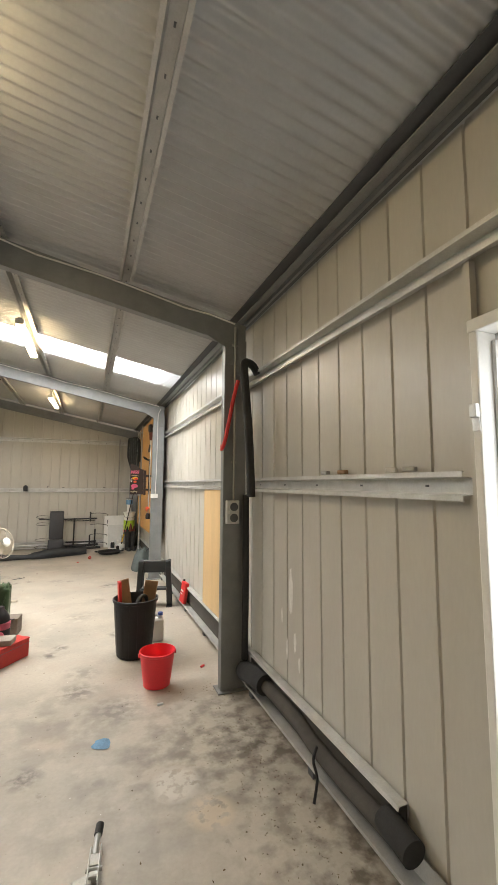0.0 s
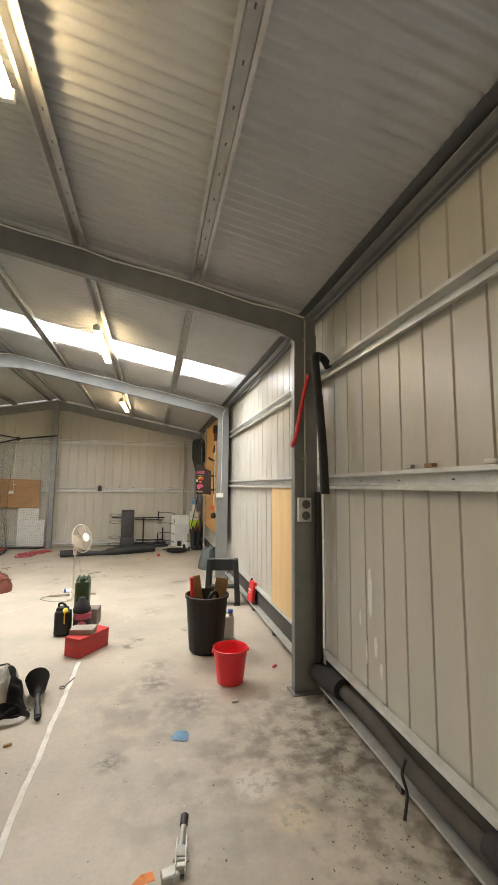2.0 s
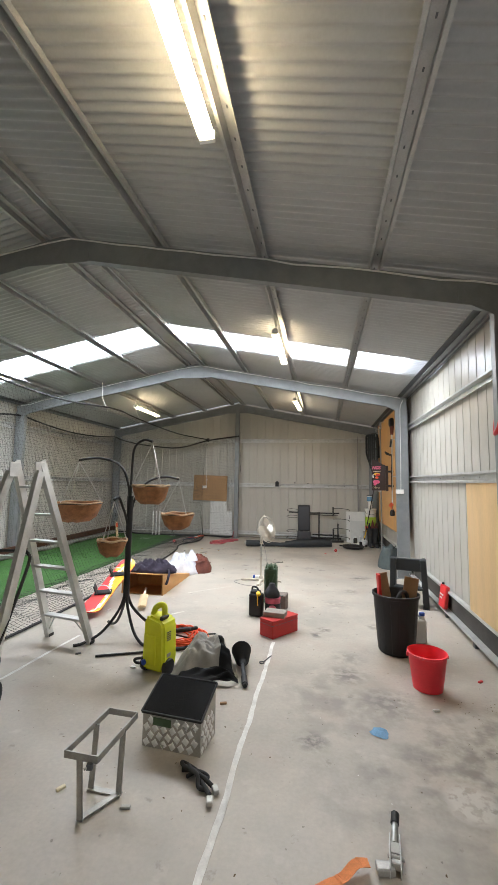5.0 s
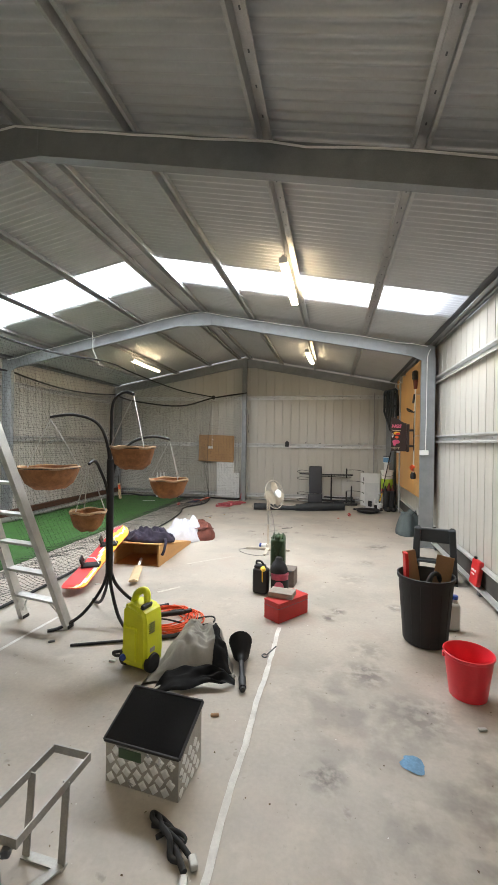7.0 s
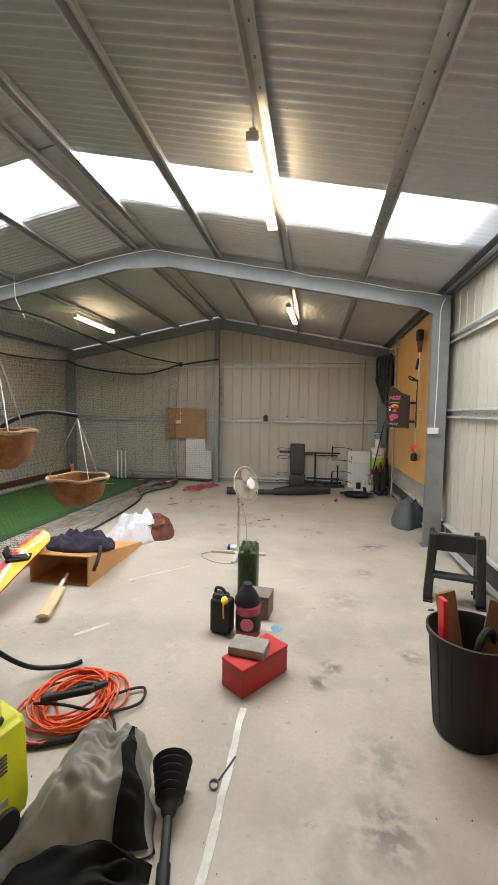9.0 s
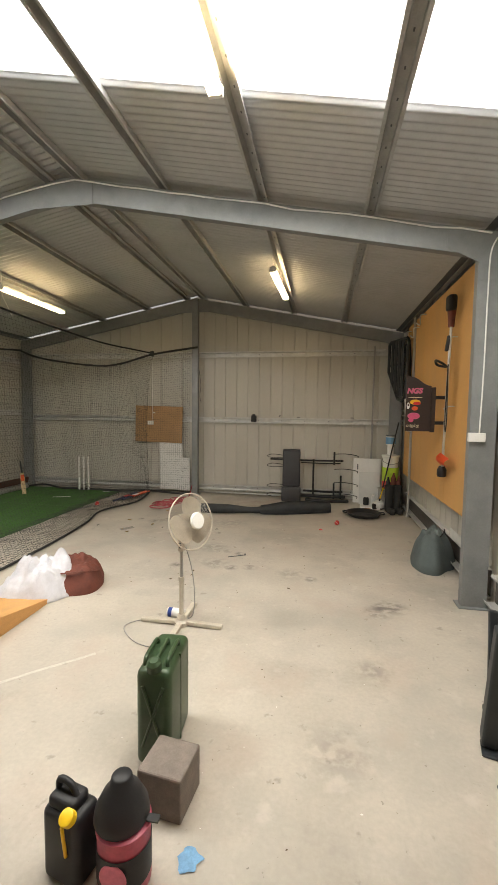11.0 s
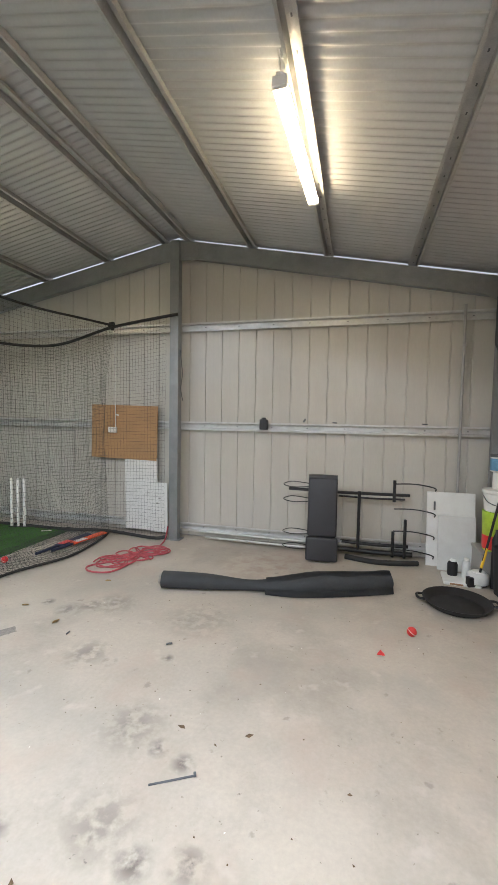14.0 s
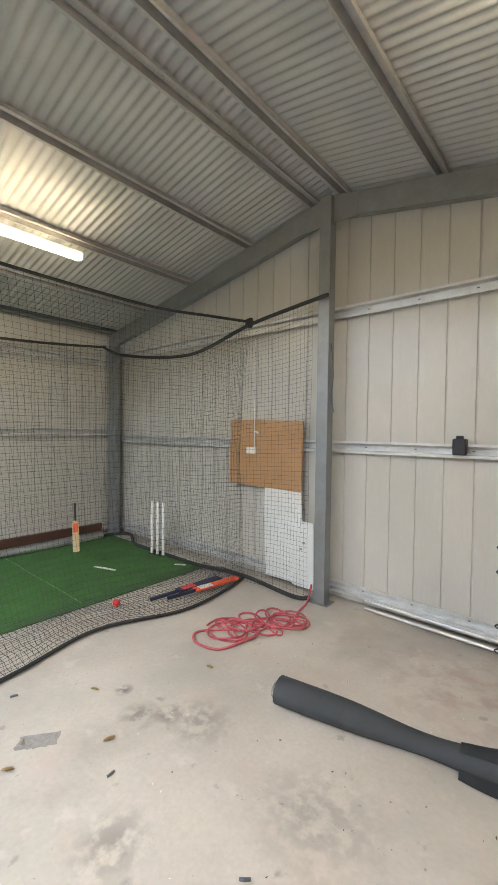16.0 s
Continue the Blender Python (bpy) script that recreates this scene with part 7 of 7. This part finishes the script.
pl = thing("power_lead", pose(0, 0, 0), "short black power lead with silver-ended plugs", "power lead")
P("lead", curve([(-0.90, 2.42, 0.02), (-1.0, 2.49, 0.02), (-1.07, 2.51, 0.03), (-1.05, 2.47, 0.04), (-0.97, 2.43, 0.045), (-0.91, 2.41, 0.03), (-0.86, 2.38, 0.02)], 6), 0.011, M_RUBBER, pl)
P("lead", curve([(-1.06, 2.48, 0.012), (-0.98, 2.47, 0.02), (-0.92, 2.39, 0.02), (-0.86, 2.32, 0.02)], 6), 0.013, M_RUBBER, pl)
P("lead", curve([(-1.04, 2.50, 0.03), (-1.0, 2.44, 0.05), (-0.95, 2.40, 0.05), (-0.93, 2.36, 0.02), (-0.88, 2.36, 0.015)], 6), 0.012, M_RUBBER, pl)
P("lead", curve([(-1.02, 2.43, 0.012), (-0.96, 2.45, 0.035), (-0.9, 2.44, 0.02), (-0.93, 2.4, 0.015)], 6), 0.010, M_RUBBER, pl)
for x, y, a in ((-0.84, 2.365, 30), (-0.85, 2.285, 15)):
    part("plug", box((0.032, 0.05, 0.026), (x, y, 0.016), (0, 0, a), 0.006), M_STEEL, pl, "silver plug end")

eb = thing("eye_bolt", pose(-0.8, 3.93, 0, 0, 0, 12) @ Matrix.Scale(0.75, 4), "rusty eye bolt beside the painted line", "eye bolt")
P("shank", [(0.0, 0.03, 0.008), (0.06, 0.12, 0.012), (0.1, 0.19, 0.008)], 0.006, M_DARK, eb)
part("eye", tube([(-0.03 + 0.026 * math.cos(2 * math.pi * k / 18), 0.0 + 0.032 * math.sin(2 * math.pi * k / 18), 0.009) for k in range(18)], 0.006, 7, closed=True), M_DARK, eb, "", True)
lb = thing("long_bolt", pose(-1.25, 8.45, 0, 0, 0, 29), "long thin dark bolt on the concrete", "bolt")
P("shank", [(0, 0, 0.005), (0.1, 0, 0.005), (0.2, 0, 0.006)], 0.0045, M_DARK, lb)
part("head", lathe([(0.0, 0.0), (0.011, 0.0), (0.011, 0.01), (0.0, 0.01)], 6, pose(0.2, 0, 0.012, 0, 90, 0), cap=False), M_DARK, lb)
for x, y, a, m, nm, lab in ((-1.0, 3.2, 20, M_CARD, "wood_chip", "small brown wood chip on the concrete"), (-1.64, 2.23, 60, M_CREAM, "rag_scrap", "small twisted rag scrap on the concrete"), (-1.25, 2.18, 10, M_STEEL, "steel_nut", "loose steel nut on the concrete"), (1.0, 3.95, 40, M_RED, "red_scrap", "red plastic scrap on the concrete"),
                             (0.62, 5.85, 20, M_DARK, "bolt", "rusty bolt on the concrete"), (0.64, 5.7, 70, M_DARK, "hinge", "small dark hinge on the concrete"), (-2.52, 3.75, 35, M_DARK, "clamp", "small dark clamp on the concrete"), (-1.9, 3.6, 0, M_WHITE, "paper_scrap", "scrap of white paper on the concrete"),
                             (0.52, 3.42, 15, M_CLEARPL, "plastic_scrap", "scrap of pale plastic on the concrete"), (-2.9, 5.0, 50, M_WHITE, "paper_scrap", "scrap of white paper on the concrete")):
    tagged(finish(nm, box((0.05, 0.022, 0.014), (x, y, 0.007), (0, 0, a), 0.005), m), lab, "scrap")
bm = bmesh.new()
extrude([(-0.025, -0.02), (0.025, -0.02), (0.0, 0.035)], 0.01, pose(-0.2, 9.82, 0.0), bm)
tagged(finish("red_marker", bm, M_RED), "small red triangular plastic marker on the floor", "marker")

rngd = random.Random(8)
# curled dry leaves and dark scraps
for k, (x, y, a, s) in enumerate(((-3.1, 9.69, 20, 0.026), (-2.65, 9.53, 70, 0.03), (-2.84, 9.1, 50, 0.026), (-2.74, 10.35, 10, 0.026), (-2.97, 9.22, 130, 0.014))):
    def curl(u, v):
        w = math.sin(math.pi * min(1, 0.08 + u * 0.9)) ** 0.8
        return Vector((s * (2 * u - 1), 0.45 * s * w * (2 * v - 1) + 0.2 * s * u * u, 0.004 + 0.3 * s * (2 * v - 1) ** 2 + 0.18 * s * abs(noise.noise(Vector((u * 4, v * 3, k))))))
    bm = heap(curl, 10, 6)
    bmesh.ops.solidify(bm, geom=bm.faces[:], thickness=0.0012)
    bmesh.ops.transform(bm, matrix=pose(x, y, 0.002, 0, 0, a), verts=bm.verts)
    tagged(finish("dry_leaf", bm, M_DRYLEAF, None, "", True), "curled yellow-brown dry leaf on the concrete", "leaf", "dry leaves")
for x, y, a in ((-2.45, 9.4, 75), (-1.68, 9.49, 20), (-3.42, 9.31, 50)):
    tagged(finish("dark_scrap", tube([(x, y, 0.006), (x + 0.018 * math.cos(radians(a)), y + 0.018 * math.sin(radians(a)), 0.012), (x + 0.04 * math.cos(radians(a + 20)), y + 0.04 * math.sin(radians(a + 20)), 0.006)], 0.006, 6), M_DARK, None, "", True), "small dark scrap on the concrete", "scrap")
bm = bmesh.new()
ring = []
for j in range(28):
    a = 2 * math.pi * j / 28
    c, s = math.cos(a), math.sin(a)
    r = 1 / max(abs(c) / 0.11, abs(s) / 0.055) * (0.92 + 0.22 * noise.noise(Vector((c * 3, s * 3, 4))))
    ring.append(bm.verts.new(Vector((-2.93, 9.28, 0.0015)) + Matrix.Rotation(radians(55), 3, "Z") @ Vector((r * c, r * s, 0))))
bm.faces.new(ring)
tagged(finish("trim_cement_smear", bm, M_SMEAR), "rough grey smear of cement on the slab", "marking", "", "structure")


def litter(name, n, place, label, size=(0.004, 0.016), material=None):
    """Scattered flat flecks: dry leaf, bark and grit."""
    bm = bmesh.new()
    for k in range(n):
        x, y = place()
        s, a = rngd.uniform(*size), rngd.random() * 6.283
        pts = [(x + s * math.cos(a + q) * f, y + s * math.sin(a + q) * f, 0.002 + 0.006 * rngd.random()) for q, f in ((0, 1), (1.3, 0.5), (2.8, 0.9), (4.4, 0.45))]
        bm.faces.new([bm.verts.new(p) for p in pts])
    tagged(finish(name, bm, material or M_LEAF), label, "litter", "", "stuff")


litter("leaf_litter", 420, lambda: (1.1 - abs(rngd.gauss(0, 0.22)), 1.2 + 2.4 * rngd.random()), "dry leaf and bark litter by the wall", (0.002, 0.009))
litter("floor_grit", 330, lambda: (-2.6 + 3.7 * rngd.random(), 1.2 + 10.3 * rngd.random()), "fine dark grit scattered over the concrete", (0.003, 0.009))
litter("pale_chips", 120, lambda: (-2.6 + 3.7 * rngd.random(), 1.2 + 10.3 * rngd.random()), "pale paint chips scattered over the concrete", (0.003, 0.008), M_PAINT)
litter("leaf_scraps", 8, lambda: (-1.9 + 1.8 * rngd.random(), 7.6 + 2.2 * rngd.random()), "dry leaf scraps on the concrete", (0.012, 0.03))

for k, (y, z, w, h) in enumerate(((2.72, 0.95, 0.03, 0.16), (2.66, 0.62, 0.02, 0.07), (2.6, 0.5, 0.015, 0.05), (2.78, 0.55, 0.012, 0.08), (2.86, 0.75, 0.012, 0.05))):
    bm = bmesh.new()
    bm.faces.new([bm.verts.new((1.2965, y + w * (1 + 0.5 * noise.noise(Vector((math.cos(a) * 2, math.sin(a) * 2, k)))) * math.cos(a), z + h * (1 + 0.6 * noise.noise(Vector((math.cos(a) * 2, k, math.sin(a) * 2)))) * math.sin(a))) for a in (2 * math.pi * j / 20 for j in range(20))])
    tagged(finish("trim_scuff", bm, M_PAINT), "pale scuff of paint on the wall sheet", "marking", "", "structure")
